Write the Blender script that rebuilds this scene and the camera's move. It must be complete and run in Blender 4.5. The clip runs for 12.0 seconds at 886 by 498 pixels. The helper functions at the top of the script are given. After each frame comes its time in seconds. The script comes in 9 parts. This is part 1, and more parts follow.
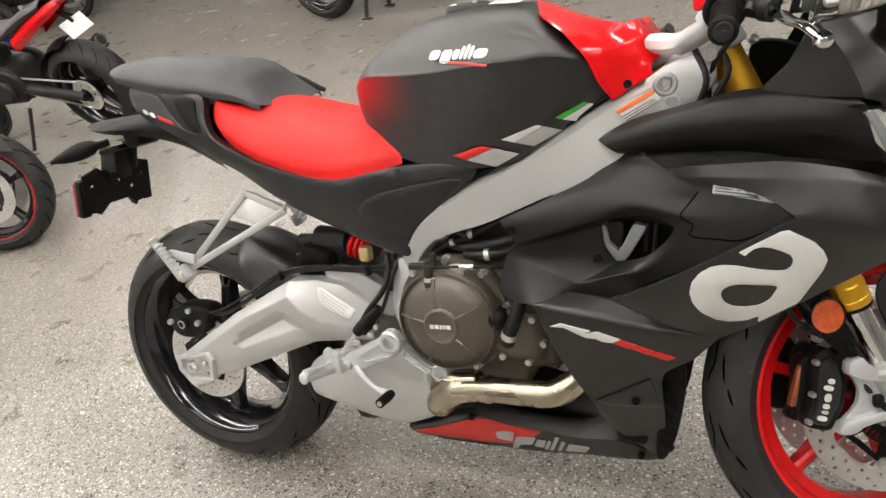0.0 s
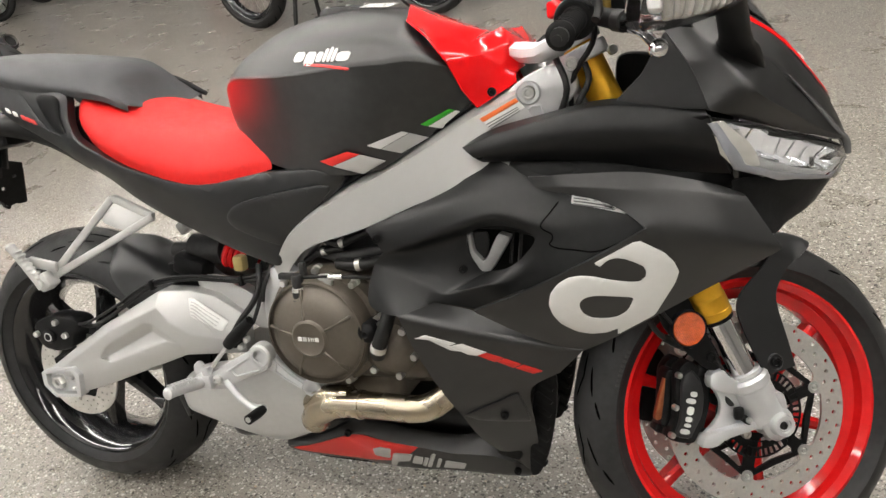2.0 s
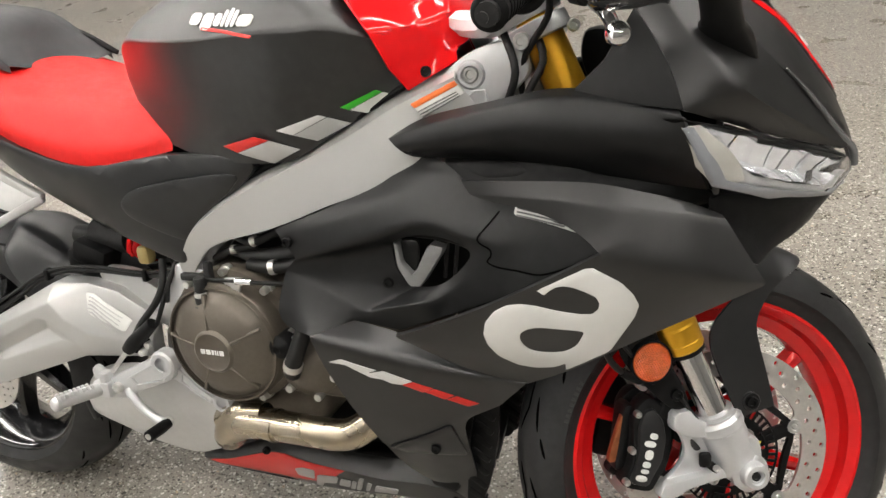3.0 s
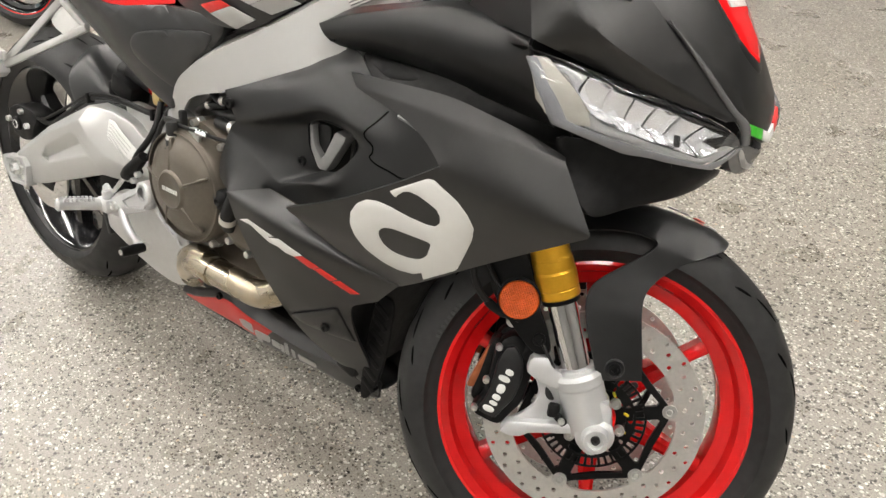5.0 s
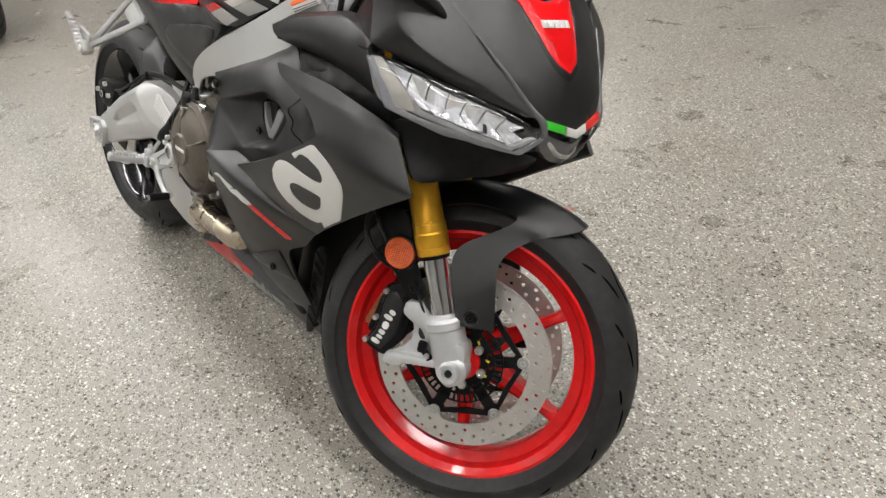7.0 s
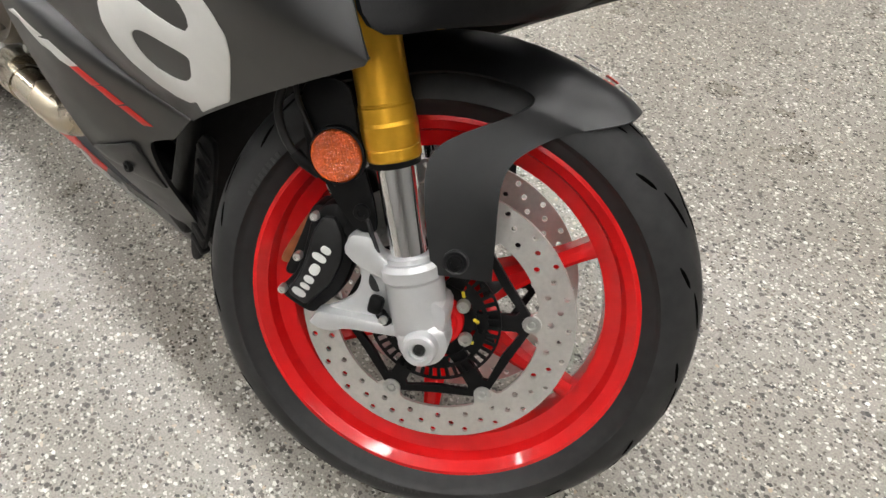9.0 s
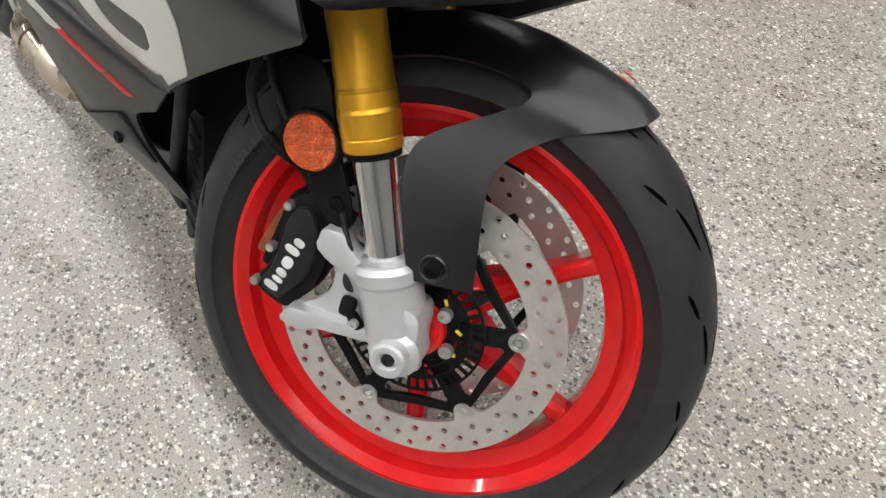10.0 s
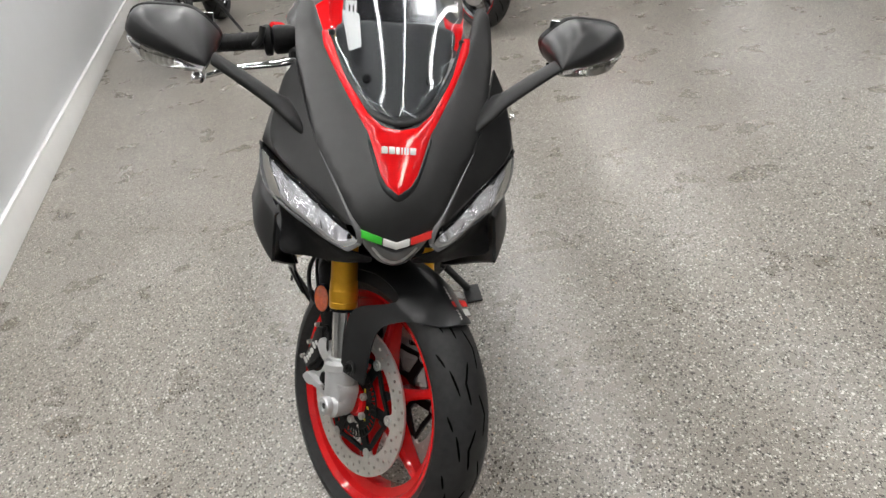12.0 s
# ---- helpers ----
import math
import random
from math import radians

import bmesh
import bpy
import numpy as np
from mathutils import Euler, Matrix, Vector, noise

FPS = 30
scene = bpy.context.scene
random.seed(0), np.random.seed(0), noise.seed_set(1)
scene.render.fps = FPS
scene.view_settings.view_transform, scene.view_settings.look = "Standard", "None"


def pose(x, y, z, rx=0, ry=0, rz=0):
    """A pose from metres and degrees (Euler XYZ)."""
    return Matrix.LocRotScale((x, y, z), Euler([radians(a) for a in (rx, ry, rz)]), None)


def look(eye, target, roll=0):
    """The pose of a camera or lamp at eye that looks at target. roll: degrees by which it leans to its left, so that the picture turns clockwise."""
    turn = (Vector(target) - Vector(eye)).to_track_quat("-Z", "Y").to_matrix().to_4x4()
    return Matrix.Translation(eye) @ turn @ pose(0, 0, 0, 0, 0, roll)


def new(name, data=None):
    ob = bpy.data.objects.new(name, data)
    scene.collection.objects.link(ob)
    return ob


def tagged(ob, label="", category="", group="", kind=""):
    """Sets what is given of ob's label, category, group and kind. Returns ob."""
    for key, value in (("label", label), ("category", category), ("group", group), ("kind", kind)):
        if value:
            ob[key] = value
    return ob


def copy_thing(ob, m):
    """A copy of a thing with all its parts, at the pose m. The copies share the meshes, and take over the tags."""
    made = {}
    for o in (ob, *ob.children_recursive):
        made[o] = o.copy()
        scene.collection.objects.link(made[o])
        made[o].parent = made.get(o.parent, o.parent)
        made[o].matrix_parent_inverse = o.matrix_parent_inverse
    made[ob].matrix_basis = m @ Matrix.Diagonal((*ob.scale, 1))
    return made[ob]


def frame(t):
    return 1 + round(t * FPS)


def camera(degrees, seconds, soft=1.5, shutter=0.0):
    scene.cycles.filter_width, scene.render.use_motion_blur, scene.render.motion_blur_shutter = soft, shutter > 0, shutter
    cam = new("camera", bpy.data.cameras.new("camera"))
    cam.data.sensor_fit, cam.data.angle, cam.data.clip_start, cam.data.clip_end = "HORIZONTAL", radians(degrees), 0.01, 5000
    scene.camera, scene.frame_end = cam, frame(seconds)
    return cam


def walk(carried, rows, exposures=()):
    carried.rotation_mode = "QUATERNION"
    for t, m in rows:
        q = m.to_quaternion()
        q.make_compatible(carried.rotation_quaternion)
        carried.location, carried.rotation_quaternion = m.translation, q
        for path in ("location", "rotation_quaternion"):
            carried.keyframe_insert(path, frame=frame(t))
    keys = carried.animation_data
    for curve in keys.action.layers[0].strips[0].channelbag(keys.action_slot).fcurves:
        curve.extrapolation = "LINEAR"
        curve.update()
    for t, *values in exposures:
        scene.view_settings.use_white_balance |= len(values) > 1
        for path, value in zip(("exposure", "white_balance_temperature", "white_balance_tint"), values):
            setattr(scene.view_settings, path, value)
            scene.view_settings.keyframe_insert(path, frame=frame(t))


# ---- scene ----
cam = camera(63.40, 12.0)
PATH = [
    (0, (1.217, -0.980, 1.321), (0.582, 0.143, 0.556), -16.19),
    (0.5, (1.256, -1.005, 1.339), (0.612, 0.137, 0.611), -16.09),
    (1, (1.287, -1.012, 1.345), (0.652, 0.145, 0.631), -15.57),
    (1.5, (1.313, -0.985, 1.318), (0.715, 0.186, 0.596), -14.53),
    (2, (1.322, -0.917, 1.265), (0.796, 0.263, 0.503), -12.76),
    (2.5, (1.318, -0.839, 1.247), (0.818, 0.320, 0.437), -11.76),
    (2.7, (1.327, -0.779, 1.232), (0.831, 0.372, 0.406), -11.27),
    (4.3, (1.487, -0.559, 1.159), (0.851, 0.429, 0.228), -7.69),
    (4.5, (1.541, -0.568, 1.138), (0.866, 0.397, 0.208), -6.98),
    (5, (1.689, -0.587, 1.153), (0.911, 0.321, 0.248), -5.63),
    (5.5, (1.795, -0.589, 1.189), (0.916, 0.264, 0.323), -5.23),
    (6, (1.946, -0.544, 1.240), (0.966, 0.250, 0.429), -6.25),
    (6.5, (2.096, -0.525, 1.257), (1.082, 0.236, 0.455), -6.83),
    (7, (2.117, -0.518, 1.204), (1.148, 0.229, 0.336), -6.40),
    (7.5, (2.002, -0.481, 1.125), (1.149, 0.297, 0.167), -4.32),
    (7.7, (1.932, -0.463, 1.094), (1.135, 0.335, 0.105), -3.19),
    (9.3, (1.751, -0.253, 0.937), (1.039, 0.444, -0.184), -1.18),
    (9.5, (1.756, -0.226, 0.921), (1.027, 0.447, -0.204), -1.43),
    (10, (1.765, -0.193, 0.927), (0.979, 0.415, -0.197), -2.70),
    (10.5, (1.888, -0.177, 1.023), (0.999, 0.356, -0.062), -4.79),
    (11, (2.112, -0.126, 1.183), (1.094, 0.326, 0.179), -5.86),
    (11.5, (2.297, 0.029, 1.274), (1.125, 0.301, 0.377), -8.55),
    (12, (2.536, 0.232, 1.337), (1.264, 0.295, 0.545), -10.45),
]
walk(cam, [(t, look(eye, target, roll)) for t, eye, target, roll in PATH],
     [(0.0, 0.05, 6700, 10), (2.5, 0.05, 6700, 10), (4.5, 0.31, 6750, 10), (5.5, 0.05, 6700, 10), (6.5, -0.12, 6580, 10), (7.5, -0.12, 6420, 10), (9.5, 0.11, 6400, 10), (10.5, 0.11, 6350, 10), (12.0, -0.39, 6350, 10)])

# ---- world, lamps, exposure ----
world = bpy.data.worlds.new("world")
scene.world = world
world.use_nodes = True
world.node_tree.nodes["Background"].inputs[0].default_value = (0.80, 0.88, 1.0, 1)
world.node_tree.nodes["Background"].inputs[1].default_value = 0.05
LAMP_POWER = 38.6
scene.view_settings.exposure = 0.0

from collections import defaultdict
from mathutils.bvhtree import BVHTree
from mathutils.geometry import delaunay_2d_cdt


# ---- materials ----
def material(name, color, rough=0.5, metal=0.0, grain=0.0, scale=40.0, bump=0.0, bump_scale=400.0, coat=0.0,
             rough_var=0.0, stain=None, spec=0.5, aniso=0.0):
    """A surface with broad tone variation, fine grain, uneven gloss and relief, in metres."""
    m = bpy.data.materials.new(name)
    m.use_nodes = True
    n, l = m.node_tree.nodes, m.node_tree.links
    b = n["Principled BSDF"]
    b.inputs["Base Color"].default_value = (*color, 1)
    b.inputs["Roughness"].default_value = rough
    b.inputs["Metallic"].default_value = metal
    b.inputs["Coat Weight"].default_value = coat
    b.inputs["Coat Roughness"].default_value = 0.06
    b.inputs["Specular IOR Level"].default_value = spec
    b.inputs["Anisotropic"].default_value = aniso
    tc = n.new("ShaderNodeTexCoord")
    if grain or stain:
        big = n.new("ShaderNodeTexNoise")
        big.inputs["Scale"].default_value, big.inputs["Detail"].default_value = scale * 0.12, 3
        fine = n.new("ShaderNodeTexNoise")
        fine.inputs["Scale"].default_value, fine.inputs["Detail"].default_value = scale, 5
        l.new(tc.outputs["Object"], big.inputs["Vector"]), l.new(tc.outputs["Object"], fine.inputs["Vector"])
        add = n.new("ShaderNodeMath")
        add.operation = "ADD"
        l.new(big.outputs["Fac"], add.inputs[0]), l.new(fine.outputs["Fac"], add.inputs[1])
        ramp = n.new("ShaderNodeMapRange")
        ramp.inputs["From Min"].default_value, ramp.inputs["From Max"].default_value = 0.7, 1.3
        l.new(add.outputs[0], ramp.inputs["Value"])
        mix = n.new("ShaderNodeMix")
        mix.data_type = "RGBA"
        other = stain or [c * (1 + grain) + 0.004 for c in color]
        base = [c * (1 - grain * 0.5) for c in color]
        mix.inputs[6].default_value, mix.inputs[7].default_value = (*base, 1), (*other, 1)
        l.new(ramp.outputs[0], mix.inputs[0]), l.new(mix.outputs[2], b.inputs["Base Color"])
    if rough_var:
        rn = n.new("ShaderNodeTexNoise")
        rn.inputs["Scale"].default_value, rn.inputs["Detail"].default_value = scale * 0.5, 4
        l.new(tc.outputs["Object"], rn.inputs["Vector"])
        rr = n.new("ShaderNodeMapRange")
        rr.inputs["From Min"].default_value, rr.inputs["From Max"].default_value = 0.35, 0.65
        rr.inputs["To Min"].default_value, rr.inputs["To Max"].default_value = rough - rough_var, rough + rough_var
        l.new(rn.outputs["Fac"], rr.inputs["Value"]), l.new(rr.outputs[0], b.inputs["Roughness"])
    if bump:
        bn = n.new("ShaderNodeTexNoise")
        bn.inputs["Scale"].default_value, bn.inputs["Detail"].default_value = bump_scale, 3
        l.new(tc.outputs["Object"], bn.inputs["Vector"])
        bp = n.new("ShaderNodeBump")
        bp.inputs["Strength"].default_value, bp.inputs["Distance"].default_value = bump, 0.001
        l.new(bn.outputs["Fac"], bp.inputs["Height"]), l.new(bp.outputs[0], b.inputs["Normal"])
    return m


def glass(name, color=(1, 1, 1), rough=0.02, ior=1.45):
    m = bpy.data.materials.new(name)
    m.use_nodes = True
    b = m.node_tree.nodes["Principled BSDF"]
    b.inputs["Base Color"].default_value = (*color, 1)
    b.inputs["Transmission Weight"].default_value, b.inputs["Roughness"].default_value, b.inputs["IOR"].default_value = 1.0, rough, ior
    return m


def emitter(name, color, power):
    m = bpy.data.materials.new(name)
    m.use_nodes = True
    b = m.node_tree.nodes["Principled BSDF"]
    b.inputs["Base Color"].default_value = (0.8, 0.8, 0.8, 1)
    b.inputs["Emission Color"].default_value, b.inputs["Emission Strength"].default_value = (*color, 1), power
    return m


def flake_floor():
    """Sealed epoxy floor with scattered pale, tan and black chips, worn unevenly."""
    m = bpy.data.materials.new("flake_floor")
    m.use_nodes = True
    n, l = m.node_tree.nodes, m.node_tree.links
    b = n["Principled BSDF"]
    tc = n.new("ShaderNodeTexCoord")

    def noise_tex(scale, detail=4):
        t = n.new("ShaderNodeTexNoise")
        t.inputs["Scale"].default_value, t.inputs["Detail"].default_value = scale, detail
        l.new(tc.outputs["Object"], t.inputs["Vector"])
        return t

    def ramp(src, stops):
        r = n.new("ShaderNodeValToRGB")
        r.color_ramp.interpolation = "LINEAR"
        while len(r.color_ramp.elements) < len(stops):
            r.color_ramp.elements.new(0.5)
        for e, (p, c) in zip(r.color_ramp.elements, stops):
            e.position, e.color = p, (*c, 1)
        l.new(src, r.inputs[0])
        return r

    def mix(fac, a, c, mode="MIX"):
        x = n.new("ShaderNodeMix")
        x.data_type, x.blend_type = "RGBA", mode
        for s, v in ((0, fac), (6, a), (7, c)):
            if isinstance(v, (int, float)):
                x.inputs[s].default_value = v
            elif isinstance(v, tuple):
                x.inputs[s].default_value = (*v, 1)
            else:
                l.new(v, x.inputs[s])
        return x.outputs[2]

    def chips(scale, lo, hi, stretch, seed):
        """Cells, few of which are chips: a mask of them and a random number for each."""
        mp = n.new("ShaderNodeMapping")
        mp.inputs["Location"].default_value = (seed, seed * 0.7, 0)
        mp.inputs["Rotation"].default_value = (0, 0, seed)
        mp.inputs["Scale"].default_value = (1, stretch, 1)
        wob = noise_tex(scale * 1.6, 2)
        off = n.new("ShaderNodeMix")
        off.data_type = "RGBA"
        off.blend_type = "LINEAR_LIGHT"
        off.inputs[0].default_value = 0.35 / scale
        l.new(tc.outputs["Object"], off.inputs[6]), l.new(wob.outputs["Color"], off.inputs[7])
        l.new(off.outputs[2], mp.inputs["Vector"])
        v = n.new("ShaderNodeTexVoronoi")
        v.inputs["Scale"].default_value = scale
        v.voronoi_dimensions = "2D"
        l.new(mp.outputs[0], v.inputs["Vector"])
        sep = n.new("ShaderNodeSeparateColor")
        l.new(v.outputs["Color"], sep.inputs[0])
        size = n.new("ShaderNodeMapRange")
        size.inputs["From Min"].default_value, size.inputs["From Max"].default_value = 1 - hi, 1.0
        size.inputs["To Min"].default_value, size.inputs["To Max"].default_value = 0.0, lo
        l.new(sep.outputs[0], size.inputs["Value"])
        less = n.new("ShaderNodeMath")
        less.operation = "LESS_THAN"
        l.new(v.outputs["Distance"], less.inputs[0]), l.new(size.outputs[0], less.inputs[1])
        return less.outputs[0], sep.outputs[1]

    cloud = ramp(noise_tex(1.1, 5).outputs["Fac"], [(0.30, (0.232, 0.216, 0.190)), (0.70, (0.262, 0.245, 0.217))])
    grit = ramp(noise_tex(300, 3).outputs["Fac"], [(0.36, (0.74, 0.73, 0.72)), (0.5, (1.0, 1.0, 1.0)), (0.64, (1.2, 1.19, 1.18))])
    col = mix(0.9, cloud.outputs[0], grit.outputs[0], "MULTIPLY")
    for scale, lo, share, stretch, seed, a, c in (
            (84, 0.47, 0.40, 1.3, 1.0, (0.030, 0.027, 0.025), (0.105, 0.094, 0.080)),
            (96, 0.43, 0.27, 1.25, 4.2, (0.44, 0.41, 0.36), (0.68, 0.66, 0.62)),
            (165, 0.48, 0.30, 1.2, 8.3, (0.42, 0.38, 0.33), (0.60, 0.57, 0.52)),
            (74, 0.32, 0.12, 1.3, 2.3, (0.36, 0.27, 0.19), (0.52, 0.48, 0.42)),
            (160, 0.48, 0.40, 1.2, 6.6, (0.045, 0.041, 0.037), (0.13, 0.105, 0.085))):
        fac, rnd = chips(scale, lo, share, stretch, seed)
        tone = mix(rnd, a, c)
        col = mix(fac, col, tone)
    dirt = ramp(noise_tex(2.6, 6).outputs["Fac"], [(0.30, (0.90, 0.89, 0.87)), (0.55, (1, 1, 1))])
    col = mix(1.0, col, dirt.outputs[0], "MULTIPLY")
    l.new(col, b.inputs["Base Color"])
    rr = ramp(noise_tex(5.0, 6).outputs["Fac"], [(0.35, (0.27,) * 3), (0.68, (0.31,) * 3)])
    l.new(rr.outputs[0], b.inputs["Roughness"])
    bp = n.new("ShaderNodeBump")
    bp.inputs["Strength"].default_value, bp.inputs["Distance"].default_value = 0.09, 0.002
    l.new(noise_tex(160, 3).outputs["Fac"], bp.inputs["Height"]), l.new(bp.outputs[0], b.inputs["Normal"])
    return m


FLOOR = flake_floor()
BLACK = material("matt_black_paint", (0.0042, 0.0045, 0.0050), 0.36, 0.0, 0.2, 60, 0.03, 900, rough_var=0.03, spec=0.60)
SIDE_BLACK = material("matt_black_moulded_plastic", (0.0034, 0.0036, 0.0039), 0.41, 0.0, 0.2, 70, 0.10, 1100, rough_var=0.03, spec=0.34)
GREY_BLACK = material("satin_charcoal_paint", (0.0070, 0.0070, 0.0070), 0.36, 0.0, 0.16, 60, 0.03, 900, rough_var=0.03, spec=0.62)
TANK_PAINT = material("satin_charcoal_tank", (0.021, 0.0208, 0.0204), 0.34, 0.12, 0.2, 60, 0.03, 900, rough_var=0.03)
_n, _l = TANK_PAINT.node_tree.nodes, TANK_PAINT.node_tree.links
_co, _sep = _n.new("ShaderNodeTexCoord"), _n.new("ShaderNodeSeparateXYZ")
_l.new(_co.outputs["Object"], _sep.inputs[0])


def _fade(socket, lo, hi):
    r = _n.new("ShaderNodeMapRange")
    r.interpolation_type = "SMOOTHSTEP"
    r.inputs["From Min"].default_value, r.inputs["From Max"].default_value = lo, hi
    _l.new(socket, r.inputs["Value"])
    return r.outputs[0]


def _times(a, b):
    x = _n.new("ShaderNodeMath")
    x.operation = "MULTIPLY"
    _l.new(a, x.inputs[0]), _l.new(b, x.inputs[1])
    return x.outputs[0]


# a sprayed red fade on the tank's rear flanks, below the crease
_mask = _times(_times(_fade(_sep.outputs["X"], 0.66, 0.47), _fade(_sep.outputs["Z"], 0.946, 0.934)), _fade(_sep.outputs["Z"], 0.84, 0.945))
_mix, _b = _n.new("ShaderNodeMix"), _n["Principled BSDF"]
_mix.data_type = "RGBA"
_mix.inputs[7].default_value = (0.50, 0.008, 0.010, 1)
_l.new(_b.inputs["Base Color"].links[0].from_socket, _mix.inputs[6])
_l.new(_mask, _mix.inputs[0]), _l.new(_mix.outputs[2], _b.inputs["Base Color"])
PLASTIC = material("black_plastic", (0.0032, 0.0032, 0.0034), 0.45, 0, 0.3, 90, 0.25, 700, rough_var=0.06, spec=0.14)
VINYL = material("dark_grey_vinyl", (0.035, 0.036, 0.039), 0.55, 0, 0.15, 120, 0.5, 1400, rough_var=0.04)
RED_VINYL = material("red_vinyl", (0.66, 0.010, 0.008), 0.5, 0, 0.12, 120, 0.5, 1400, rough_var=0.04, spec=0.3)
RED = material("red_gloss_paint", (0.66, 0.006, 0.008), 0.07, 0, 0.05, 50, 0.0, spec=0.36)
RIM_RED = material("red_rim_enamel", (0.62, 0.009, 0.010), 0.24, 0, 0.06, 60, 0.02, 500, coat=0.7, spec=0.2)
RUBBER = material("tyre_rubber", (0.0155, 0.0155, 0.0158), 0.50, 0, 0.45, 70, 0.2, 900, rough_var=0.08, spec=0.30)
SIDEWALL = material("raised_sidewall_rubber", (0.030, 0.030, 0.030), 0.5, 0, 0.2, 120, spec=0.3)
# near-black that stands for the shade inside tread cuts and panel gaps
GROOVE_SHADE = material("groove_shade_black", (0.0015, 0.0015, 0.0015), 0.9, spec=0.02)
BLACK_GLOSS = material("black_gloss_enamel", (0.008, 0.008, 0.009), 0.12, 0, 0.1, 60, coat=0.5)
SILVER = material("silver_frame_paint", (0.45, 0.45, 0.44), 0.36, 0.45, 0.015, 80, 0.03, 1200, rough_var=0.04)
CAST = material("satin_cast_aluminium", (0.54, 0.545, 0.55), 0.38, 0.50, 0.03, 140, 0.08, 1100, rough_var=0.03)
SATIN_GREY = material("satin_grey_plastic", (0.22, 0.22, 0.22), 0.35, 0.3, 0.08, 80, 0.05, 900)
PALE = material("pale_silver_paint", (0.46, 0.46, 0.448), 0.42, 0.3, 0.05, 80, 0.05, 900)
BRONZE = material("bronze_engine_paint", (0.105, 0.090, 0.072), 0.40, 0.45, 0.12, 160, 0.2, 900, rough_var=0.05)
DARK_METAL = material("dark_engine_metal", (0.018, 0.018, 0.018), 0.5, 0.2, 0.4, 120, 0.4, 500, spec=0.35)
STEEL = material("brushed_steel", (0.66, 0.64, 0.61), 0.40, 0.85, 0.12, 200, 0.15, 700, rough_var=0.06)
CHROME = material("chrome", (0.85, 0.85, 0.86), 0.07, 1.0)
BOLT = material("zinc_bolt", (0.6, 0.6, 0.58), 0.3, 0.9, 0.2, 200)
GOLD = material("gold_anodised", (0.86, 0.46, 0.035), 0.36, 0.8, 0.06, 150, 0.03, 900)
PIPE = material("exhaust_steel", (0.45, 0.40, 0.325), 0.27, 1.0, 0.15, 30, 0.03, 400, stain=(0.52, 0.44, 0.31), rough_var=0.06)
WHITE_PRINT = material("pale_grey_decal", (0.62, 0.62, 0.60), 0.4, 0, 0.03, 60)
GREY_PRINT = material("grey_decal", (0.42, 0.42, 0.41), 0.4, 0.2, 0.03, 60)
DARK_PRINT = material("dark_grey_decal", (0.13, 0.13, 0.13), 0.5)
RED_PRINT = material("red_decal", (0.62, 0.02, 0.015), 0.4, 0, 0.03, 60)
GREEN_PRINT = material("green_decal", (0.03, 0.42, 0.02), 0.35, 0, 0.03, 60)
ORANGE_PRINT = material("orange_decal", (0.75, 0.16, 0.03), 0.45)
AMBER = material("amber_reflector", (0.62, 0.085, 0.008), 0.14, 0, 0.35, 420, 0.9, 420, coat=0.6)
RED_LENS = material("red_reflector", (0.35, 0.006, 0.012), 0.1, 0, 0.15, 300, 0.3, 500, coat=0.6)
_n, _l = AMBER.node_tree.nodes, AMBER.node_tree.links
_tex, _map, _bmp = _n.new("ShaderNodeTexVoronoi"), _n.new("ShaderNodeMapping"), _n.new("ShaderNodeBump")
_tex.inputs["Scale"].default_value, _tex.inputs["Randomness"].default_value = 330, 0.0
_map.inputs["Rotation"].default_value = (0, 0.5, 0)
_bmp.inputs["Strength"].default_value, _bmp.inputs["Distance"].default_value = 0.9, 0.002
_l.new(_n["Texture Coordinate"].outputs["Object"], _map.inputs[0]), _l.new(_map.outputs[0], _tex.inputs["Vector"])
_l.new(_tex.outputs["Distance"], _bmp.inputs["Height"]), _l.new(_bmp.outputs[0], _n["Principled BSDF"].inputs["Normal"])
CLEAR = glass("clear_lens", (0.97, 0.98, 1.0), 0.03)
SMOKE = glass("windscreen_acrylic", (0.72, 0.74, 0.76), 0.01)
REFLECTOR = material("lamp_reflector", (0.93, 0.93, 0.94), 0.18, 0.75)
LAMP_GREY = material("lamp_inner_grey", (0.34, 0.34, 0.335), 0.28, 0.2, 0.1, 100)
LAMP_SATIN = material("satin_lamp_plastic", (0.36, 0.345, 0.305), 0.28, 0.3, 0.05, 60)
CHIN_LENS = material("grey_lens_plastic", (0.085, 0.086, 0.088), 0.08, 0, 0.15, 60, coat=0.6)
FROSTED = material("frosted_lens_edge", (0.17, 0.175, 0.185), 0.2, 0, 0.08, 90, coat=0.5)
CALIPER = material("black_anodised", (0.010, 0.010, 0.0105), 0.34, 0.0, 0.2, 120, 0.12, 900, spec=0.4)
COPPER = material("copper_pad", (0.36, 0.12, 0.05), 0.4, 0.8, 0.3, 150)
WALL = material("white_wall_paint", (0.64, 0.65, 0.665), 0.35, 0, 0.03, 6, 0.06, 90, rough_var=0.05)
UNSEEN_WALL = material("unseen_wall_grey", (0.24, 0.235, 0.225), 0.5, 0, 0.05, 6, 0.06, 90, rough_var=0.05)
TRIM = material("white_gloss_trim", (0.78, 0.78, 0.77), 0.25, 0, 0.03, 12)
CEIL = material("grey_ceiling_paint", (0.10, 0.10, 0.105), 0.8, 0, 0.04, 8)
TUBE = emitter("strip_lamp_tube", (1.0, 0.975, 0.935), LAMP_POWER)
BLUE_PAINT = material("pale_blue_paint", (0.42, 0.60, 0.68), 0.25, 0, 0.04, 30, coat=0.5)
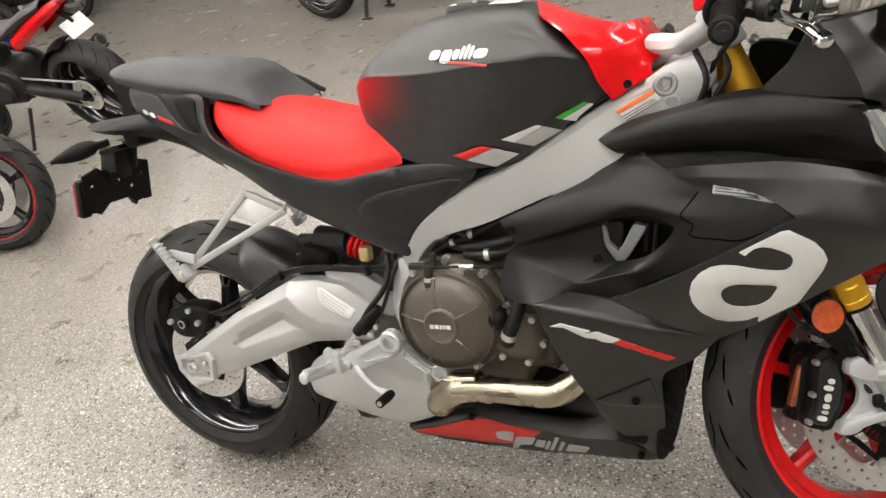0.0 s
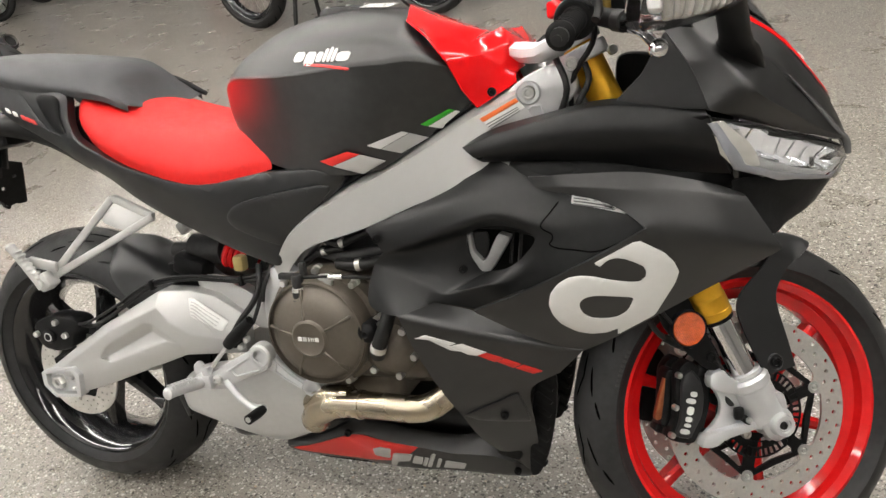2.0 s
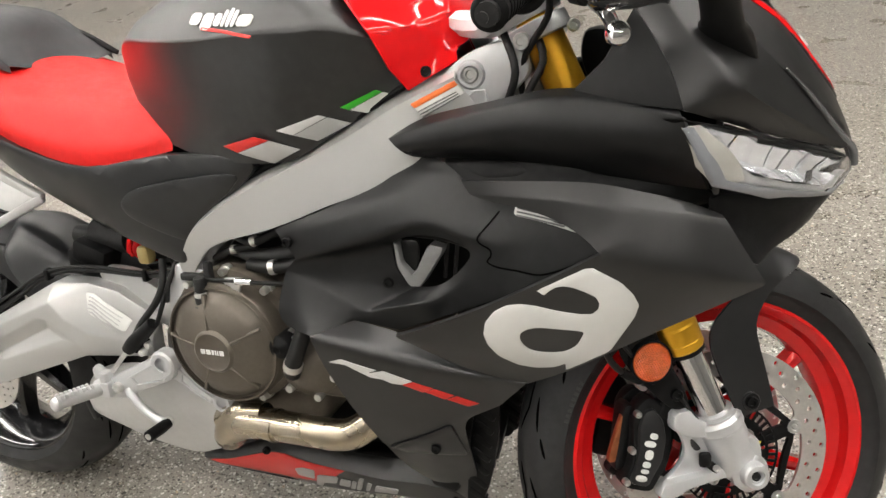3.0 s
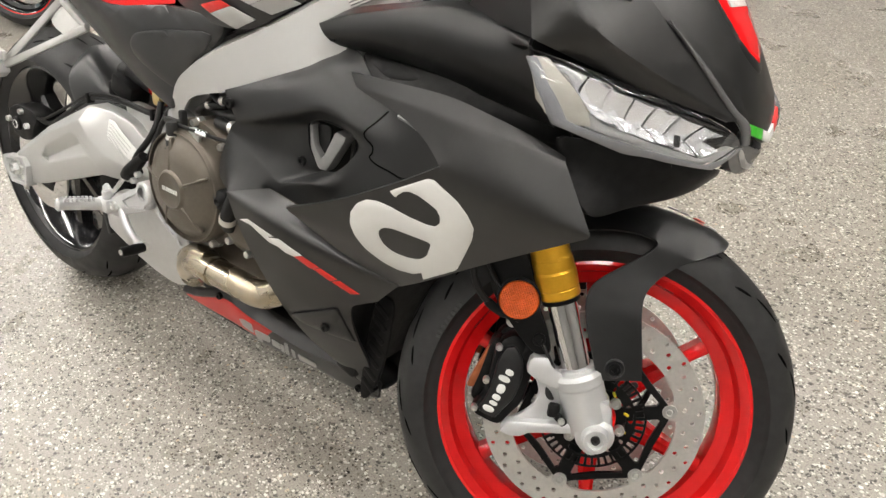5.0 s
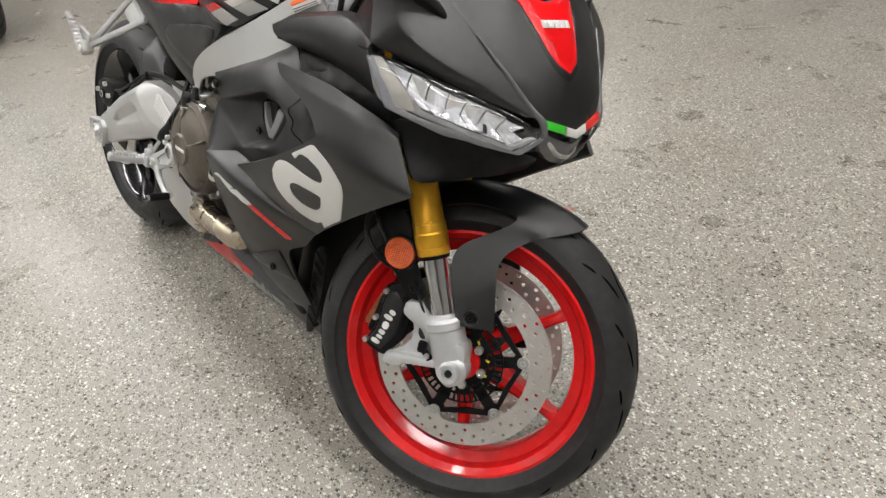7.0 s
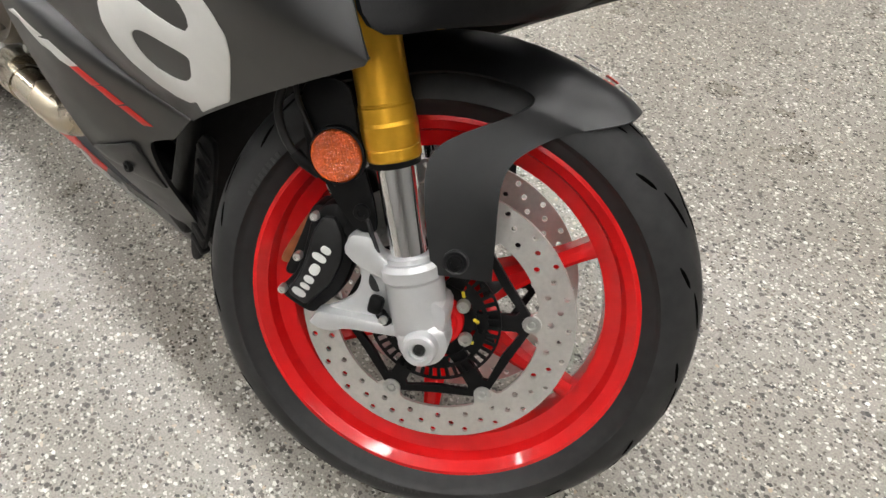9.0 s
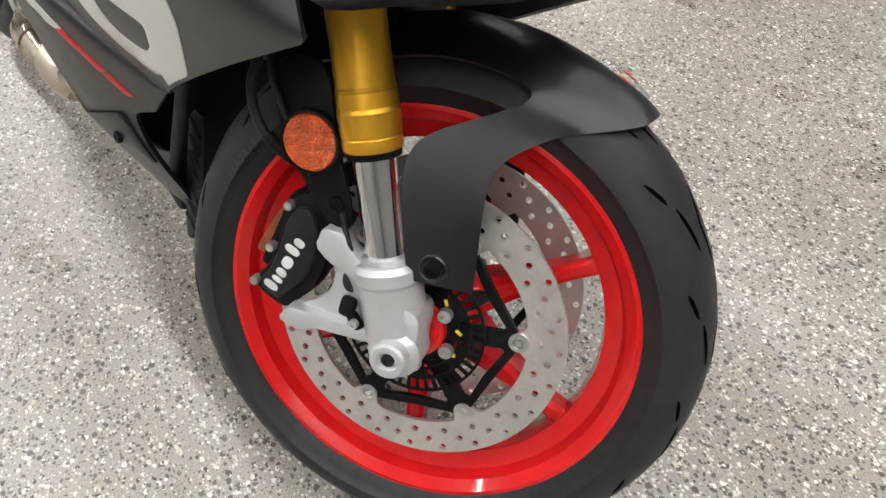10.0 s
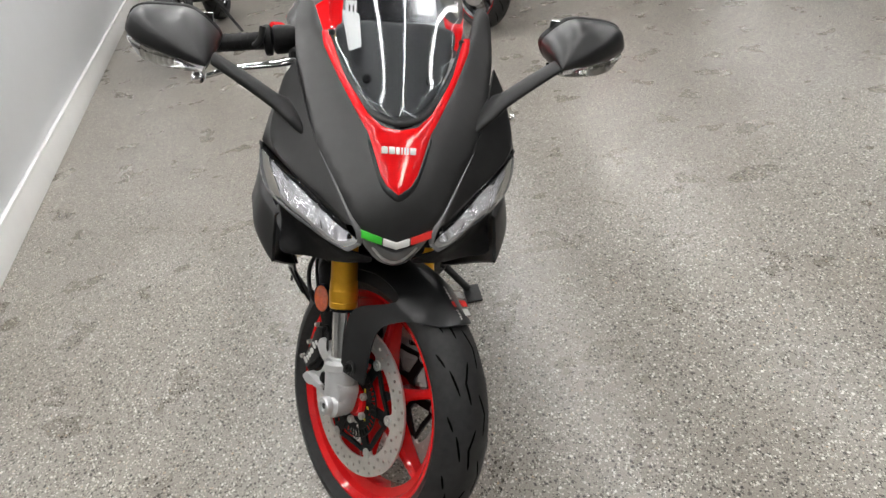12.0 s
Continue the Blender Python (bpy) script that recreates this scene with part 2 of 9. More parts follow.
BLUE_METAL = material("blue_anodised", (0.03, 0.09, 0.55), 0.3, 0.8)
WHITE_PAINT = material("white_enamel", (0.75, 0.75, 0.74), 0.3, 0, 0.04, 40)
MAROON = material("maroon_laminate", (0.10, 0.018, 0.018), 0.4, 0, 0.2, 20)
CABLE = material("black_rubber_hose", (0.006, 0.006, 0.006), 0.45, 0, 0.2, 200, spec=0.3)
YELLOW = material("yellow_paint_mark", (0.75, 0.62, 0.03), 0.5)
TAN_PLASTIC = material("tan_plastic_tank", (0.52, 0.40, 0.16), 0.4)
DISPLAY_GREY = material("satin_grey_display_case", (0.16, 0.16, 0.165), 0.38, 0, 0.1, 90, 0.1, 800)
AMBER_CUP = material("amber_fluid_cup", (0.16, 0.105, 0.022), 0.22)
CUP = (1.108, 0.145, 0.974)
MIRROR = material("mirror_glass", (0.9, 0.9, 0.9), 0.02, 1.0)


# ---- mesh helpers ----
def faceted(points, faces, back, bevel=0.003, axis=1):
    """A casting of flat facets with softened edges, closed at the back: named points (x, y, z), loops of names, and where its back lies on an axis."""
    bm = bmesh.new()
    vs = {k: bm.verts.new(p) for k, p in points.items()}
    for f in faces:
        bm.faces.new([vs[k] for k in f])
    rim = [e for e in bm.edges if len(e.link_faces) == 1]
    ext = bmesh.ops.extrude_edge_only(bm, edges=rim)
    for v in ext["geom"]:
        if isinstance(v, bmesh.types.BMVert):
            v.co[axis] = back
    bmesh.ops.recalc_face_normals(bm, faces=bm.faces[:])
    hard = [e for e in bm.edges if len(e.link_faces) == 2]
    bmesh.ops.bevel(bm, geom=hard, offset=bevel, segments=2, affect="EDGES", profile=0.6, clamp_overlap=True)
    bmesh.ops.triangulate(bm, faces=[f for f in bm.faces if len(f.verts) > 4])
    bmesh.ops.recalc_face_normals(bm, faces=bm.faces[:])
    return bm


def strips(lines, thick, n=6):
    """Bands between lines of equally many points, with crisp creases where they meet."""
    bm = bmesh.new()
    for a, b in zip(lines, lines[1:]):
        a, b = spline(a, n), spline(b, n)
        mid = [(np.array(p) + np.array(q)) / 2 for p, q in zip(a, b)]
        rows = [[bm.verts.new(p) for p in r] for r in (a, mid, b)]
        for r, q in zip(rows, rows[1:]):
            for i in range(len(r) - 1):
                bm.faces.new((r[i], r[i + 1], q[i + 1], q[i]))
    bmesh.ops.remove_doubles(bm, verts=bm.verts[:], dist=1e-4)
    return thicken(bm, thick)


def mesh_of(bm, name, sharp=38.0):
    me = bpy.data.meshes.new(name)
    bm.to_mesh(me)
    bm.free()
    me.polygons.foreach_set("use_smooth", [True] * len(me.polygons))
    if len(me.edges):
        me.set_sharp_from_angle(angle=radians(sharp))
    return me


def part(name, bm, mat, parent=None, label="", m=None, sharp=38.0):
    """Link a bmesh as one mesh object, under a thing or a part."""
    while parent is not None and parent.parent is not None and parent.parent.parent is not None:
        parent = parent.parent
    me = mesh_of(bm, name, sharp)
    me.materials.append(mat)
    ob = new(name, me)
    if parent is not None:
        ob.parent = parent
    if m is not None:
        ob.matrix_local = m
    if label:
        ob["label"] = label
    return ob


def empty(name, m, label, category, group=""):
    ob = new(name)
    ob.empty_display_size = 0.1
    ob.matrix_world = m
    return tagged(ob, label, category, group)


def flip(bm):
    """A copy mirrored across the middle plane y = 0."""
    out = bm.copy()
    for v in out.verts:
        v.co.y = -v.co.y
    bmesh.ops.reverse_faces(out, faces=out.faces[:])
    return out


def skewed(bm):
    """Lifts the left half of the front bodywork slightly, as it sits."""
    for v in bm.verts:
        if v.co.y > 0:
            v.co.z += 0.055 * v.co.y
    return bm


def both_front(name, bm, mat, parent, label=""):
    other = skewed(flip(bm))
    return part(name, bm, mat, parent, label), part(name, other, mat, parent, label)


def both(name, bm, mat, parent, label="", sharp=38.0):
    """A part on the right side and its mirror image on the left."""
    other = flip(bm)
    return part(name, bm, mat, parent, label, sharp=sharp), part(name, other, mat, parent, label, sharp=sharp)


def merge(*bms):
    out = bmesh.new()
    for b in bms:
        me = bpy.data.meshes.new("tmp")
        b.to_mesh(me)
        b.free()
        out.from_mesh(me)
        bpy.data.meshes.remove(me)
    return out


def moved(bm, m):
    bmesh.ops.transform(bm, matrix=m, verts=bm.verts[:])
    if m.to_3x3().determinant() < 0:
        bmesh.ops.reverse_faces(bm, faces=bm.faces[:])
    return bm


def spline(pts, n=4, closed=False):
    """Catmull-Rom through the points, n steps a span."""
    p = [np.array(q, float) for q in pts]
    k = len(p)
    out = []
    for i in range(k if closed else k - 1):
        if closed:
            a, b, c, d = p[i - 1], p[i], p[(i + 1) % k], p[(i + 2) % k]
        else:
            b, c = p[i], p[i + 1]
            a = p[i - 1] if i > 0 else 2 * b - c
            d = p[i + 2] if i + 2 < k else 2 * c - b
        for j in range(n):
            t = j / n
            out.append(0.5 * (2 * b + (c - a) * t + (2 * a - 5 * b + 4 * c - d) * t * t + (3 * b - a - 3 * c + d) * t ** 3))
    if not closed:
        out.append(p[-1])
    return out


def rounded(loop, share=0.22, times=2):
    """Cuts the corners of a closed outline."""
    p = [np.array(q, float) for q in loop]
    for _ in range(times):
        out = []
        for i in range(len(p)):
            a, b = p[i], p[(i + 1) % len(p)]
            out += [a + (b - a) * share, b + (a - b) * share]
        p, share = out, 0.25
    return p


def tube(pts, r, seg=12, steps=4, caps=True, smooth=True):
    """A round bar along a smooth line; r is one radius or one for each point."""
    rad = list(r) if hasattr(r, "__len__") else [r] * len(pts)
    q = [np.array((*p, s), float) for p, s in zip(pts, rad)]
    q = spline(q, steps) if smooth and len(q) > 2 else q
    bm = bmesh.new()
    pos = [Vector(v[:3]) for v in q]
    up = None
    rings = []
    for i, c in enumerate(pos):
        d = (pos[min(i + 1, len(pos) - 1)] - pos[max(i - 1, 0)]).normalized()
        if up is None:
            up = d.orthogonal().normalized()
        up = (up - d * up.dot(d)).normalized()
        side = d.cross(up)
        rings.append([bm.verts.new(c + (up * math.cos(a) + side * math.sin(a)) * float(q[i][3])) for a in [2 * math.pi * k / seg for k in range(seg)]])
    for a, b in zip(rings, rings[1:]):
        for k in range(seg):
            bm.faces.new((a[k], a[(k + 1) % seg], b[(k + 1) % seg], b[k]))
    if caps:
        bm.faces.new(rings[0][::-1])
        bm.faces.new(rings[-1])
    bmesh.ops.recalc_face_normals(bm, faces=bm.faces[:])
    return bm


def lathe(profile, seg=48, closed=False):
    """Turns a profile of (radius, y) about the y axis."""
    bm = bmesh.new()
    rings = []
    for k in range(seg):
        a = 2 * math.pi * k / seg
        rings.append([bm.verts.new((r * math.cos(a), y, r * math.sin(a))) for r, y in profile])
    n = len(profile)
    for k in range(seg):
        a, b = rings[k], rings[(k + 1) % seg]
        for i in range(n if closed else n - 1):
            j = (i + 1) % n
            bm.faces.new((a[i], a[j], b[j], b[i]))
    bmesh.ops.remove_doubles(bm, verts=bm.verts[:], dist=1e-6)
    bmesh.ops.recalc_face_normals(bm, faces=bm.faces[:])
    return bm


def block(size, bevel=0.004, seg=2):
    bm = bmesh.new()
    bmesh.ops.create_cube(bm, size=1.0)
    bmesh.ops.scale(bm, vec=size, verts=bm.verts[:])
    if bevel:
        bmesh.ops.bevel(bm, geom=bm.edges[:], offset=bevel, segments=seg, affect="EDGES", profile=0.5)
    return bm


def slab(outline, thick, bevel=0.002, axis="y", at=0.0, round_times=2, share=0.2):
    """A plate cut to an outline (two numbers a corner), thick along an axis, with softened edges."""
    loop = rounded(outline, share, round_times) if round_times else [np.array(p, float) for p in outline]
    bm = bmesh.new()

    def put(p, d):
        return {"y": (p[0], d, p[1]), "x": (d, p[0], p[1]), "z": (p[0], p[1], d)}[axis]
    f = bm.faces.new([bm.verts.new(put(p, at - thick / 2)) for p in loop])
    ext = bmesh.ops.extrude_face_region(bm, geom=[f])
    step = Vector(put((0, 0), thick))
    bmesh.ops.translate(bm, vec=step, verts=[v for v in ext["geom"] if isinstance(v, bmesh.types.BMVert)])
    bmesh.ops.recalc_face_normals(bm, faces=bm.faces[:])
    if bevel:
        rim = [e for e in bm.edges if len(e.link_faces) == 2 and any(len(x.verts) > 4 for x in e.link_faces)]
        bmesh.ops.bevel(bm, geom=rim, offset=bevel, segments=2, affect="EDGES", profile=0.5, clamp_overlap=True)
    big = [x for x in bm.faces if len(x.verts) > 4]
    bmesh.ops.triangulate(bm, faces=big)
    return bm


def inside(p, loop):
    hit = False
    for i in range(len(loop)):
        a, b = loop[i - 1], loop[i]
        if (a[1] > p[1]) != (b[1] > p[1]) and p[0] < (b[0] - a[0]) * (p[1] - a[1]) / (b[1] - a[1]) + a[0]:
            hit = not hit
    return hit


def plane_fill(loop, holes=(), step=0.02, ring=0.0, creases=()):
    """Triangles that fill an outline with holes, with inner points every step metres: points, triangles, rim flags."""
    def dense(lp):
        out = []
        for i in range(len(lp)):
            a, b = np.array(lp[i]), np.array(lp[(i + 1) % len(lp)])
            k = max(1, int(np.linalg.norm(b - a) / step + 0.5))
            out += [a + (b - a) * j / k for j in range(k)]
        return out
    loops = [dense(loop)] + [dense(h) for h in holes]
    verts, edges = [], []
    for lp in loops:
        o = len(verts)
        verts += [Vector(p) for p in lp]
        edges += [(o + i, o + (i + 1) % len(lp)) for i in range(len(lp))]
    rim = len(verts)
    rim_pts = np.array([tuple(v) for v in verts])
    extra = []
    if ring:
        for lp in loops:
            for i in range(len(lp)):
                a, b, c = lp[i - 1], lp[i], lp[(i + 1) % len(lp)]
                t = c - a
                nrm = np.array((-t[1], t[0])) / (np.linalg.norm(t) + 1e-9)
                for s in (ring, -ring):
                    q = b + nrm * s
                    if inside(q, loops[0]) and not any(inside(q, h) for h in loops[1:]) and np.min(np.hypot(*(rim_pts - q).T)) > ring * 0.8:
                        extra.append(q)
    folds = []
    for line in creases:
        q = [np.array(p[:2], float) for p in line]
        for a, b in zip(q, q[1:]):
            k = max(1, int(np.linalg.norm(b - a) / 0.010))
            nrm = np.array((a[1] - b[1], b[0] - a[0])) / np.linalg.norm(b - a)
            for j in range(k):
                c = a + (b - a) * j / k
                for off in (0.0, 0.0045, -0.0045):
                    p = c + nrm * off
                    if inside(p, loops[0]) and not any(inside(p, h) for h in loops[1:]) and np.min(np.hypot(*(rim_pts - p).T)) > 0.003:
                        folds.append(p)
    near = np.array(folds) if folds else np.full((1, 2), 9.0)
    extra = [p for p in extra if np.min(np.hypot(*(near - p).T)) > 0.004] + folds
    lo, hi = rim_pts.min(0), rim_pts.max(0)
    for i, u in enumerate(np.arange(lo[0] + step / 2, hi[0], step)):
        for v in np.arange(lo[1] + (step / 2 if i % 2 else step), hi[1], step):
            q = np.array((u, v))
            if inside(q, loops[0]) and not any(inside(q, h) for h in loops[1:]) and np.min(np.hypot(*(rim_pts - q).T)) > max(step * 0.45, ring * 1.8) and np.min(np.hypot(*(near - q).T)) > step * 0.5:
                extra.append(q)
    verts += [Vector(q) for q in extra]
    pts, _, tris, orig, _, _ = delaunay_2d_cdt(verts, edges, [], 0, 1e-7)
    keep = []
    for t in tris:
        c = sum((np.array(pts[i]) for i in t), np.zeros(2)) / len(t)
        if inside(c, loops[0]) and not any(inside(c, h) for h in loops[1:]):
            keep.append(t)
    on_rim = [any(o < rim for o in os_) for os_ in orig]
    return [np.array(p) for p in pts], keep, on_rim


def thin_plate(ctrl, stiff=2e-5):
    """A smooth height d(u, v) through rows of (u, v, d)."""
    c = np.array(ctrl, float)

    def kern(r2):
        return np.where(r2 > 1e-12, 0.5 * r2 * np.log(np.maximum(r2, 1e-12)), 0.0)
    n = len(c)
    k = kern(((c[:, None, :2] - c[None, :, :2]) ** 2).sum(-1)) + np.eye(n) * stiff
    q = np.hstack([np.ones((n, 1)), c[:, :2]])
    a = np.vstack([np.hstack([k, q]), np.hstack([q.T, np.zeros((3, 3))])])
    w = np.linalg.solve(a, np.concatenate([c[:, 2], np.zeros(3)]))

    def height(u, v):
        r2 = (c[:, 0] - u) ** 2 + (c[:, 1] - v) ** 2
        return float(kern(r2) @ w[:n] + w[n] + w[n + 1] * u + w[n + 2] * v)
    return height


def panel(outline, holes=(), ctrl=(), axis="y", out=-1, thick=0.006, step=0.02, edge=0.0025, corner=0.2, surf=None, lift=0.0, cut=2, creases=()):
    """A curved shell: its outline's corners (x, y, z), further points that it passes through, seen along an axis."""
    d = "xyz".index(axis)
    u, v = [i for i in range(3) if i != d]
    surf = surf or thin_plate([(p[u], p[v], p[d]) for p in [*outline, *ctrl]])
    loop = rounded([(p[u], p[v]) for p in outline], corner, cut) if cut else [np.array((p[u], p[v])) for p in outline]
    gaps = [rounded([(p[u], p[v]) for p in h], 0.2, 2) for h in holes]
    pts, tris, rim = plane_fill(loop, gaps, step, edge * 1.6, creases)
    bm = bmesh.new()

    def put(p, depth):
        co = [0.0, 0.0, 0.0]
        co[u], co[v], co[d] = p[0], p[1], surf(p[0], p[1]) + out * (lift - depth)
        return co
    top = [bm.verts.new(put(p, edge if r else 0.0)) for p, r in zip(pts, rim)]
    low = [bm.verts.new(put(p, thick)) for p in pts]
    count = defaultdict(int)
    for t in tris:
        try:
            bm.faces.new([top[i] for i in t])
            bm.faces.new([low[i] for i in reversed(t)])
        except ValueError:
            continue
        for i in range(len(t)):
            count[(t[i], t[(i + 1) % len(t)])] += 1
    for (a, b) in list(count):
        if (b, a) not in count:
            bm.faces.new((top[a], low[a], low[b], top[b]))
    loose = [x for x in bm.verts if not x.link_faces]
    bmesh.ops.delete(bm, geom=loose, context="VERTS")
    bmesh.ops.recalc_face_normals(bm, faces=bm.faces[:])
    return bm


def catmull(pts, faces, sharp, pins, levels):
    """Catmull-Clark steps over a cage whose sharp edges (a pair of corners: how many steps it stays sharp) round off late."""
    pts = [np.array(p, float) for p in pts]
    for _ in range(levels):
        around, edge_faces = defaultdict(list), defaultdict(list)
        mids = [sum(pts[i] for i in f) / len(f) for f in faces]
        for k, f in enumerate(faces):
            for i in range(len(f)):
                a, b = f[i], f[(i + 1) % len(f)]
                edge_faces[(min(a, b), max(a, b))].append(k)
                around[f[i]].append(k)
        n = len(pts)
        where = {e: n + i for i, e in enumerate(edge_faces)}
        first = n + len(where)
        edge_pts, hard, spokes, kept = [], defaultdict(list), defaultdict(list), {}
        for e, fs in edge_faces.items():
            mid = (pts[e[0]] + pts[e[1]]) / 2
            power = 9.0 if len(fs) < 2 else sharp.get(e, 0.0)
            soft = (pts[e[0]] + pts[e[1]] + mids[fs[0]] + mids[fs[-1]]) / 4
            w = min(1.0, power)
            edge_pts.append(mid * w + soft * (1 - w))
            for v, o in (e, e[::-1]):
                spokes[v].append(mid)
                if power > 0:
                    hard[v].append((o, w))
            if 0 < power < 9:
                for v in e:
                    kept[(min(v, where[e]), max(v, where[e]))] = power - 1
        moved_pts = []
        for v, p in enumerate(pts):
            if v in pins or not around[v] or len(hard[v]) > 2:
                moved_pts.append(p)
                continue
            k = len(spokes[v])
            soft = (sum(mids[f] for f in around[v]) / len(around[v]) + 2 * sum(spokes[v]) / k + (k - 3) * p) / k
            if len(hard[v]) == 2:
                (a, wa), (b, wb) = hard[v]
                crease = (6 * p + pts[a] + pts[b]) / 8
                w = (wa + wb) / 2
                soft = crease * w + soft * (1 - w)
            moved_pts.append(soft)
        out = []
        for k, f in enumerate(faces):
            for i in range(len(f)):
                a, b, c = f[i - 1], f[i], f[(i + 1) % len(f)]
                out.append((b, where[(min(b, c), max(b, c))], first + k, where[(min(a, b), max(a, b))]))
        pts, faces, sharp = moved_pts + edge_pts + mids, out, {e: w for e, w in kept.items() if w > 0}
    return pts, faces


def cage(points, faces, folds=(), pins=(), levels=3, thick=0.005, toward=(0, -1, 0)):
    """A moulded shell over a cage of named points: folds are (names along a line, sharpness), pins are corners that stay. Returns its solid and its outer skin."""
    names = list(points)
    at = {k: i for i, k in enumerate(names)}
    sharp = {}
    for line, power in folds:
        for a, b in zip(line, line[1:]):
            sharp[(min(at[a], at[b]), max(at[a], at[b]))] = power
    pts, quads = catmull([points[k] for k in names], [tuple(at[k] for k in f) for f in faces], sharp, {at[k] for k in pins}, levels)
    bm = bmesh.new()
    vs = [bm.verts.new(p) for p in pts]
    for q in quads:
        bm.faces.new([vs[i] for i in q])
    bmesh.ops.recalc_face_normals(bm, faces=bm.faces[:])
    if sum(f.normal.dot(Vector(toward)) * f.calc_area() for f in bm.faces) < 0:
        bmesh.ops.reverse_faces(bm, faces=bm.faces[:])
    outer_skin = BVHTree.FromBMesh(bm)
    bm.normal_update()
    inner_pts = {v: bm.verts.new(v.co - v.normal * thick) for v in vs}
    for f in list(bm.faces):
        bm.faces.new([inner_pts[v] for v in reversed(f.verts)])
    for e in [e for e in bm.edges if e.is_boundary and e.verts[0] in inner_pts]:
        a, b = e.link_loops[0].vert, e.link_loops[0].link_loop_next.vert
        bm.faces.new((b, a, inner_pts[a], inner_pts[b]))
    return bm, outer_skin


def grid_faces(*rows):
    """Quads between lines of equally many names."""
    return [(r[i], r[i + 1], q[i + 1], q[i]) for r, q in zip(rows, rows[1:]) for i in range(len(r) - 1)]


def named(key, pts):
    return {key + str(i): p for i, p in enumerate(pts)}


def skin_height(tree, default=-0.2):
    """The depth y of a right-hand skin at (x, z)."""
    def height(u, v):
        hit = tree.ray_cast(Vector((u, -1.0, v)), Vector((0, 1, 0)))[0]
        if hit is None:
            hit = tree.find_nearest(Vector((u, default, v)))[0]
        return hit.y
    return height


def run(key, n, first=0):
    return [key + str(i) for i in range(first, n)]


def loft(sections, n_along=3, n_round=3, closed=False, caps=True):
    """A skin over cross-sections with equal numbers of points."""
    secs = [np.array(spline(s, n_round, closed)) for s in sections]
    rows = spline([s.ravel() for s in secs], n_along)
    rows = [r.reshape(-1, 3) for r in rows]
    bm = bmesh.new()
    vs = [[bm.verts.new(p) for p in r] for r in rows]
    k = len(rows[0])
    for a, b in zip(vs, vs[1:]):
        for i in range(k if closed else k - 1):
            j = (i + 1) % k
            bm.faces.new((a[i], a[j], b[j], b[i]))
    if caps and closed:
        bm.faces.new(vs[0][::-1])
        bm.faces.new(vs[-1])
    bmesh.ops.remove_doubles(bm, verts=bm.verts[:], dist=1e-5)
    bmesh.ops.recalc_face_normals(bm, faces=bm.faces[:])
    return bm


def thicken(bm, t):
    """Gives an open skin a thickness inwards."""
    bmesh.ops.recalc_face_normals(bm, faces=bm.faces[:])
    bmesh.ops.solidify(bm, geom=bm.faces[:], thickness=t)
    bmesh.ops.recalc_face_normals(bm, faces=bm.faces[:])
    return bm


def bolt(r=0.008, h=0.005, socket=True):
    """A socket screw head that looks along -y."""
    prof = [(0.0, -h * 0.55), (r * 0.45, -h * 0.55), (r * 0.5, -h), (r * 0.9, -h), (r, -h * 0.75), (r, 0.0), (0.0, 0.0)]
    return lathe(prof if socket else [(0, -h), (r * 0.8, -h), (r, -h * 0.7), (r, 0), (0, 0)], 14)


def at_point(bm, p, rx=0, ry=0, rz=0):
    return moved(bm, pose(*p, rx, ry, rz))


# ---- room ----
def structure(name, bm, mat, label, sharp=38.0):
    return tagged(part(name, bm, mat, sharp=sharp), label, name.rstrip("_0123456789"), kind="structure")


structure("floor", at_point(block((26, 22, 0.1), 0), (-4, 3, -0.05)), FLOOR, "sealed grey epoxy floor with pale and black flakes")
structure("ceiling", at_point(block((26, 22, 0.1), 0), (-4, 3, 3.65)), CEIL, "plain grey painted showroom ceiling")
structure("wall_north", at_point(block((26, 0.2, 3.6), 0), (-4, 12.0, 1.8)), WALL, "white painted showroom wall")
# walls out of view, added; their grey keeps the fill light low
structure("wall_east", at_point(block((0.2, 20.8, 3.6), 0), (7.0, 2.5, 1.8)), UNSEEN_WALL, "unseen grey wall added to close the room")
structure("wall_west", at_point(block((0.2, 20.8, 3.6), 0), (-13.0, 2.5, 1.8)), UNSEEN_WALL, "unseen grey wall added to close the room")
structure("wall_back", at_point(block((19.6, 0.2, 3.6), 0), (-3.0, -5.0, 1.8)), UNSEEN_WALL, "unseen grey wall added to close the room")
SLANT = math.degrees(math.atan2(0.124, 1.0))
wall_m = pose(0.05, -1.374, 0, 0, 0, 180 + SLANT)
structure("wall_south", moved(at_point(block((11.0, 0.14, 3.4), 0.003), (5.5, 0.07, 1.7)), wall_m), WALL, "white painted partition wall with smudges")
structure("baseboard_1", moved(at_point(block((11.0, 0.016, 0.14), 0.005), (5.5, -0.0105, 0.07)), wall_m), TRIM, "white glossy baseboard along the partition")
structure("trim_1", moved(at_point(block((11.0, 0.024, 0.016), 0.005), (5.5, -0.0145, 0.1485)), wall_m), TRIM, "white quarter-round trim on the baseboard")
structure("baseboard_2", at_point(block((19.6, 0.02, 0.11), 0.004), (-3, 11.888, 0.055)), TRIM, "white baseboard on the far wall")


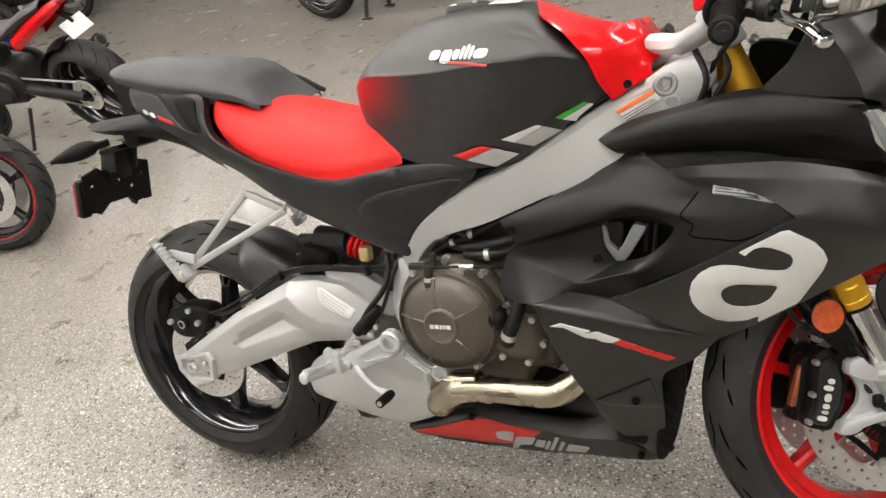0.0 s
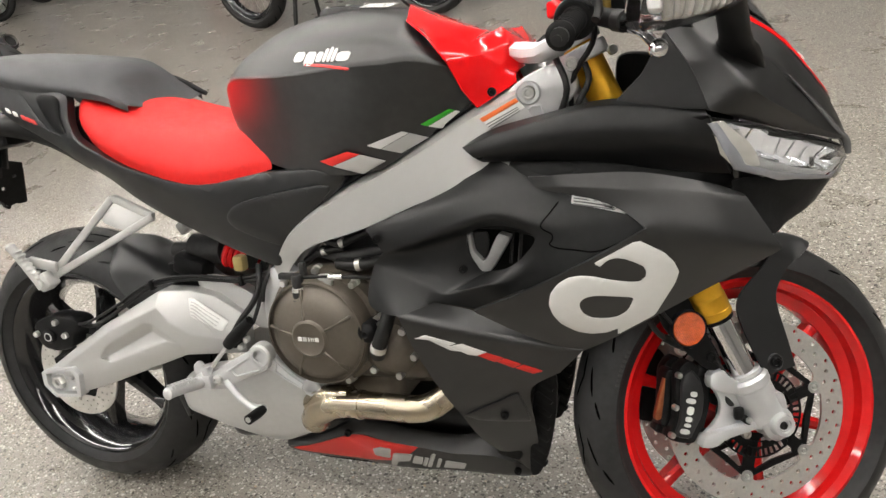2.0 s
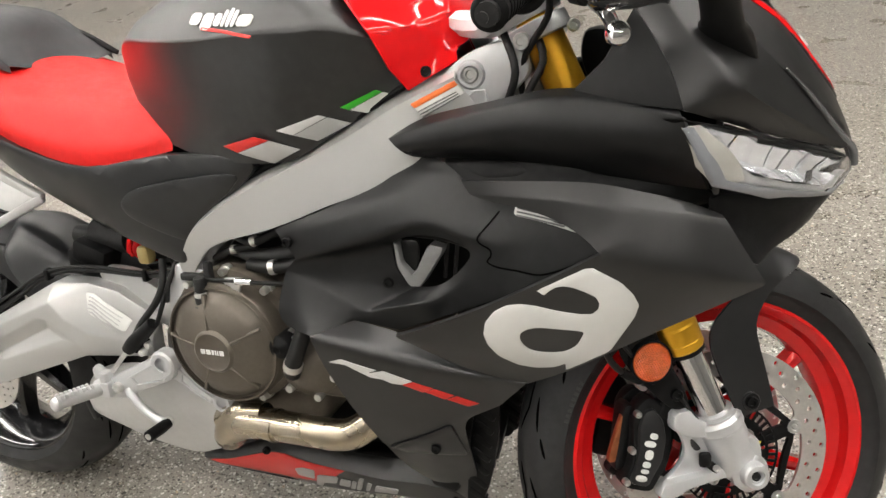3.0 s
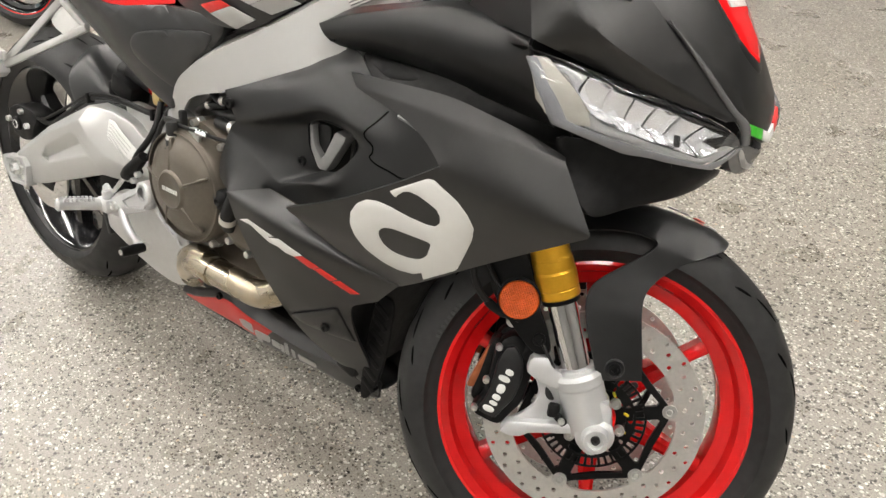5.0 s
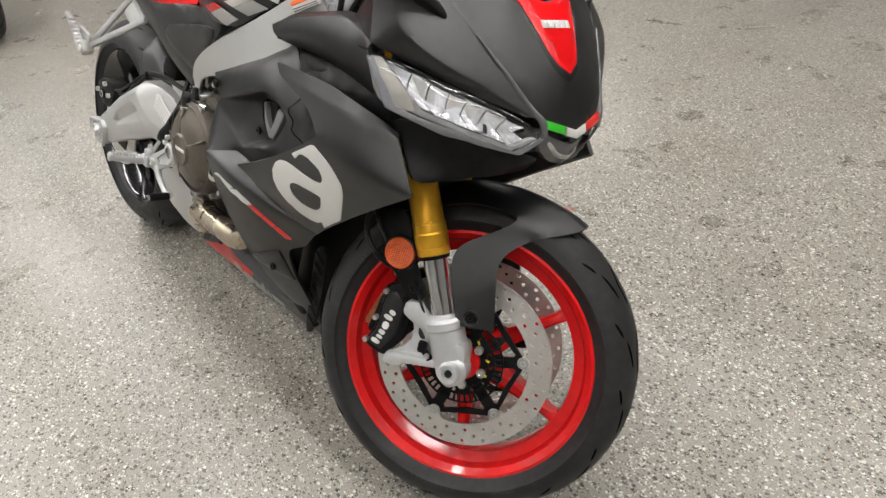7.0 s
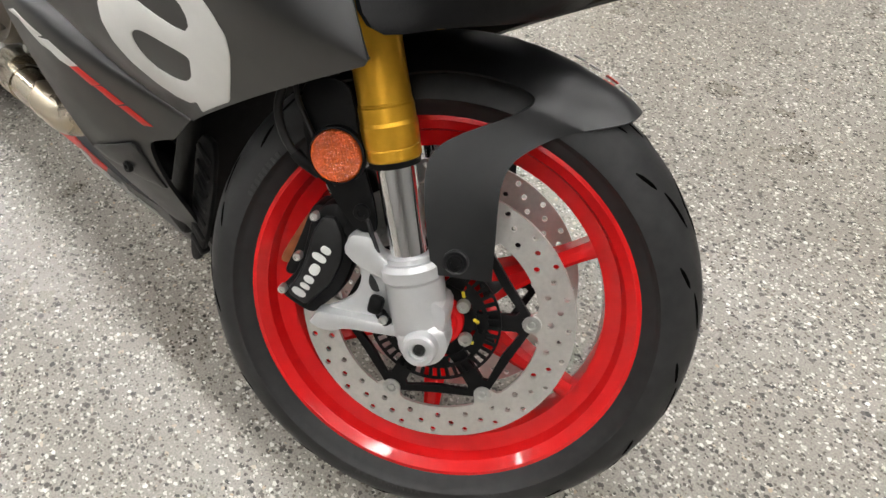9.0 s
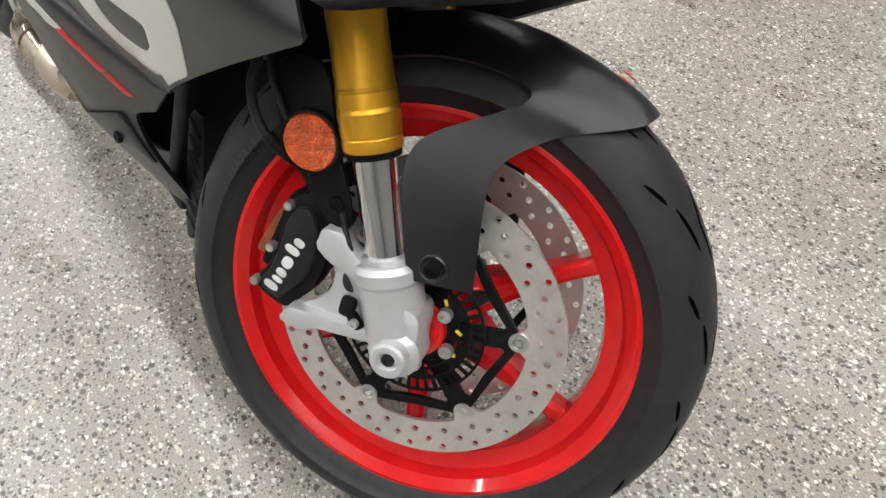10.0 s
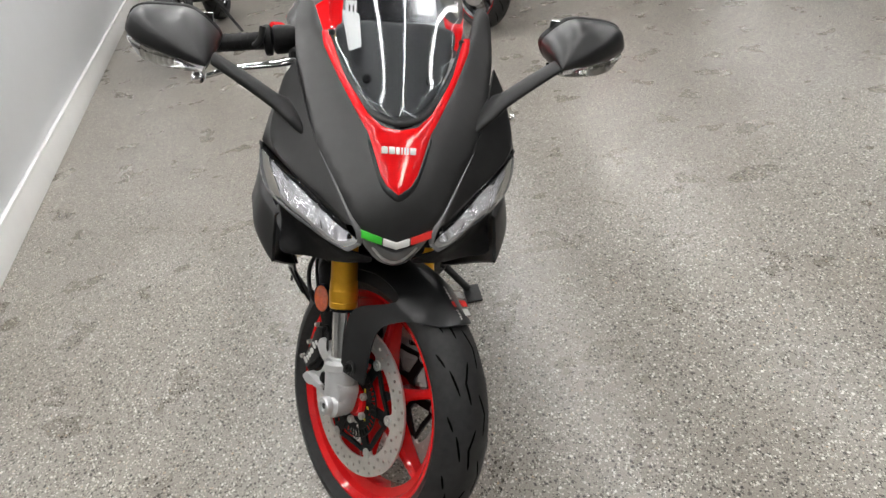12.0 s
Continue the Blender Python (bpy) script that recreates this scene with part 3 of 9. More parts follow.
def strip_light():
    """A suspended fixture with one long tube."""
    root = empty("strip_light", pose(0, 0, 0), "white ceiling strip light, lit, with one long tube", "ceiling light", "rows of strip lights")
    part("housing", at_point(block((2.36, 0.14, 0.06), 0.008), (0, 0, 0.03)), TRIM, root)
    part("diffuser", at_point(block((2.30, 0.10, 0.03), 0.01), (0, 0, -0.016)), TUBE, root, "glowing white diffuser")
    for sx in (-0.9, 0.9):
        part("hanger", tube([(sx, 0, 0.06), (sx, 0, 0.55)], 0.004, 8), STEEL, root)
    return root


first = strip_light()
spots = [(x, y) for y in (-3.0, -1.0, 0.15, 1.3) for x in (-6.05, -3.65, -1.25, 1.15, 3.55)]
spots += [(x, 3.2) for x in (-6.05, -3.65, -1.25, 1.15, 3.55)] + [(-8.45, 6.2), (-6.05, 6.2), (-3.65, 6.2)]
first.matrix_world = pose(*spots[0], 3.05)
for x, y in spots[1:]:
    copy_thing(first, pose(x, y, 3.05))

# ---- the motorcycle: x ahead, y to its left, z up, all in its own upright frame ----
LEAN_DEG, STEER_DEG, RAKE_DEG = 15.98, 30.95, 24.1
bike = empty("motorcycle", pose(0, 0, 0.003, -LEAN_DEG, 0, 0), "matt black sport motorcycle with red accents leaning on its side stand", "motorcycle")
REAR = Vector((-0.058, 0, 0.321))
FRONT = Vector((1.37, 0, 0.30))
STEER = (Matrix.Translation((1.365, 0.021, 0.2935)) @ Matrix.Rotation(radians(STEER_DEG), 4, Vector((-math.sin(radians(RAKE_DEG)), 0, math.cos(radians(RAKE_DEG)))))
         @ Matrix.Translation(-FRONT))


def tyre_mesh(R, half, rim_r, rim_half):
    """A tyre's round cross-section from bead to bead."""
    crown = half * 1.02
    prof = [(rim_r - 0.006, -rim_half + 0.004), (rim_r + 0.004, -rim_half - 0.004), (rim_r + 0.016, -rim_half - 0.012)]
    c = R - crown * 0.88
    for k in range(13):
        a = radians(-84 + 14 * k)
        prof.append((c + crown * 0.88 * math.cos(a), half * math.sin(a)))
    prof += [(rim_r + 0.016, rim_half + 0.012), (rim_r + 0.004, rim_half + 0.004), (rim_r - 0.006, rim_half - 0.004)]
    return lathe([tuple(p) for p in spline(prof, 2)], 96)


def groove_mesh(R, half, count, marks, width=0.0022):
    """Dark strips just proud of the rubber that paint the shade in tread cuts: each is a short bent line of (turn
    share, lateral share).
    """
    bm = bmesh.new()
    crown = half * 1.02 * 0.88
    c = R - crown

    def on(turn, lat, lift=0.0007):
        a = math.asin(max(-0.99, min(0.99, lat)))
        r = c + (crown + lift) * math.cos(a)
        return Vector((r * math.cos(turn), (half + lift) * math.sin(a), r * math.sin(turn)))
    for k in range(count):
        for side in (1, -1):
            base = 2 * math.pi * (k + (0.5 if side < 0 else 0)) / count
            for line in marks:
                pts = [(base + t * 2 * math.pi / count, side * s) for t, s in line]
                dense = []
                for a, b in zip(pts, pts[1:]):
                    n = 4
                    dense += [(a[0] + (b[0] - a[0]) * i / n, a[1] + (b[1] - a[1]) * i / n) for i in range(n)]
                dense.append(pts[-1])
                rows = []
                for i, (t, s) in enumerate(dense):
                    p = on(t, s)
                    q = on(*dense[min(i + 1, len(dense) - 1)]) - on(*dense[max(i - 1, 0)])
                    nrm = (p - Vector((c * math.cos(t), 0, c * math.sin(t)))).normalized()
                    w = q.cross(nrm).normalized() * width * (0.35 if i in (0, len(dense) - 1) else 1.0)
                    rows.append((bm.verts.new(p - w), bm.verts.new(p + w)))
                for a, b in zip(rows, rows[1:]):
                    bm.faces.new((a[0], a[1], b[1], b[0]))
    bmesh.ops.recalc_face_normals(bm, faces=bm.faces[:])
    return bm


def rim_mesh(r, half):
    """A drop-centre rim ring with flanges."""
    prof = [(r, -half), (r + 0.001, -half + 0.006), (r - 0.009, -half + 0.012), (r - 0.013, -half + 0.026), (r - 0.030, -half * 0.35),
            (r - 0.030, half * 0.35), (r - 0.013, half - 0.026), (r - 0.009, half - 0.012), (r + 0.001, half - 0.006), (r, half),
            (r - 0.006, half + 0.001), (r - 0.017, half - 0.008), (r - 0.022, half - 0.022), (r - 0.040, half * 0.38), (r - 0.043, 0.0),
            (r - 0.040, -half * 0.38), (r - 0.022, -half + 0.022), (r - 0.017, -half + 0.008), (r - 0.006, -half - 0.001)]
    return lathe(prof, 96, True)


def spoke_mesh(r0, r1, w0, w1, d0, d1, ang, sweep=0.0, waist=0.0):
    """One flat tapered spoke with a rib down its face."""
    secs = []
    for k, s in enumerate((0.0, 0.35, 0.75, 1.0)):
        r, w, d = r0 + (r1 - r0) * s, w0 + (w1 - w0) * s, d0 + (d1 - d0) * s
        if k == 3:
            w *= 1.7
        if k == 1:
            w *= 1 - waist * 0.35
        if k == 2:
            w *= 1 - waist * 0.25
        a = ang + sweep * s
        c, t = Vector((math.cos(a), 0, math.sin(a))), Vector((-math.sin(a), 0, math.cos(a)))
        ring = [(-w, -d * 0.7), (-w * 0.45, -d), (w * 0.45, -d), (w, -d * 0.7), (w, d * 0.7), (w * 0.45, d), (-w * 0.45, d), (-w, d * 0.7)]
        secs.append([c * r + t * q + Vector((0, y, 0)) for q, y in ring])
    return loft(secs, 3, 1, True)


def disc_mesh(r0, r1, thick, hole_rows, scallop=0, tabs=()):
    """A drilled brake disc."""
    ring = [((r1 + (0.0015 * math.cos(k * scallop * 2 * math.pi / 96) if scallop else 0)) * math.cos(2 * math.pi * k / 96),
             (r1 + (0.0015 * math.cos(k * scallop * 2 * math.pi / 96) if scallop else 0)) * math.sin(2 * math.pi * k / 96)) for k in range(96)]
    def inner(a):
        """The inner edge, drawn in to the tabs that the buttons hold."""
        near = min([abs((a - b + math.pi) % (2 * math.pi) - math.pi) for b in tabs], default=9.0)
        return r0 - 0.0155 * min(1.0, max(0.0, (0.13 - near) / 0.05))
    gaps = [[(inner(2 * math.pi * k / 120) * math.cos(2 * math.pi * k / 120), inner(2 * math.pi * k / 120) * math.sin(2 * math.pi * k / 120)) for k in range(120)]]
    for r, n, off, rad in hole_rows:
        for k in range(n):
            a = 2 * math.pi * (k + off) / n
            gaps.append([(r * math.cos(a) + rad * math.cos(b), r * math.sin(a) + rad * math.sin(b)) for b in [2 * math.pi * q / 8 for q in range(8)]])
    pts, tris, _ = plane_fill(ring, gaps, 0.05)
    bm = bmesh.new()
    top = [bm.verts.new((p[0], -thick / 2, p[1])) for p in pts]
    low = [bm.verts.new((p[0], thick / 2, p[1])) for p in pts]
    used = set()
    for t in tris:
        bm.faces.new([top[i] for i in t])
        bm.faces.new([low[i] for i in reversed(t)])
        used |= {(t[i], t[(i + 1) % len(t)]) for i in range(len(t))}
    for a, b in used:
        if (b, a) not in used:
            bm.faces.new((top[a], low[a], low[b], top[b]))
    bmesh.ops.delete(bm, geom=[v for v in bm.verts if not v.link_faces], context="VERTS")
    bmesh.ops.recalc_face_normals(bm, faces=bm.faces[:])
    return bm


def plate_mesh(loop, gaps, thick, step=0.05):
    """A flat plate with windows, lying across y."""
    pts, tris, _ = plane_fill(loop, gaps, step)
    bm = bmesh.new()
    top = [bm.verts.new((p[0], -thick, p[1])) for p in pts]
    low = [bm.verts.new((p[0], thick, p[1])) for p in pts]
    used = set()
    for t in tris:
        bm.faces.new([top[i] for i in t])
        bm.faces.new([low[i] for i in reversed(t)])
        used |= {(t[i], t[(i + 1) % len(t)]) for i in range(len(t))}
    for a, b in used:
        if (b, a) not in used:
            bm.faces.new((top[a], low[a], low[b], top[b]))
    bmesh.ops.delete(bm, geom=[v for v in bm.verts if not v.link_faces], context="VERTS")
    bmesh.ops.recalc_face_normals(bm, faces=bm.faces[:])
    return bm


def carrier_mesh(r_in, r_hub, r_out, n, start, thick):
    """The disc's black spider: one plate with a window between each two arms."""
    def pt(r, a):
        return (r * math.cos(a), r * math.sin(a))
    step = 2 * math.pi / n
    loop, gaps = [], [[pt(r_in, 2 * math.pi * k / 32) for k in range(32)]]
    chord = r_out * math.cos(step / 2)
    for k in range(n):
        a = start + step * k
        loop += [pt(r_out * 0.985, a - 0.085), pt(r_out * 1.03, a), pt(r_out * 0.985, a + 0.085), pt(chord + 0.002, a + step / 2)]
        w = math.asin(min(0.9, 0.0072 / r_hub))
        gaps.append(rounded([pt(r_hub, a + w * 1.4), pt(r_hub, a + step - w * 1.4), pt(r_out * 0.90, a + step - 0.10), pt(chord - 0.0085, a + step / 2), pt(r_out * 0.90, a + 0.10)], 0.12, 1))
    return plate_mesh(loop, gaps, thick)


RIM_R = 0.2315
# front wheel
hub_m = STEER @ Matrix.Translation(FRONT)
front_wheel = part("front_wheel", rim_mesh(RIM_R, 0.047), RIM_RED, bike, "red six-spoke cast front wheel", hub_m, sharp=24)
part("tyre", tyre_mesh(0.300, 0.0625, RIM_R, 0.047), RUBBER, front_wheel, "black sport tyre, unworn")
part("tread_groove_shade", groove_mesh(0.300, 0.0625, 15, ([(0.0, 0.22), (0.32, 0.30), (0.62, 0.10)], [(0.15, 0.52), (0.55, 0.66)], [(0.62, 0.74), (0.86, 0.84)])), GROOVE_SHADE, front_wheel)
part("hub", lathe([(0.02, -0.056), (0.034, -0.056), (0.038, -0.05), (0.038, -0.02), (0.03, 0), (0.038, 0.02), (0.038, 0.05), (0.034, 0.056), (0.02, 0.056)], 32, True), RIM_RED, front_wheel)
for k in range(6):
    a = radians(40 + 60 * k)
    spoke = part("spoke", spoke_mesh(0.034, 0.197, 0.0265, 0.0068, 0.030, 0.014, a, 0.0, 0.62), RIM_RED, front_wheel)
    # a dark patch on the spoke paints the shade of its hollow
    hole_patch = moved(slab([(0.052, -0.008), (0.056, -0.012), (0.078, -0.005), (0.080, 0.0), (0.078, 0.005), (0.056, 0.012), (0.052, 0.008)], 0.008, 0.002), Matrix.Rotation(-a, 4, "Y") @ Matrix.Translation((0, -0.0245, 0)))
    part("spoke_hole_shade", hole_patch, DARK_METAL, front_wheel)
for side in (-1, 1):
    y = side * 0.060
    disc = part("brake_disc", moved(disc_mesh(0.1205, 0.160, 0.0045, ((0.1320, 24, 0.133, 0.0037), (0.1430, 24, 0.567, 0.0037), (0.1525, 24, 0.967, 0.0037)), 0, [radians(17 + 60 * k) for k in range(6)]), Matrix.Translation((0, y, 0))), STEEL, front_wheel, "drilled steel front brake disc")
    part("disc_carrier", moved(carrier_mesh(0.030, 0.046, 0.112, 6, radians(17), 0.003), Matrix.Translation((0, y + side * 0.001, 0))), PLASTIC, disc, "black polygonal disc carrier")
    for k in range(6):
        a = radians(17 + 60 * k)
        part("disc_button", moved(lathe([(0, -0.006), (0.003, -0.006), (0.0045, -0.004), (0.006, -0.006), (0.0105, -0.0055), (0.011, -0.003), (0.011, 0.004), (0, 0.004)], 20), Matrix.Translation((0.111 * math.cos(a), y, 0.111 * math.sin(a))) @ (Matrix.Identity(4) if side < 0 else Matrix.Rotation(math.pi, 4, "X"))), BOLT, disc)
        b = radians(49 + 60 * k)
        part("disc_bolt", moved(bolt(0.0078, 0.008), Matrix.Translation((0.0415 * math.cos(b), y + side * 0.0095, 0.0415 * math.sin(b))) @ (Matrix.Identity(4) if side < 0 else Matrix.Rotation(math.pi, 4, "X"))), BOLT, disc)
slots = []
for k in range(44):
    a = 2 * math.pi * k / 44
    slots.append([(r * math.cos(a + w), r * math.sin(a + w)) for r, w in ((0.0625, -0.042), (0.0745, -0.042), (0.0745, 0.042), (0.0625, 0.042))])
ring_hole = [(0.0485 * math.cos(2 * math.pi * k / 36), 0.0485 * math.sin(2 * math.pi * k / 36)) for k in range(36)]
windows = []
for k in range(6):
    a = radians(19 + 60 * k)
    windows.append(rounded([(r * math.cos(a + w), r * math.sin(a + w)) for r, w in ((0.0505, -0.26), (0.0585, -0.26), (0.0595, 0.0), (0.0585, 0.26), (0.0505, 0.26))], 0.2, 1))
ring_edge = [(0.0775 * math.cos(2 * math.pi * k / 88), 0.0775 * math.sin(2 * math.pi * k / 88)) for k in range(88)]
part("sensor_ring", moved(plate_mesh(ring_edge, [ring_hole] + windows + slots, 0.0011), Matrix.Translation((0, -0.0680, 0))), PLASTIC, front_wheel, "black slotted sensor ring")
part("hub_flange", moved(lathe([(0.014, -0.010), (0.026, -0.010), (0.028, -0.007), (0.033, -0.006), (0.0345, -0.003), (0.0345, 0.012), (0.014, 0.012)], 30, True), Matrix.Translation((0, -0.064, 0))), RIM_RED, front_wheel, "red hub collar")
for k, a in enumerate((62, 20, -14)):
    part("paint_mark", at_point(block((0.008, 0.002, 0.004), 0.0008, 1), (0.049 * math.cos(radians(a)), -0.0695, 0.049 * math.sin(radians(a))), 0, a, 0), YELLOW, front_wheel)
for a0, n, w in ((-98, 9, 1.7), (-62, 7, 1.1), (150, 8, 1.4)):
    for k in range(n):
        a = radians(a0 + k * w * 1.35)
        for sy in (-1, 1):
            part("sidewall_mark", moved(block((0.007, 0.0012, 0.0036 + 0.0012 * w), 0.0004, 1), Matrix.Rotation(-a, 4, "Y") @ Matrix.Translation((0.2535, sy * 0.0612, 0)) @ Matrix.Rotation(radians(sy * -10), 4, "Z")), SIDEWALL, front_wheel)
part("valve_dot", at_point(lathe([(0, -0.001), (0.003, -0.001), (0.003, 0.001), (0, 0.001)], 10), (0.165, -0.0535, 0.205)), WHITE_PRINT, front_wheel)

# rear wheel
rear_m = Matrix.Translation(REAR)
rear_wheel = part("rear_wheel", rim_mesh(RIM_R, 0.073), BLACK_GLOSS, bike, "glossy black cast rear wheel", rear_m)
part("tyre", tyre_mesh(0.318, 0.0905, RIM_R, 0.073), RUBBER, rear_wheel, "wide black sport rear tyre")
part("tread_groove_shade", groove_mesh(0.318, 0.0905, 13, ([(0.0, 0.18), (0.4, 0.28), (0.75, 0.12)], [(0.2, 0.48), (0.62, 0.62)], [(0.62, 0.72), (0.9, 0.82)])), GROOVE_SHADE, rear_wheel)
part("hub", lathe([(0.02, -0.07), (0.05, -0.07), (0.055, -0.06), (0.045, 0), (0.06, 0.06), (0.06, 0.08), (0.02, 0.08)], 32, True), BLACK_GLOSS, rear_wheel)
for k in range(6):
    part("spoke", spoke_mesh(0.045, 0.197, 0.02, 0.011, 0.03, 0.02, radians(20 + 60 * k)), BLACK_GLOSS, rear_wheel)
rdisc = part("brake_disc", moved(disc_mesh(0.062, 0.110, 0.0045, ((0.076, 24, 0.25, 0.003), (0.088, 24, 0.5, 0.003), (0.099, 24, 0.0, 0.003))), Matrix.Translation((0, -0.098, 0))), STEEL, rear_wheel, "small drilled rear brake disc")
part("disc_carrier", moved(carrier_mesh(0.04, 0.056, 0.068, 5, 0.2, 0.004), Matrix.Translation((0, -0.098, 0))), PLASTIC, rdisc)
part("tyre_mark", at_point(block((0.014, 0.002, 0.007), 0.001, 1), (-0.262, -0.074, 0.0), 0, 0, 14), RED_PRINT, rear_wheel)
sprocket = part("sprocket", moved(disc_mesh(0.06, 0.098, 0.006, ((0.078, 10, 0, 0.009),), 42), Matrix.Translation((0, 0.11, 0))), STEEL, rear_wheel)

# ---- fork and front end, turned to the left ----
S = math.sin(radians(RAKE_DEG))
Cc = math.cos(radians(RAKE_DEG))


def on_fork(d, y, ahead=0.0):
    """A point d metres up the fork from the axle, ahead of its line."""
    return Vector((1.365 - S * d + Cc * ahead, y, 0.30 + Cc * d + S * ahead))


def fork_turned(profile, y):
    """A lathe along the fork's own line: (radius, distance up)."""
    bm = lathe([(r, d) for r, d in profile], 32)
    m = Matrix.Translation(on_fork(0, y)) @ Matrix.Rotation(radians(-RAKE_DEG), 4, "Y") @ Matrix.Rotation(radians(90), 4, "X")
    return moved(bm, m)


fork = part("fork", fork_turned([(0.0, 0.44), (0.012, 0.44), (0.012, 0.70), (0, 0.70)], 0.0), DARK_METAL, bike, "gold and chrome upside-down fork", STEER)
for y in (-0.102, 0.102):
    part("outer_tube", fork_turned([(0.0, 0.196), (0.0265, 0.196), (0.0285, 0.199), (0.0285, 0.208), (0.0278, 0.2095), (0.0287, 0.211), (0.0295, 0.232), (0.0285, 0.236), (0.0285, 0.250), (0.0278, 0.2515), (0.0278, 0.253),
                                    (0.0272, 0.2545), (0.0268, 0.29), (0.0265, 0.50), (0.0262, 0.70), (0.024, 0.706), (0, 0.706)], y), GOLD, fork, "gold anodised upper fork tube", sharp=12)
    part("slider", fork_turned([(0.0, 0.07), (0.0208, 0.07), (0.0208, 0.215), (0, 0.215)], y), CHROME, fork, "polished fork slider")
    part("dust_seal", fork_turned([(0.0, 0.190), (0.026, 0.190), (0.027, 0.1965), (0, 0.1965)], y), PLASTIC, fork)
    sy = -1 if y < 0 else 1
    turned = Matrix.Scale(-1 if sy > 0 else 1, 4, (0, 1, 0))
    boss = moved(lathe([(0, -0.014), (0.0065, -0.014), (0.0075, -0.018), (0.0105, -0.018), (0.011, -0.022), (0.0165, -0.022), (0.0185, -0.019), (0.0195, -0.008), (0.027, -0.002), (0.027, 0.03), (0, 0.03)], 32), Matrix.Translation((1.369, -0.124, 0.300)))
    foot = merge(fork_turned([(0, 0.0), (0.030, 0.0), (0.032, 0.006), (0.032, 0.066), (0.0345, 0.070), (0.0345, 0.082), (0.031, 0.088), (0.0275, 0.089), (0.0265, 0.094), (0.022, 0.094), (0, 0.094)], y), moved(boss, turned), slab([(1.340, 0.350), (1.385, 0.352), (1.389, 0.300), (1.384, 0.276), (1.368, 0.267), (1.350, 0.279), (1.341, 0.310)], 0.050, 0.005, "y", y))
    part("fork_foot", foot, CAST, fork, "cast aluminium fork foot", sharp=28)
    # dark disc that paints the shade inside the axle's bore
    part("axle_bore_shade", at_point(lathe([(0, -0.003), (0.0035, -0.003), (0.0040, -0.006), (0.0062, -0.006), (0.0066, 0.0), (0, 0.0)], 20), (1.369, sy * 0.1365, 0.300), 0 if sy < 0 else 180), DARK_METAL, fork, "dark disc that stands for the shaded bore of the axle")
    web = [(1.264, 0.372), (1.276, 0.356), (1.284, 0.338), (1.281, 0.318), (1.268, 0.302), (1.250, 0.288), (1.262, 0.280), (1.300, 0.286), (1.352, 0.298), (1.350, 0.345), (1.330, 0.372), (1.300, 0.380)]
    slot = [(1.291, 0.349), (1.299, 0.343), (1.308, 0.331), (1.299, 0.329), (1.292, 0.337)]
    upper_arm = [(1.262, 0.391), (1.284, 0.396), (1.294, 0.384), (1.307, 0.375), (1.330, 0.374), (1.338, 0.356), (1.312, 0.352), (1.294, 0.354), (1.275, 0.359), (1.259, 0.369)]
    lower_arm = [(1.247, 0.290), (1.262, 0.2935), (1.312, 0.301), (1.350, 0.310), (1.356, 0.296), (1.340, 0.291), (1.282, 0.2795), (1.270, 0.2705), (1.255, 0.268), (1.239, 0.272)]
    arm = merge(slab(upper_arm, 0.024, 0.0045, "y", sy * 0.108, 1, 0.18), slab(lower_arm, 0.024, 0.0045, "y", sy * 0.107, 1, 0.18), slab(web, 0.010, 0.002, "y", sy * 0.100))
    part("caliper_mount", arm, CAST, fork, "cast aluminium caliper mount", sharp=28)
    # the web is solid: a dark plate paints the open slot
    part("slot_shade", slab(slot, 0.003, 0.0008, "y", sy * 0.1048), DARK_METAL, fork)
    part("speed_sensor", at_point(merge(block((0.017, 0.012, 0.022), 0.005), at_point(block((0.020, 0.010, 0.012), 0.004), (0.012, 0, -0.012), 0, 40)), (1.308, y + sy * 0.013, 0.320)), PLASTIC, fork, "black wheel speed sensor")
    part("sensor_bolt", at_point(bolt(0.005, 0.005), (1.321, y + sy * 0.019, 0.309), 0 if sy < 0 else 180), BOLT, fork)

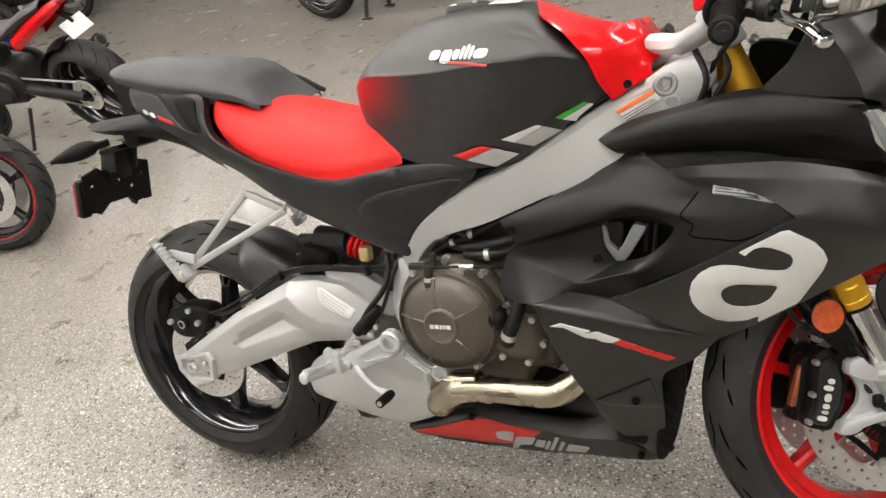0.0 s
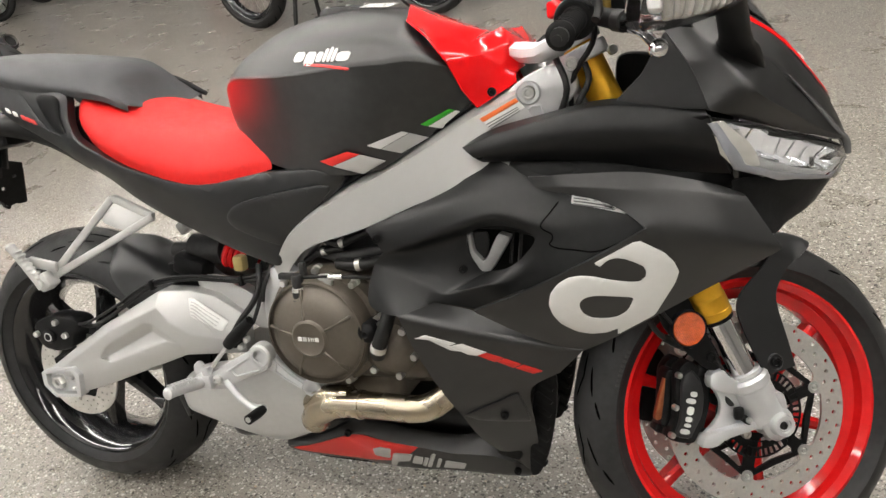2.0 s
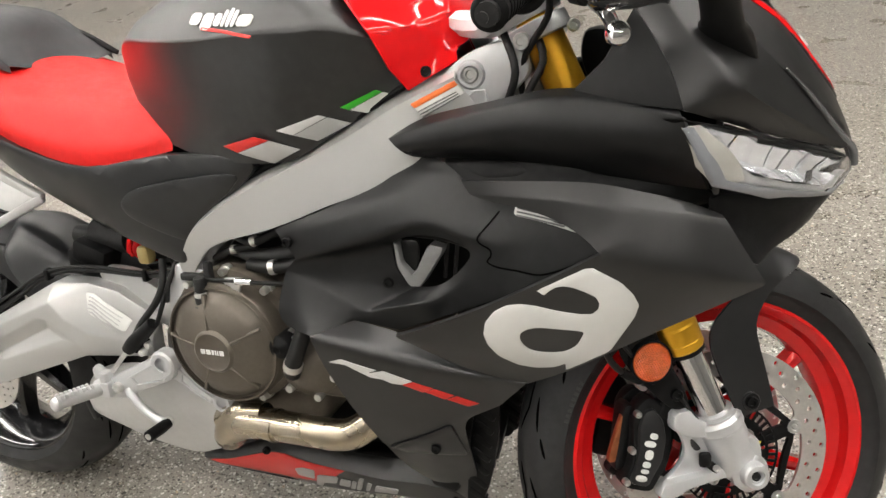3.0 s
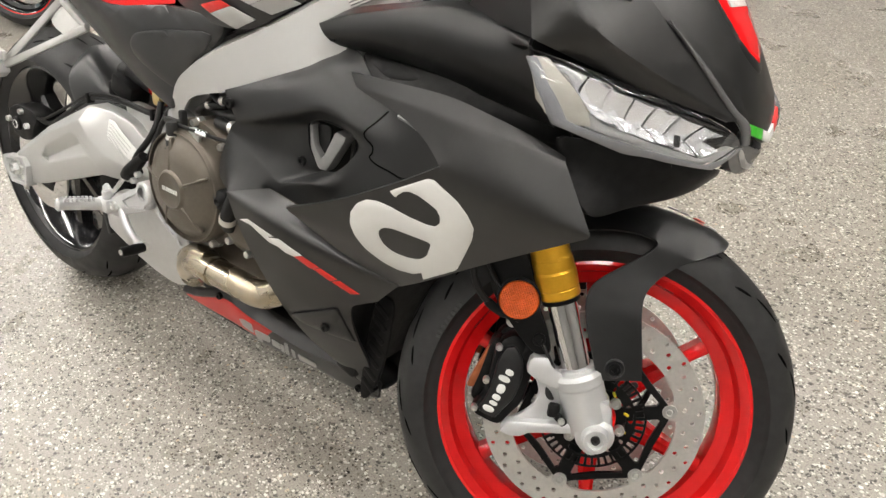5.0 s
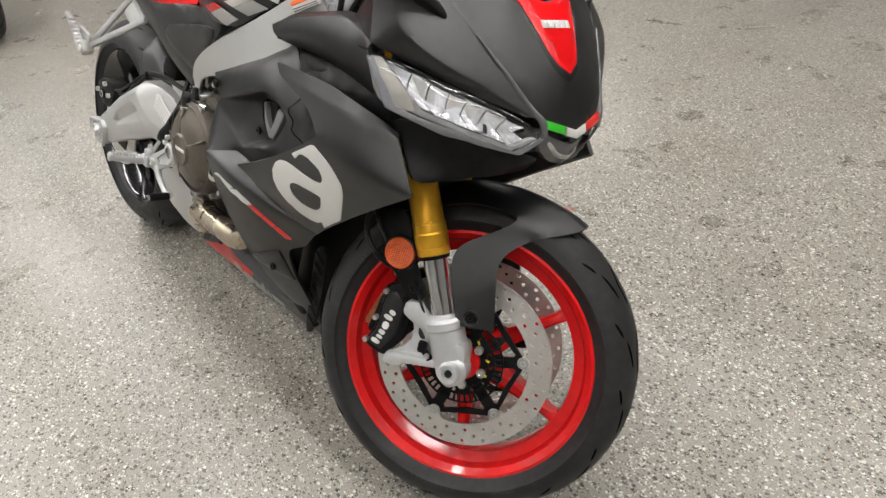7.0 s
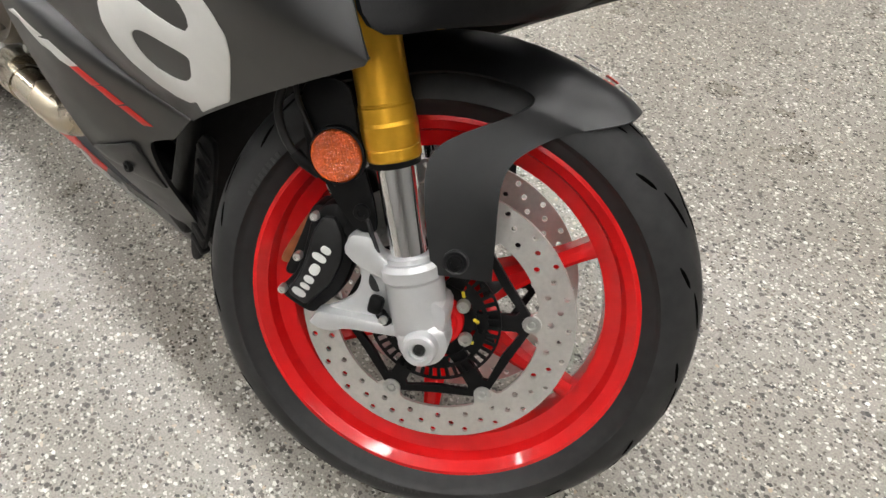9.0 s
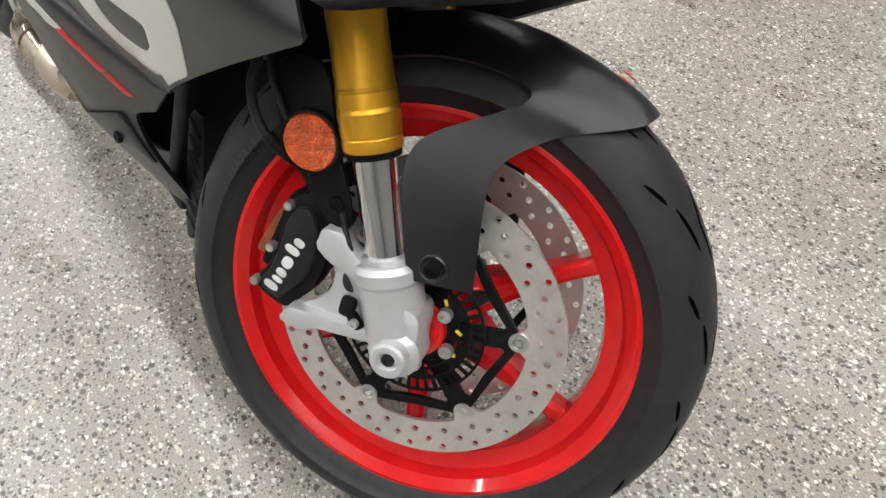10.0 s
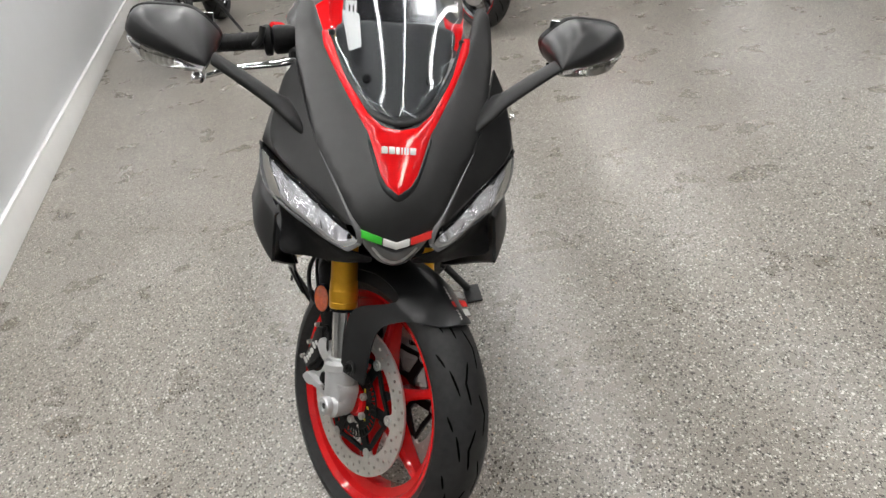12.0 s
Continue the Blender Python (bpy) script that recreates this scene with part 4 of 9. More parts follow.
# calipers with their pads, pins and hoses
for sy in (-1, 1):
    body = [(1.212, 0.384), (1.221, 0.402), (1.236, 0.412), (1.250, 0.404), (1.262, 0.385), (1.269, 0.366), (1.269, 0.345), (1.264, 0.311), (1.250, 0.290), (1.238, 0.2695), (1.203, 0.2790), (1.193, 0.288), (1.203, 0.304), (1.209, 0.320), (1.2115, 0.352)]
    cal = part("brake_caliper", slab(body, 0.032, 0.006, "y", sy * 0.082), PLASTIC, bike, "black radial brake caliper with white lettering bars", STEER)
    face = [(1.2185, 0.372), (1.226, 0.392), (1.240, 0.396), (1.254, 0.376), (1.258, 0.350), (1.252, 0.318), (1.238, 0.296), (1.230, 0.282), (1.208, 0.288), (1.204, 0.295), (1.212, 0.312), (1.2165, 0.335)]
    part("outer_face", slab(face, 0.016, 0.0045, "y", sy * 0.0965, 1, 0.16), CALIPER, cal)
    part("upper_knuckle", at_point(block((0.030, 0.030, 0.034), 0.009, 3), (1.262, sy * 0.084, 0.388), 0, 28), PLASTIC, cal)
    part("inner_half", slab([(x - 0.004, z) for x, z in body], 0.026, 0.006, "y", sy * 0.040), PLASTIC, cal)
    part("bridge", slab([(1.205, 0.395), (1.197, 0.34), (1.188, 0.30), (1.205, 0.30), (1.215, 0.345), (1.224, 0.395)], 0.036, 0.004, "y", sy * 0.062), PLASTIC, cal)
    for px, pz in ((1.217, 0.389), (1.208, 0.337), (1.199, 0.292)):
        part("caliper_bolt", at_point(lathe([(0, -0.004), (0.0022, -0.004), (0.0028, -0.006), (0.0044, -0.006), (0.0050, -0.004), (0.0050, 0.004), (0, 0.004)], 16), (px, sy * 0.099, pz), 0 if sy < 0 else 180), BOLT, cal, "bright caliper screw")
    part("brake_pad", slab([(1.204, 0.385), (1.190, 0.345), (1.180, 0.312), (1.195, 0.312), (1.203, 0.345), (1.215, 0.385)], 0.012, 0.002, "y", sy * 0.072), COPPER, cal, "copper-coloured brake pad backing")
    for k, (t, w, h) in enumerate(((0.0, 0.0088, 0.0170), (0.155, 0.0062, 0.0120), (0.30, 0.0088, 0.0120), (0.51, 0.0140, 0.0120), (0.74, 0.0088, 0.0170), (0.91, 0.0088, 0.0120))):
        px, pz = 1.2215 + 0.0185 * t - (h - 0.012) * 0.48, 0.2965 + 0.066 * t + (h - 0.012) * 0.13
        part("letter_bar", at_point(slab(rounded([(-w / 2, -h / 2), (w / 2, -h / 2), (w / 2, h / 2), (-w / 2, h / 2)], 0.25, 1), 0.0012, 0.0003), (px, sy * 0.1050, pz), 0, -75, 0), WHITE_PRINT, cal, "white lettering bar")
    part("banjo", at_point(merge(lathe([(0, -0.008), (0.007, -0.008), (0.009, -0.004), (0.009, 0.006), (0, 0.006)], 16), at_point(block((0.02, 0.012, 0.014), 0.003), (0, 0, 0.008))), (1.228, sy * 0.09, 0.428)), STEEL, cal)
hose = part("brake_hose", tube([(1.228, -0.096, 0.431), (1.219, -0.108, 0.439), (1.197, -0.118, 0.451), (1.176, -0.120, 0.468), (1.163, -0.120, 0.493), (1.163, -0.119, 0.520), (1.170, -0.112, 0.56), (1.18, -0.095, 0.64), (1.16, -0.05, 0.80)], 0.0046, 10), CABLE, fork, "black brake hose")
part("hose_sleeve", tube([(1.215, -0.110, 0.441), (1.197, -0.118, 0.451), (1.188, -0.119, 0.4575)], 0.0064, 12), PLASTIC, hose)
part("sensor_cable", tube([(1.236, -0.112, 0.435), (1.222, -0.114, 0.452), (1.206, -0.116, 0.474), (1.188, -0.116, 0.497), (1.176, -0.115, 0.516), (1.172, -0.110, 0.54), (1.18, -0.08, 0.62)], 0.0032, 8), CABLE, fork)
part("sensor_cable", tube([(1.31, -0.112, 0.36), (1.292, -0.116, 0.385), (1.258, -0.105, 0.44), (1.243, -0.10, 0.50), (1.235, -0.085, 0.56), (1.22, -0.06, 0.64)], 0.0028, 8), CABLE, fork)

# side reflector on its black plate
plate_pts = [(1.175, 0.53), (1.225, 0.545), (1.256, 0.467), (1.278, 0.43), (1.290, 0.397), (1.265, 0.392), (1.232, 0.422), (1.19, 0.47)]
bracket_r = part("reflector_bracket", slab(plate_pts, 0.006, 0.002, "y", -0.108), PLASTIC, bike, "black plate that carries the reflector", STEER)
part("reflector", at_point(lathe([(0, -0.009), (0.026, -0.0085), (0.028, -0.006), (0.0285, 0.0), (0, 0.0)], 40), (1.230, -0.112, 0.467)), AMBER, bracket_r, "round amber side reflector")
part("reflector_rim", at_point(lathe([(0.0278, -0.0085), (0.0300, -0.0080), (0.0305, 0.001), (0.0278, 0.001)], 40, True), (1.230, -0.112, 0.467)), PLASTIC, bracket_r)
part("bracket_bolt", at_point(bolt(0.009, 0.005), (1.268, -0.111, 0.416)), PLASTIC, bracket_r)


# front mudguard: a shell over the tyre whose sides run down in legs, with a slot open to the rear
guard_edge = [(1.504, -0.032, 0.5765), (1.487, -0.048, 0.568), (1.458, -0.060, 0.5555), (1.412, -0.0735, 0.573), (1.384, -0.069, 0.5796), (1.3508, -0.068, 0.5806), (1.314, -0.068, 0.5755), (1.284, -0.068, 0.565), (1.20, -0.066, 0.528)]
guard_crest = [(63.4, 0.3165), (67.5, 0.321), (73.5, 0.322), (81, 0.321), (87, 0.320), (93.5, 0.320), (100.5, 0.320), (107, 0.320), (125, 0.320)]
leg_front = [(1.436, -0.069, 0.546), (1.411, -0.084, 0.5255), (1.394, -0.093, 0.504), (1.397, -0.100, 0.472), (1.408, -0.103, 0.430), (1.418, -0.104, 0.384)]
leg_rear = [(1.366, -0.0895, 0.539), (1.316, -0.105, 0.506), (1.320, -0.112, 0.468), (1.336, -0.1165, 0.425), (1.357, -0.1195, 0.378)]
guard_pts, guard_faces = {}, []
for side, sgn in (("r", 1), ("l", -1)):
    for i, ((a, r), e) in enumerate(zip(guard_crest, guard_edge)):
        c = Vector((1.37 + r * math.cos(radians(a)), 0, 0.30 + r * math.sin(radians(a))))
        e = Vector(e)
        out = Vector((c.x - 1.37, 0, c.z - 0.30)).normalized()
        guard_pts["c%d" % i] = tuple(c)
        sh = c * 0.42 + e * 0.58 + out * (0.003 if i == 0 else 0.0085)
        guard_pts["%ss%d" % (side, i)] = (sh.x, sgn * sh.y, sh.z)
        guard_pts["%se%d" % (side, i)] = (e.x, sgn * e.y, e.z)
    for key, line in (("f", leg_front), ("b", leg_rear)):
        for i, p in enumerate(line):
            guard_pts["%s%s%d" % (side, key, i)] = (p[0], sgn * p[1], p[2])
    guard_faces += grid_faces(run("c", 9), run(side + "s", 9), run(side + "e", 9))
    guard_faces += [(side + "e2", side + "e3", side + "f0"), (side + "e3", side + "b0", side + "f1", side + "f0")] + grid_faces(run(side + "b", 5), run(side + "f", 6, 1))
guard_bm = cage(guard_pts, guard_faces, [], [k + q for k in "rl" for q in ("f5", "b4", "e8")] + ["c8"], thick=0.0035, toward=(0, 0, 1))[0]
mudguard = part("front_mudguard", guard_bm, BLACK, bike, "matt black front mudguard with side legs", STEER)
for k, (x, y, z, long, mat) in enumerate(((1.4228, 0.007, 0.6095, 0.0045, GREY_PRINT), (1.4293, 0.007, 0.6085, 0.0052, GREY_PRINT), (1.4381, 0.005, 0.6070, 0.0060, GREY_PRINT), (1.4456, 0.004, 0.6052, 0.0056, GREY_PRINT), (1.4520, 0.003, 0.6038, 0.0030, WHITE_PRINT),
                                          (1.4668, 0.0015, 0.6004, 0.0140, RED_PRINT), (1.4830, 0.001, 0.5962, 0.0055, GREY_PRINT), (1.4902, 0.001, 0.5938, 0.0055, GREY_PRINT), (1.4960, 0.0, 0.5914, 0.0032, WHITE_PRINT), (1.4998, 0.0, 0.5895, 0.0030, WHITE_PRINT))):
    part("guard_mark", at_point(block((long, 0.013 if mat is RED_PRINT else 0.010, 0.0016), 0.0004, 1), (x, y, z - 0.0014), 6, 13 + 11 * (k > 5)), mat, mudguard, "small printed bar")
for sy in (-1, 1):
    part("bolt_seat", at_point(lathe([(0.0, -0.0005), (0.0095, -0.0005), (0.0125, -0.002), (0.014, -0.0005), (0.014, 0.004), (0.0, 0.004)], 28), (1.376, sy * 0.1145, 0.397), 0 if sy < 0 else 180), BLACK, mudguard)
    part("leg_bolt", at_point(bolt(0.0088, 0.006), (1.376, sy * 0.1150, 0.397), 0 if sy < 0 else 180), PLASTIC, mudguard)
for a, y, w, mat in ((79, 0.030, 0.014, WHITE_PRINT), (75.5, 0.028, 0.016, WHITE_PRINT), (71.5, 0.026, 0.017, RED_PRINT), (68.0, 0.022, 0.015, WHITE_PRINT)):
    r = 0.3175
    part("decal_bar", moved(block((0.015, w, 0.0016), 0.0004, 1), Matrix.Translation((1.37 + r * math.cos(radians(a)), y, 0.30 + r * math.sin(radians(a)))) @ Matrix.Rotation(radians(90 - a), 4, "Y") @ Matrix.Rotation(radians(-9), 4, "X")), mat, mudguard, "small printed bar")

# ---- bodywork ----
def full(half):
    """A whole cross-section from one side's points of (y, z), lowest first, the last on the middle."""
    return [(-y, z) for y, z in half] + [(y, z) for y, z in half[-2::-1]]


def skin(stations, n_along=4, n_round=3, thick=None):
    """A body over stations of (x, half section)."""
    bm = loft([[(x, y, z) for y, z in full(h)] for x, h in stations], n_along, n_round)
    return thicken(bm, thick) if thick else bm


tank = part("fuel_tank", skin([
    (0.478, [(0.05, 0.862), (0.062, 0.880), (0.062, 0.900), (0.062, 0.908), (0.058, 0.914), (0.05, 0.925), (0.03, 0.935), (0, 0.938)]),
    (0.490, [(0.085, 0.850), (0.096, 0.880), (0.099, 0.912), (0.099, 0.922), (0.094, 0.929), (0.078, 0.940), (0.045, 0.955), (0, 0.960)]),
    (0.530, [(0.116, 0.815), (0.120, 0.880), (0.128, 0.930), (0.130, 0.940), (0.124, 0.946), (0.098, 0.968), (0.05, 0.984), (0, 0.990)]),
    (0.600, [(0.142, 0.785), (0.148, 0.860), (0.158, 0.928), (0.160, 0.939), (0.153, 0.947), (0.122, 0.982), (0.065, 1.012), (0, 1.021)]),
    (0.700, [(0.165, 0.770), (0.182, 0.860), (0.191, 0.928), (0.193, 0.939), (0.186, 0.949), (0.150, 0.993), (0.08, 1.027), (0, 1.036)]),
    (0.800, [(0.165, 0.772), (0.196, 0.870), (0.206, 0.934), (0.207, 0.945), (0.200, 0.956), (0.166, 0.994), (0.09, 1.026), (0, 1.033)]),
    (0.855, [(0.153, 0.798), (0.188, 0.874), (0.202, 0.934), (0.203, 0.945), (0.196, 0.956), (0.165, 0.986), (0.09, 1.012), (0, 1.020)]),
    (0.900, [(0.140, 0.825), (0.176, 0.880), (0.194, 0.934), (0.196, 0.945), (0.189, 0.954), (0.160, 0.968), (0.09, 0.974), (0, 0.978)]),
    (0.965, [(0.114, 0.850), (0.138, 0.885), (0.155, 0.918), (0.157, 0.924), (0.150, 0.929), (0.125, 0.934), (0.07, 0.938), (0, 0.940)])], 5, 4), TANK_PAINT, bike, "satin charcoal fuel tank with pale stripes")
tank_side = thin_plate([(0.486, 0.865, -0.09), (0.53, 0.815, -0.118), (0.53, 0.88, -0.128), (0.53, 0.938, -0.127), (0.60, 0.785, -0.142), (0.60, 0.86, -0.158), (0.60, 0.938, -0.154), (0.70, 0.77, -0.165), (0.70, 0.86, -0.19), (0.70, 0.938, -0.188),
                        (0.80, 0.772, -0.165), (0.80, 0.87, -0.2), (0.80, 0.94, -0.204), (0.90, 0.825, -0.14), (0.90, 0.88, -0.176), (0.90, 0.938, -0.194), (0.965, 0.85, -0.114), (0.965, 0.885, -0.138), (0.965, 0.925, -0.155),
                        (0.60, 0.985, -0.122), (0.70, 0.995, -0.152), (0.80, 0.995, -0.168), (0.90, 0.978, -0.16)])


def decal(name, pts, mat, parent, surf, label="", lift=0.0022, step=0.012, corner=0.08, sides=True, axis="y", out=-1):
    """A thin print that follows a body surface."""
    d = "xyz".index(axis)
    o = [(p[0], 0.0, p[1]) if axis == "y" else (0.0, p[0], p[1]) for p in pts]
    bm = panel(o, surf=surf, thick=0.0014, step=step, edge=0.0003, corner=corner, lift=lift, axis=axis, out=out, cut=1)
    if sides:
        return both(name, bm, mat, parent, label)
    return (part(name, bm, mat, parent, label),)


# stripes low on the tank
for pts, mat, lab in (([(0.7065, 0.7953), (0.7647, 0.8102), (0.785, 0.8043), (0.7286, 0.786)], RED_PRINT, "red stripe"), ([(0.7294, 0.7857), (0.7858, 0.804), (0.8232, 0.7893), (0.7817, 0.77)], GREY_PRINT, "grey stripe"),
                      ([(0.8007, 0.8181), (0.8592, 0.836), (0.8684, 0.8324), (0.8206, 0.8104)], WHITE_PRINT, "pale stripe"), ([(0.8214, 0.8101), (0.8692, 0.832), (0.894, 0.8203), (0.8489, 0.7997)], GREY_PRINT, "grey stripe"),
                      ([(0.8883, 0.844), (0.934, 0.8636), (0.9403, 0.8602), (0.8971, 0.8393)], GREEN_PRINT, "green stripe"), ([(0.8979, 0.839), (0.9411, 0.8598), (0.9558, 0.8531), (0.9162, 0.8325)], WHITE_PRINT, "white stripe")):
    decal("stripe", pts, mat, tank, tank_side, lab, 0.0035, corner=0.02)
# lettering on the tank as plain shapes
for x0, w, low, high in ((0.6830, 0.0225, 0.0, 0.0150), (0.7085, 0.0215, -0.0055, 0.0150), (0.7320, 0.0120, 0.0, 0.0150), (0.7460, 0.0065, 0.0, 0.0195), (0.7545, 0.0065, 0.0, 0.0215), (0.7630, 0.0065, 0.0, 0.0195), (0.7720, 0.0240, 0.0, 0.0140)):
    z0 = 0.9590 - (x0 - 0.683) * 0.055
    decal("letter_bar", [(x0 + 0.36 * low, z0 + low), (x0 + 0.36 * high, z0 + high), (x0 + w + 0.36 * high, z0 + high - 0.0012), (x0 + w + 0.36 * low, z0 + low - 0.0012)], WHITE_PRINT, tank, tank_side, "pale lettering shape", 0.0056, corner=0.2)
decal("letter_bar", [(0.7109, 0.9519), (0.7127, 0.9557), (0.7541, 0.9506), (0.8005, 0.9421), (0.7978, 0.9385), (0.7536, 0.9467)], RED_PRINT, tank, tank_side, "thin red lettering bar", 0.0056)
cap = part("filler_cap", at_point(moved(lathe([(0, -0.012), (0.03, -0.012), (0.036, -0.009), (0.045, -0.009), (0.049, -0.004), (0.05, 0.004), (0, 0.004)], 40), Matrix.Rotation(radians(-90), 4, "X")), (0.705, 0, 1.034), 0, 2), DARK_METAL, tank, "round dark metal filler cap")
for k in range(6):
    part("cap_bolt", at_point(moved(bolt(0.004, 0.003), Matrix.Rotation(radians(-90), 4, "X")), (0.705 + 0.04 * math.cos(k * 1.047), 0.04 * math.sin(k * 1.047), 1.0435)), BOLT, cap)
part("warning_label", moved(block((0.055, 0.05, 0.001), 0.0003, 1), Matrix.Translation((0.79, -0.045, 1.0375)) @ Matrix.Rotation(radians(5), 4, "Y") @ Matrix.Rotation(radians(8), 4, "X")), WHITE_PRINT, tank, "white printed label")
for k in range(5):
    part("print_bar", moved(block((0.003, 0.038, 0.0012), 0.0002, 1), Matrix.Translation((0.772 + 0.008 * k, -0.045, 1.0392 - 0.0007 * k)) @ Matrix.Rotation(radians(8), 4, "X")), DARK_PRINT, tank)


COVER = {"a": (0.950, -0.186, 0.939), "b": (0.966, -0.166, 0.892), "c": (0.979, -0.142, 0.861), "d": (1.039, -0.116, 0.895), "e": (1.036, -0.112, 0.911), "f": (1.048, -0.094, 0.917), "g": (1.042, -0.090, 0.938), "h": (1.026, -0.092, 0.953), "i": (0.987, -0.142, 0.941), "j": (0.959, -0.085, 0.961), "k": (1.008, -0.070, 0.980), "l": (0.867, -0.118, 1.006), "m": (0.918, -0.170, 0.977)}
COVER.update(n=(0.829, 0, 1.036), o=(0.960, 0, 0.980), p=(1.003, 0, 0.978), q=(1.040, 0, 0.945))


def front_cover():
    """A moulded cover over the front of the tank, alike on both sides."""
    middle = {"n", "o", "p", "q"}
    pts = dict(COVER)
    pts.update({k + "_": (x, -y, z) for k, (x, y, z) in COVER.items() if k not in middle})
    faces, folds, pins = [], [], []
    for end in ("", "_"):
        def at(line):
            return [k if k in middle else k + end for k in line]
        faces += [at(f) for f in ("abci", "icdefgh", "lmaij", "ihkj", "nljo", "jkpo", "khgq", "kqp")]
        folds += [(at("maih"), 2.6), (at("ij"), 2.4), (at("ojk"), 2.6), (at("kp"), 2.6), (at("kh"), 2.4), (at("lj"), 2.4)]
        pins += at("lmabcdefghijknopq")
    return cage(pts, faces, folds, pins, levels=3, thick=0.003, toward=(0, 0, 1))[0]


cover = part("tank_front_cover", front_cover(), RED, bike, "glossy red cover in front of the tank", sharp=50)
for sy in (-1, 1):
    part("cover_bolt", at_point(bolt(0.007, 0.005), (1.003, sy * 0.136, 0.884), 0 if sy < 0 else 180), PLASTIC, cover)

# saddle and passenger pad
part("saddle", skin([
    (0.148, [(0.10, 0.885), (0.112, 0.905), (0.10, 0.925), (0.05, 0.933), (0, 0.935)]),
    (0.163, [(0.125, 0.862), (0.135, 0.890), (0.115, 0.930), (0.06, 0.942), (0, 0.945)]),
    (0.22, [(0.152, 0.830), (0.158, 0.858), (0.134, 0.902), (0.07, 0.920), (0, 0.924)]),
    (0.32, [(0.175, 0.793), (0.178, 0.822), (0.148, 0.868), (0.075, 0.888), (0, 0.892)]),
    (0.44, [(0.181, 0.762), (0.179, 0.796), (0.142, 0.842), (0.075, 0.862), (0, 0.866)]),
    (0.52, [(0.165, 0.768), (0.160, 0.798), (0.118, 0.840), (0.06, 0.862), (0, 0.866)]),
    (0.585, [(0.140, 0.780), (0.130, 0.805), (0.085, 0.840), (0.045, 0.86), (0, 0.865)])], 4, 4), RED_VINYL, bike, "bright red vinyl rider saddle")
# added dark filler that hides the bright floor below the saddle
part("seat_filler", loft([[(x, y * w, z + dz) for y, dz in ((-1, 0), (-0.9, 0.05), (0, 0.075), (0.9, 0.05), (1, 0), (0.8, -0.03), (0, -0.045), (-0.8, -0.03))] for x, w, z in ((0.06, 0.09, 0.845), (0.16, 0.115, 0.825), (0.32, 0.150, 0.775), (0.48, 0.145, 0.755), (0.575, 0.120, 0.775))], 3, 2, True), PLASTIC, bike, "black filler added to close the gap under the saddle")
part("passenger_pad", skin([
    (-0.140, [(0.06, 1.012), (0.07, 1.020), (0.045, 1.024), (0, 1.027)]),
    (-0.128, [(0.10, 1.002), (0.108, 1.016), (0.075, 1.028), (0, 1.032)]),
    (-0.08, [(0.126, 0.986), (0.132, 1.006), (0.092, 1.029), (0, 1.035)]),
    (0.02, [(0.136, 0.962), (0.140, 0.984), (0.10, 1.015), (0, 1.024)]),
    (0.11, [(0.130, 0.945), (0.134, 0.965), (0.096, 1.003), (0, 1.012)]),
    (0.165, [(0.128, 0.935), (0.131, 0.955), (0.092, 0.992), (0, 1.003)]),
    (0.205, [(0.124, 0.926), (0.126, 0.944), (0.080, 0.970), (0, 0.980)]),
    (0.225, [(0.122, 0.920), (0.123, 0.936), (0.080, 0.948), (0, 0.940)]),
    (0.250, [(0.118, 0.908), (0.118, 0.922), (0.098, 0.924), (0, 0.905)]),
    (0.266, [(0.113, 0.900), (0.112, 0.910), (0.104, 0.910), (0, 0.895)])], 4, 4), VINYL, bike, "dark grey vinyl passenger pad")
part("pad_strap", tube([(0.16, 0.09, 0.962), (0.215, 0.105, 0.945), (0.275, 0.118, 0.912)], [0.013, 0.010, 0.005], 8), PLASTIC, bike)

# tail and side panels
tail = both("tail_panel", panel([(-0.092, -0.108, 0.986), (0.053, -0.132, 0.958), (0.150, -0.140, 0.946), (0.142, -0.146, 0.90), (0.158, -0.156, 0.858), (0.258, -0.176, 0.812), (0.442, -0.186, 0.758), (0.575, -0.162, 0.778), (0.697, -0.168, 0.780), (0.757, -0.163, 0.766),
                                 (0.594, -0.148, 0.652), (0.577, -0.150, 0.597), (0.545, -0.150, 0.606), (0.40, -0.150, 0.668), (0.327, -0.150, 0.703), (0.217, -0.150, 0.779), (0.093, -0.130, 0.835), (-0.082, -0.110, 0.919)],
                                ctrl=[(0.3, -0.172, 0.765), (0.45, -0.17, 0.70), (0.55, -0.163, 0.69)], thick=0.02, step=0.025), BLACK, bike, "matt black tail panel")
tail_surf = thin_plate([(-0.092, 0.986, -0.108), (0.053, 0.958, -0.132), (0.15, 0.946, -0.14), (0.158, 0.858, -0.156), (0.258, 0.812, -0.176), (0.442, 0.758, -0.186), (0.697, 0.78, -0.168), (0.757, 0.766, -0.163), (0.594, 0.652, -0.148), (0.577, 0.597, -0.15),
                        (0.4, 0.668, -0.15), (0.217, 0.779, -0.15), (0.093, 0.835, -0.13), (-0.082, 0.919, -0.11), (0.3, 0.765, -0.172), (0.45, 0.7, -0.17), (0.55, 0.69, -0.163)])
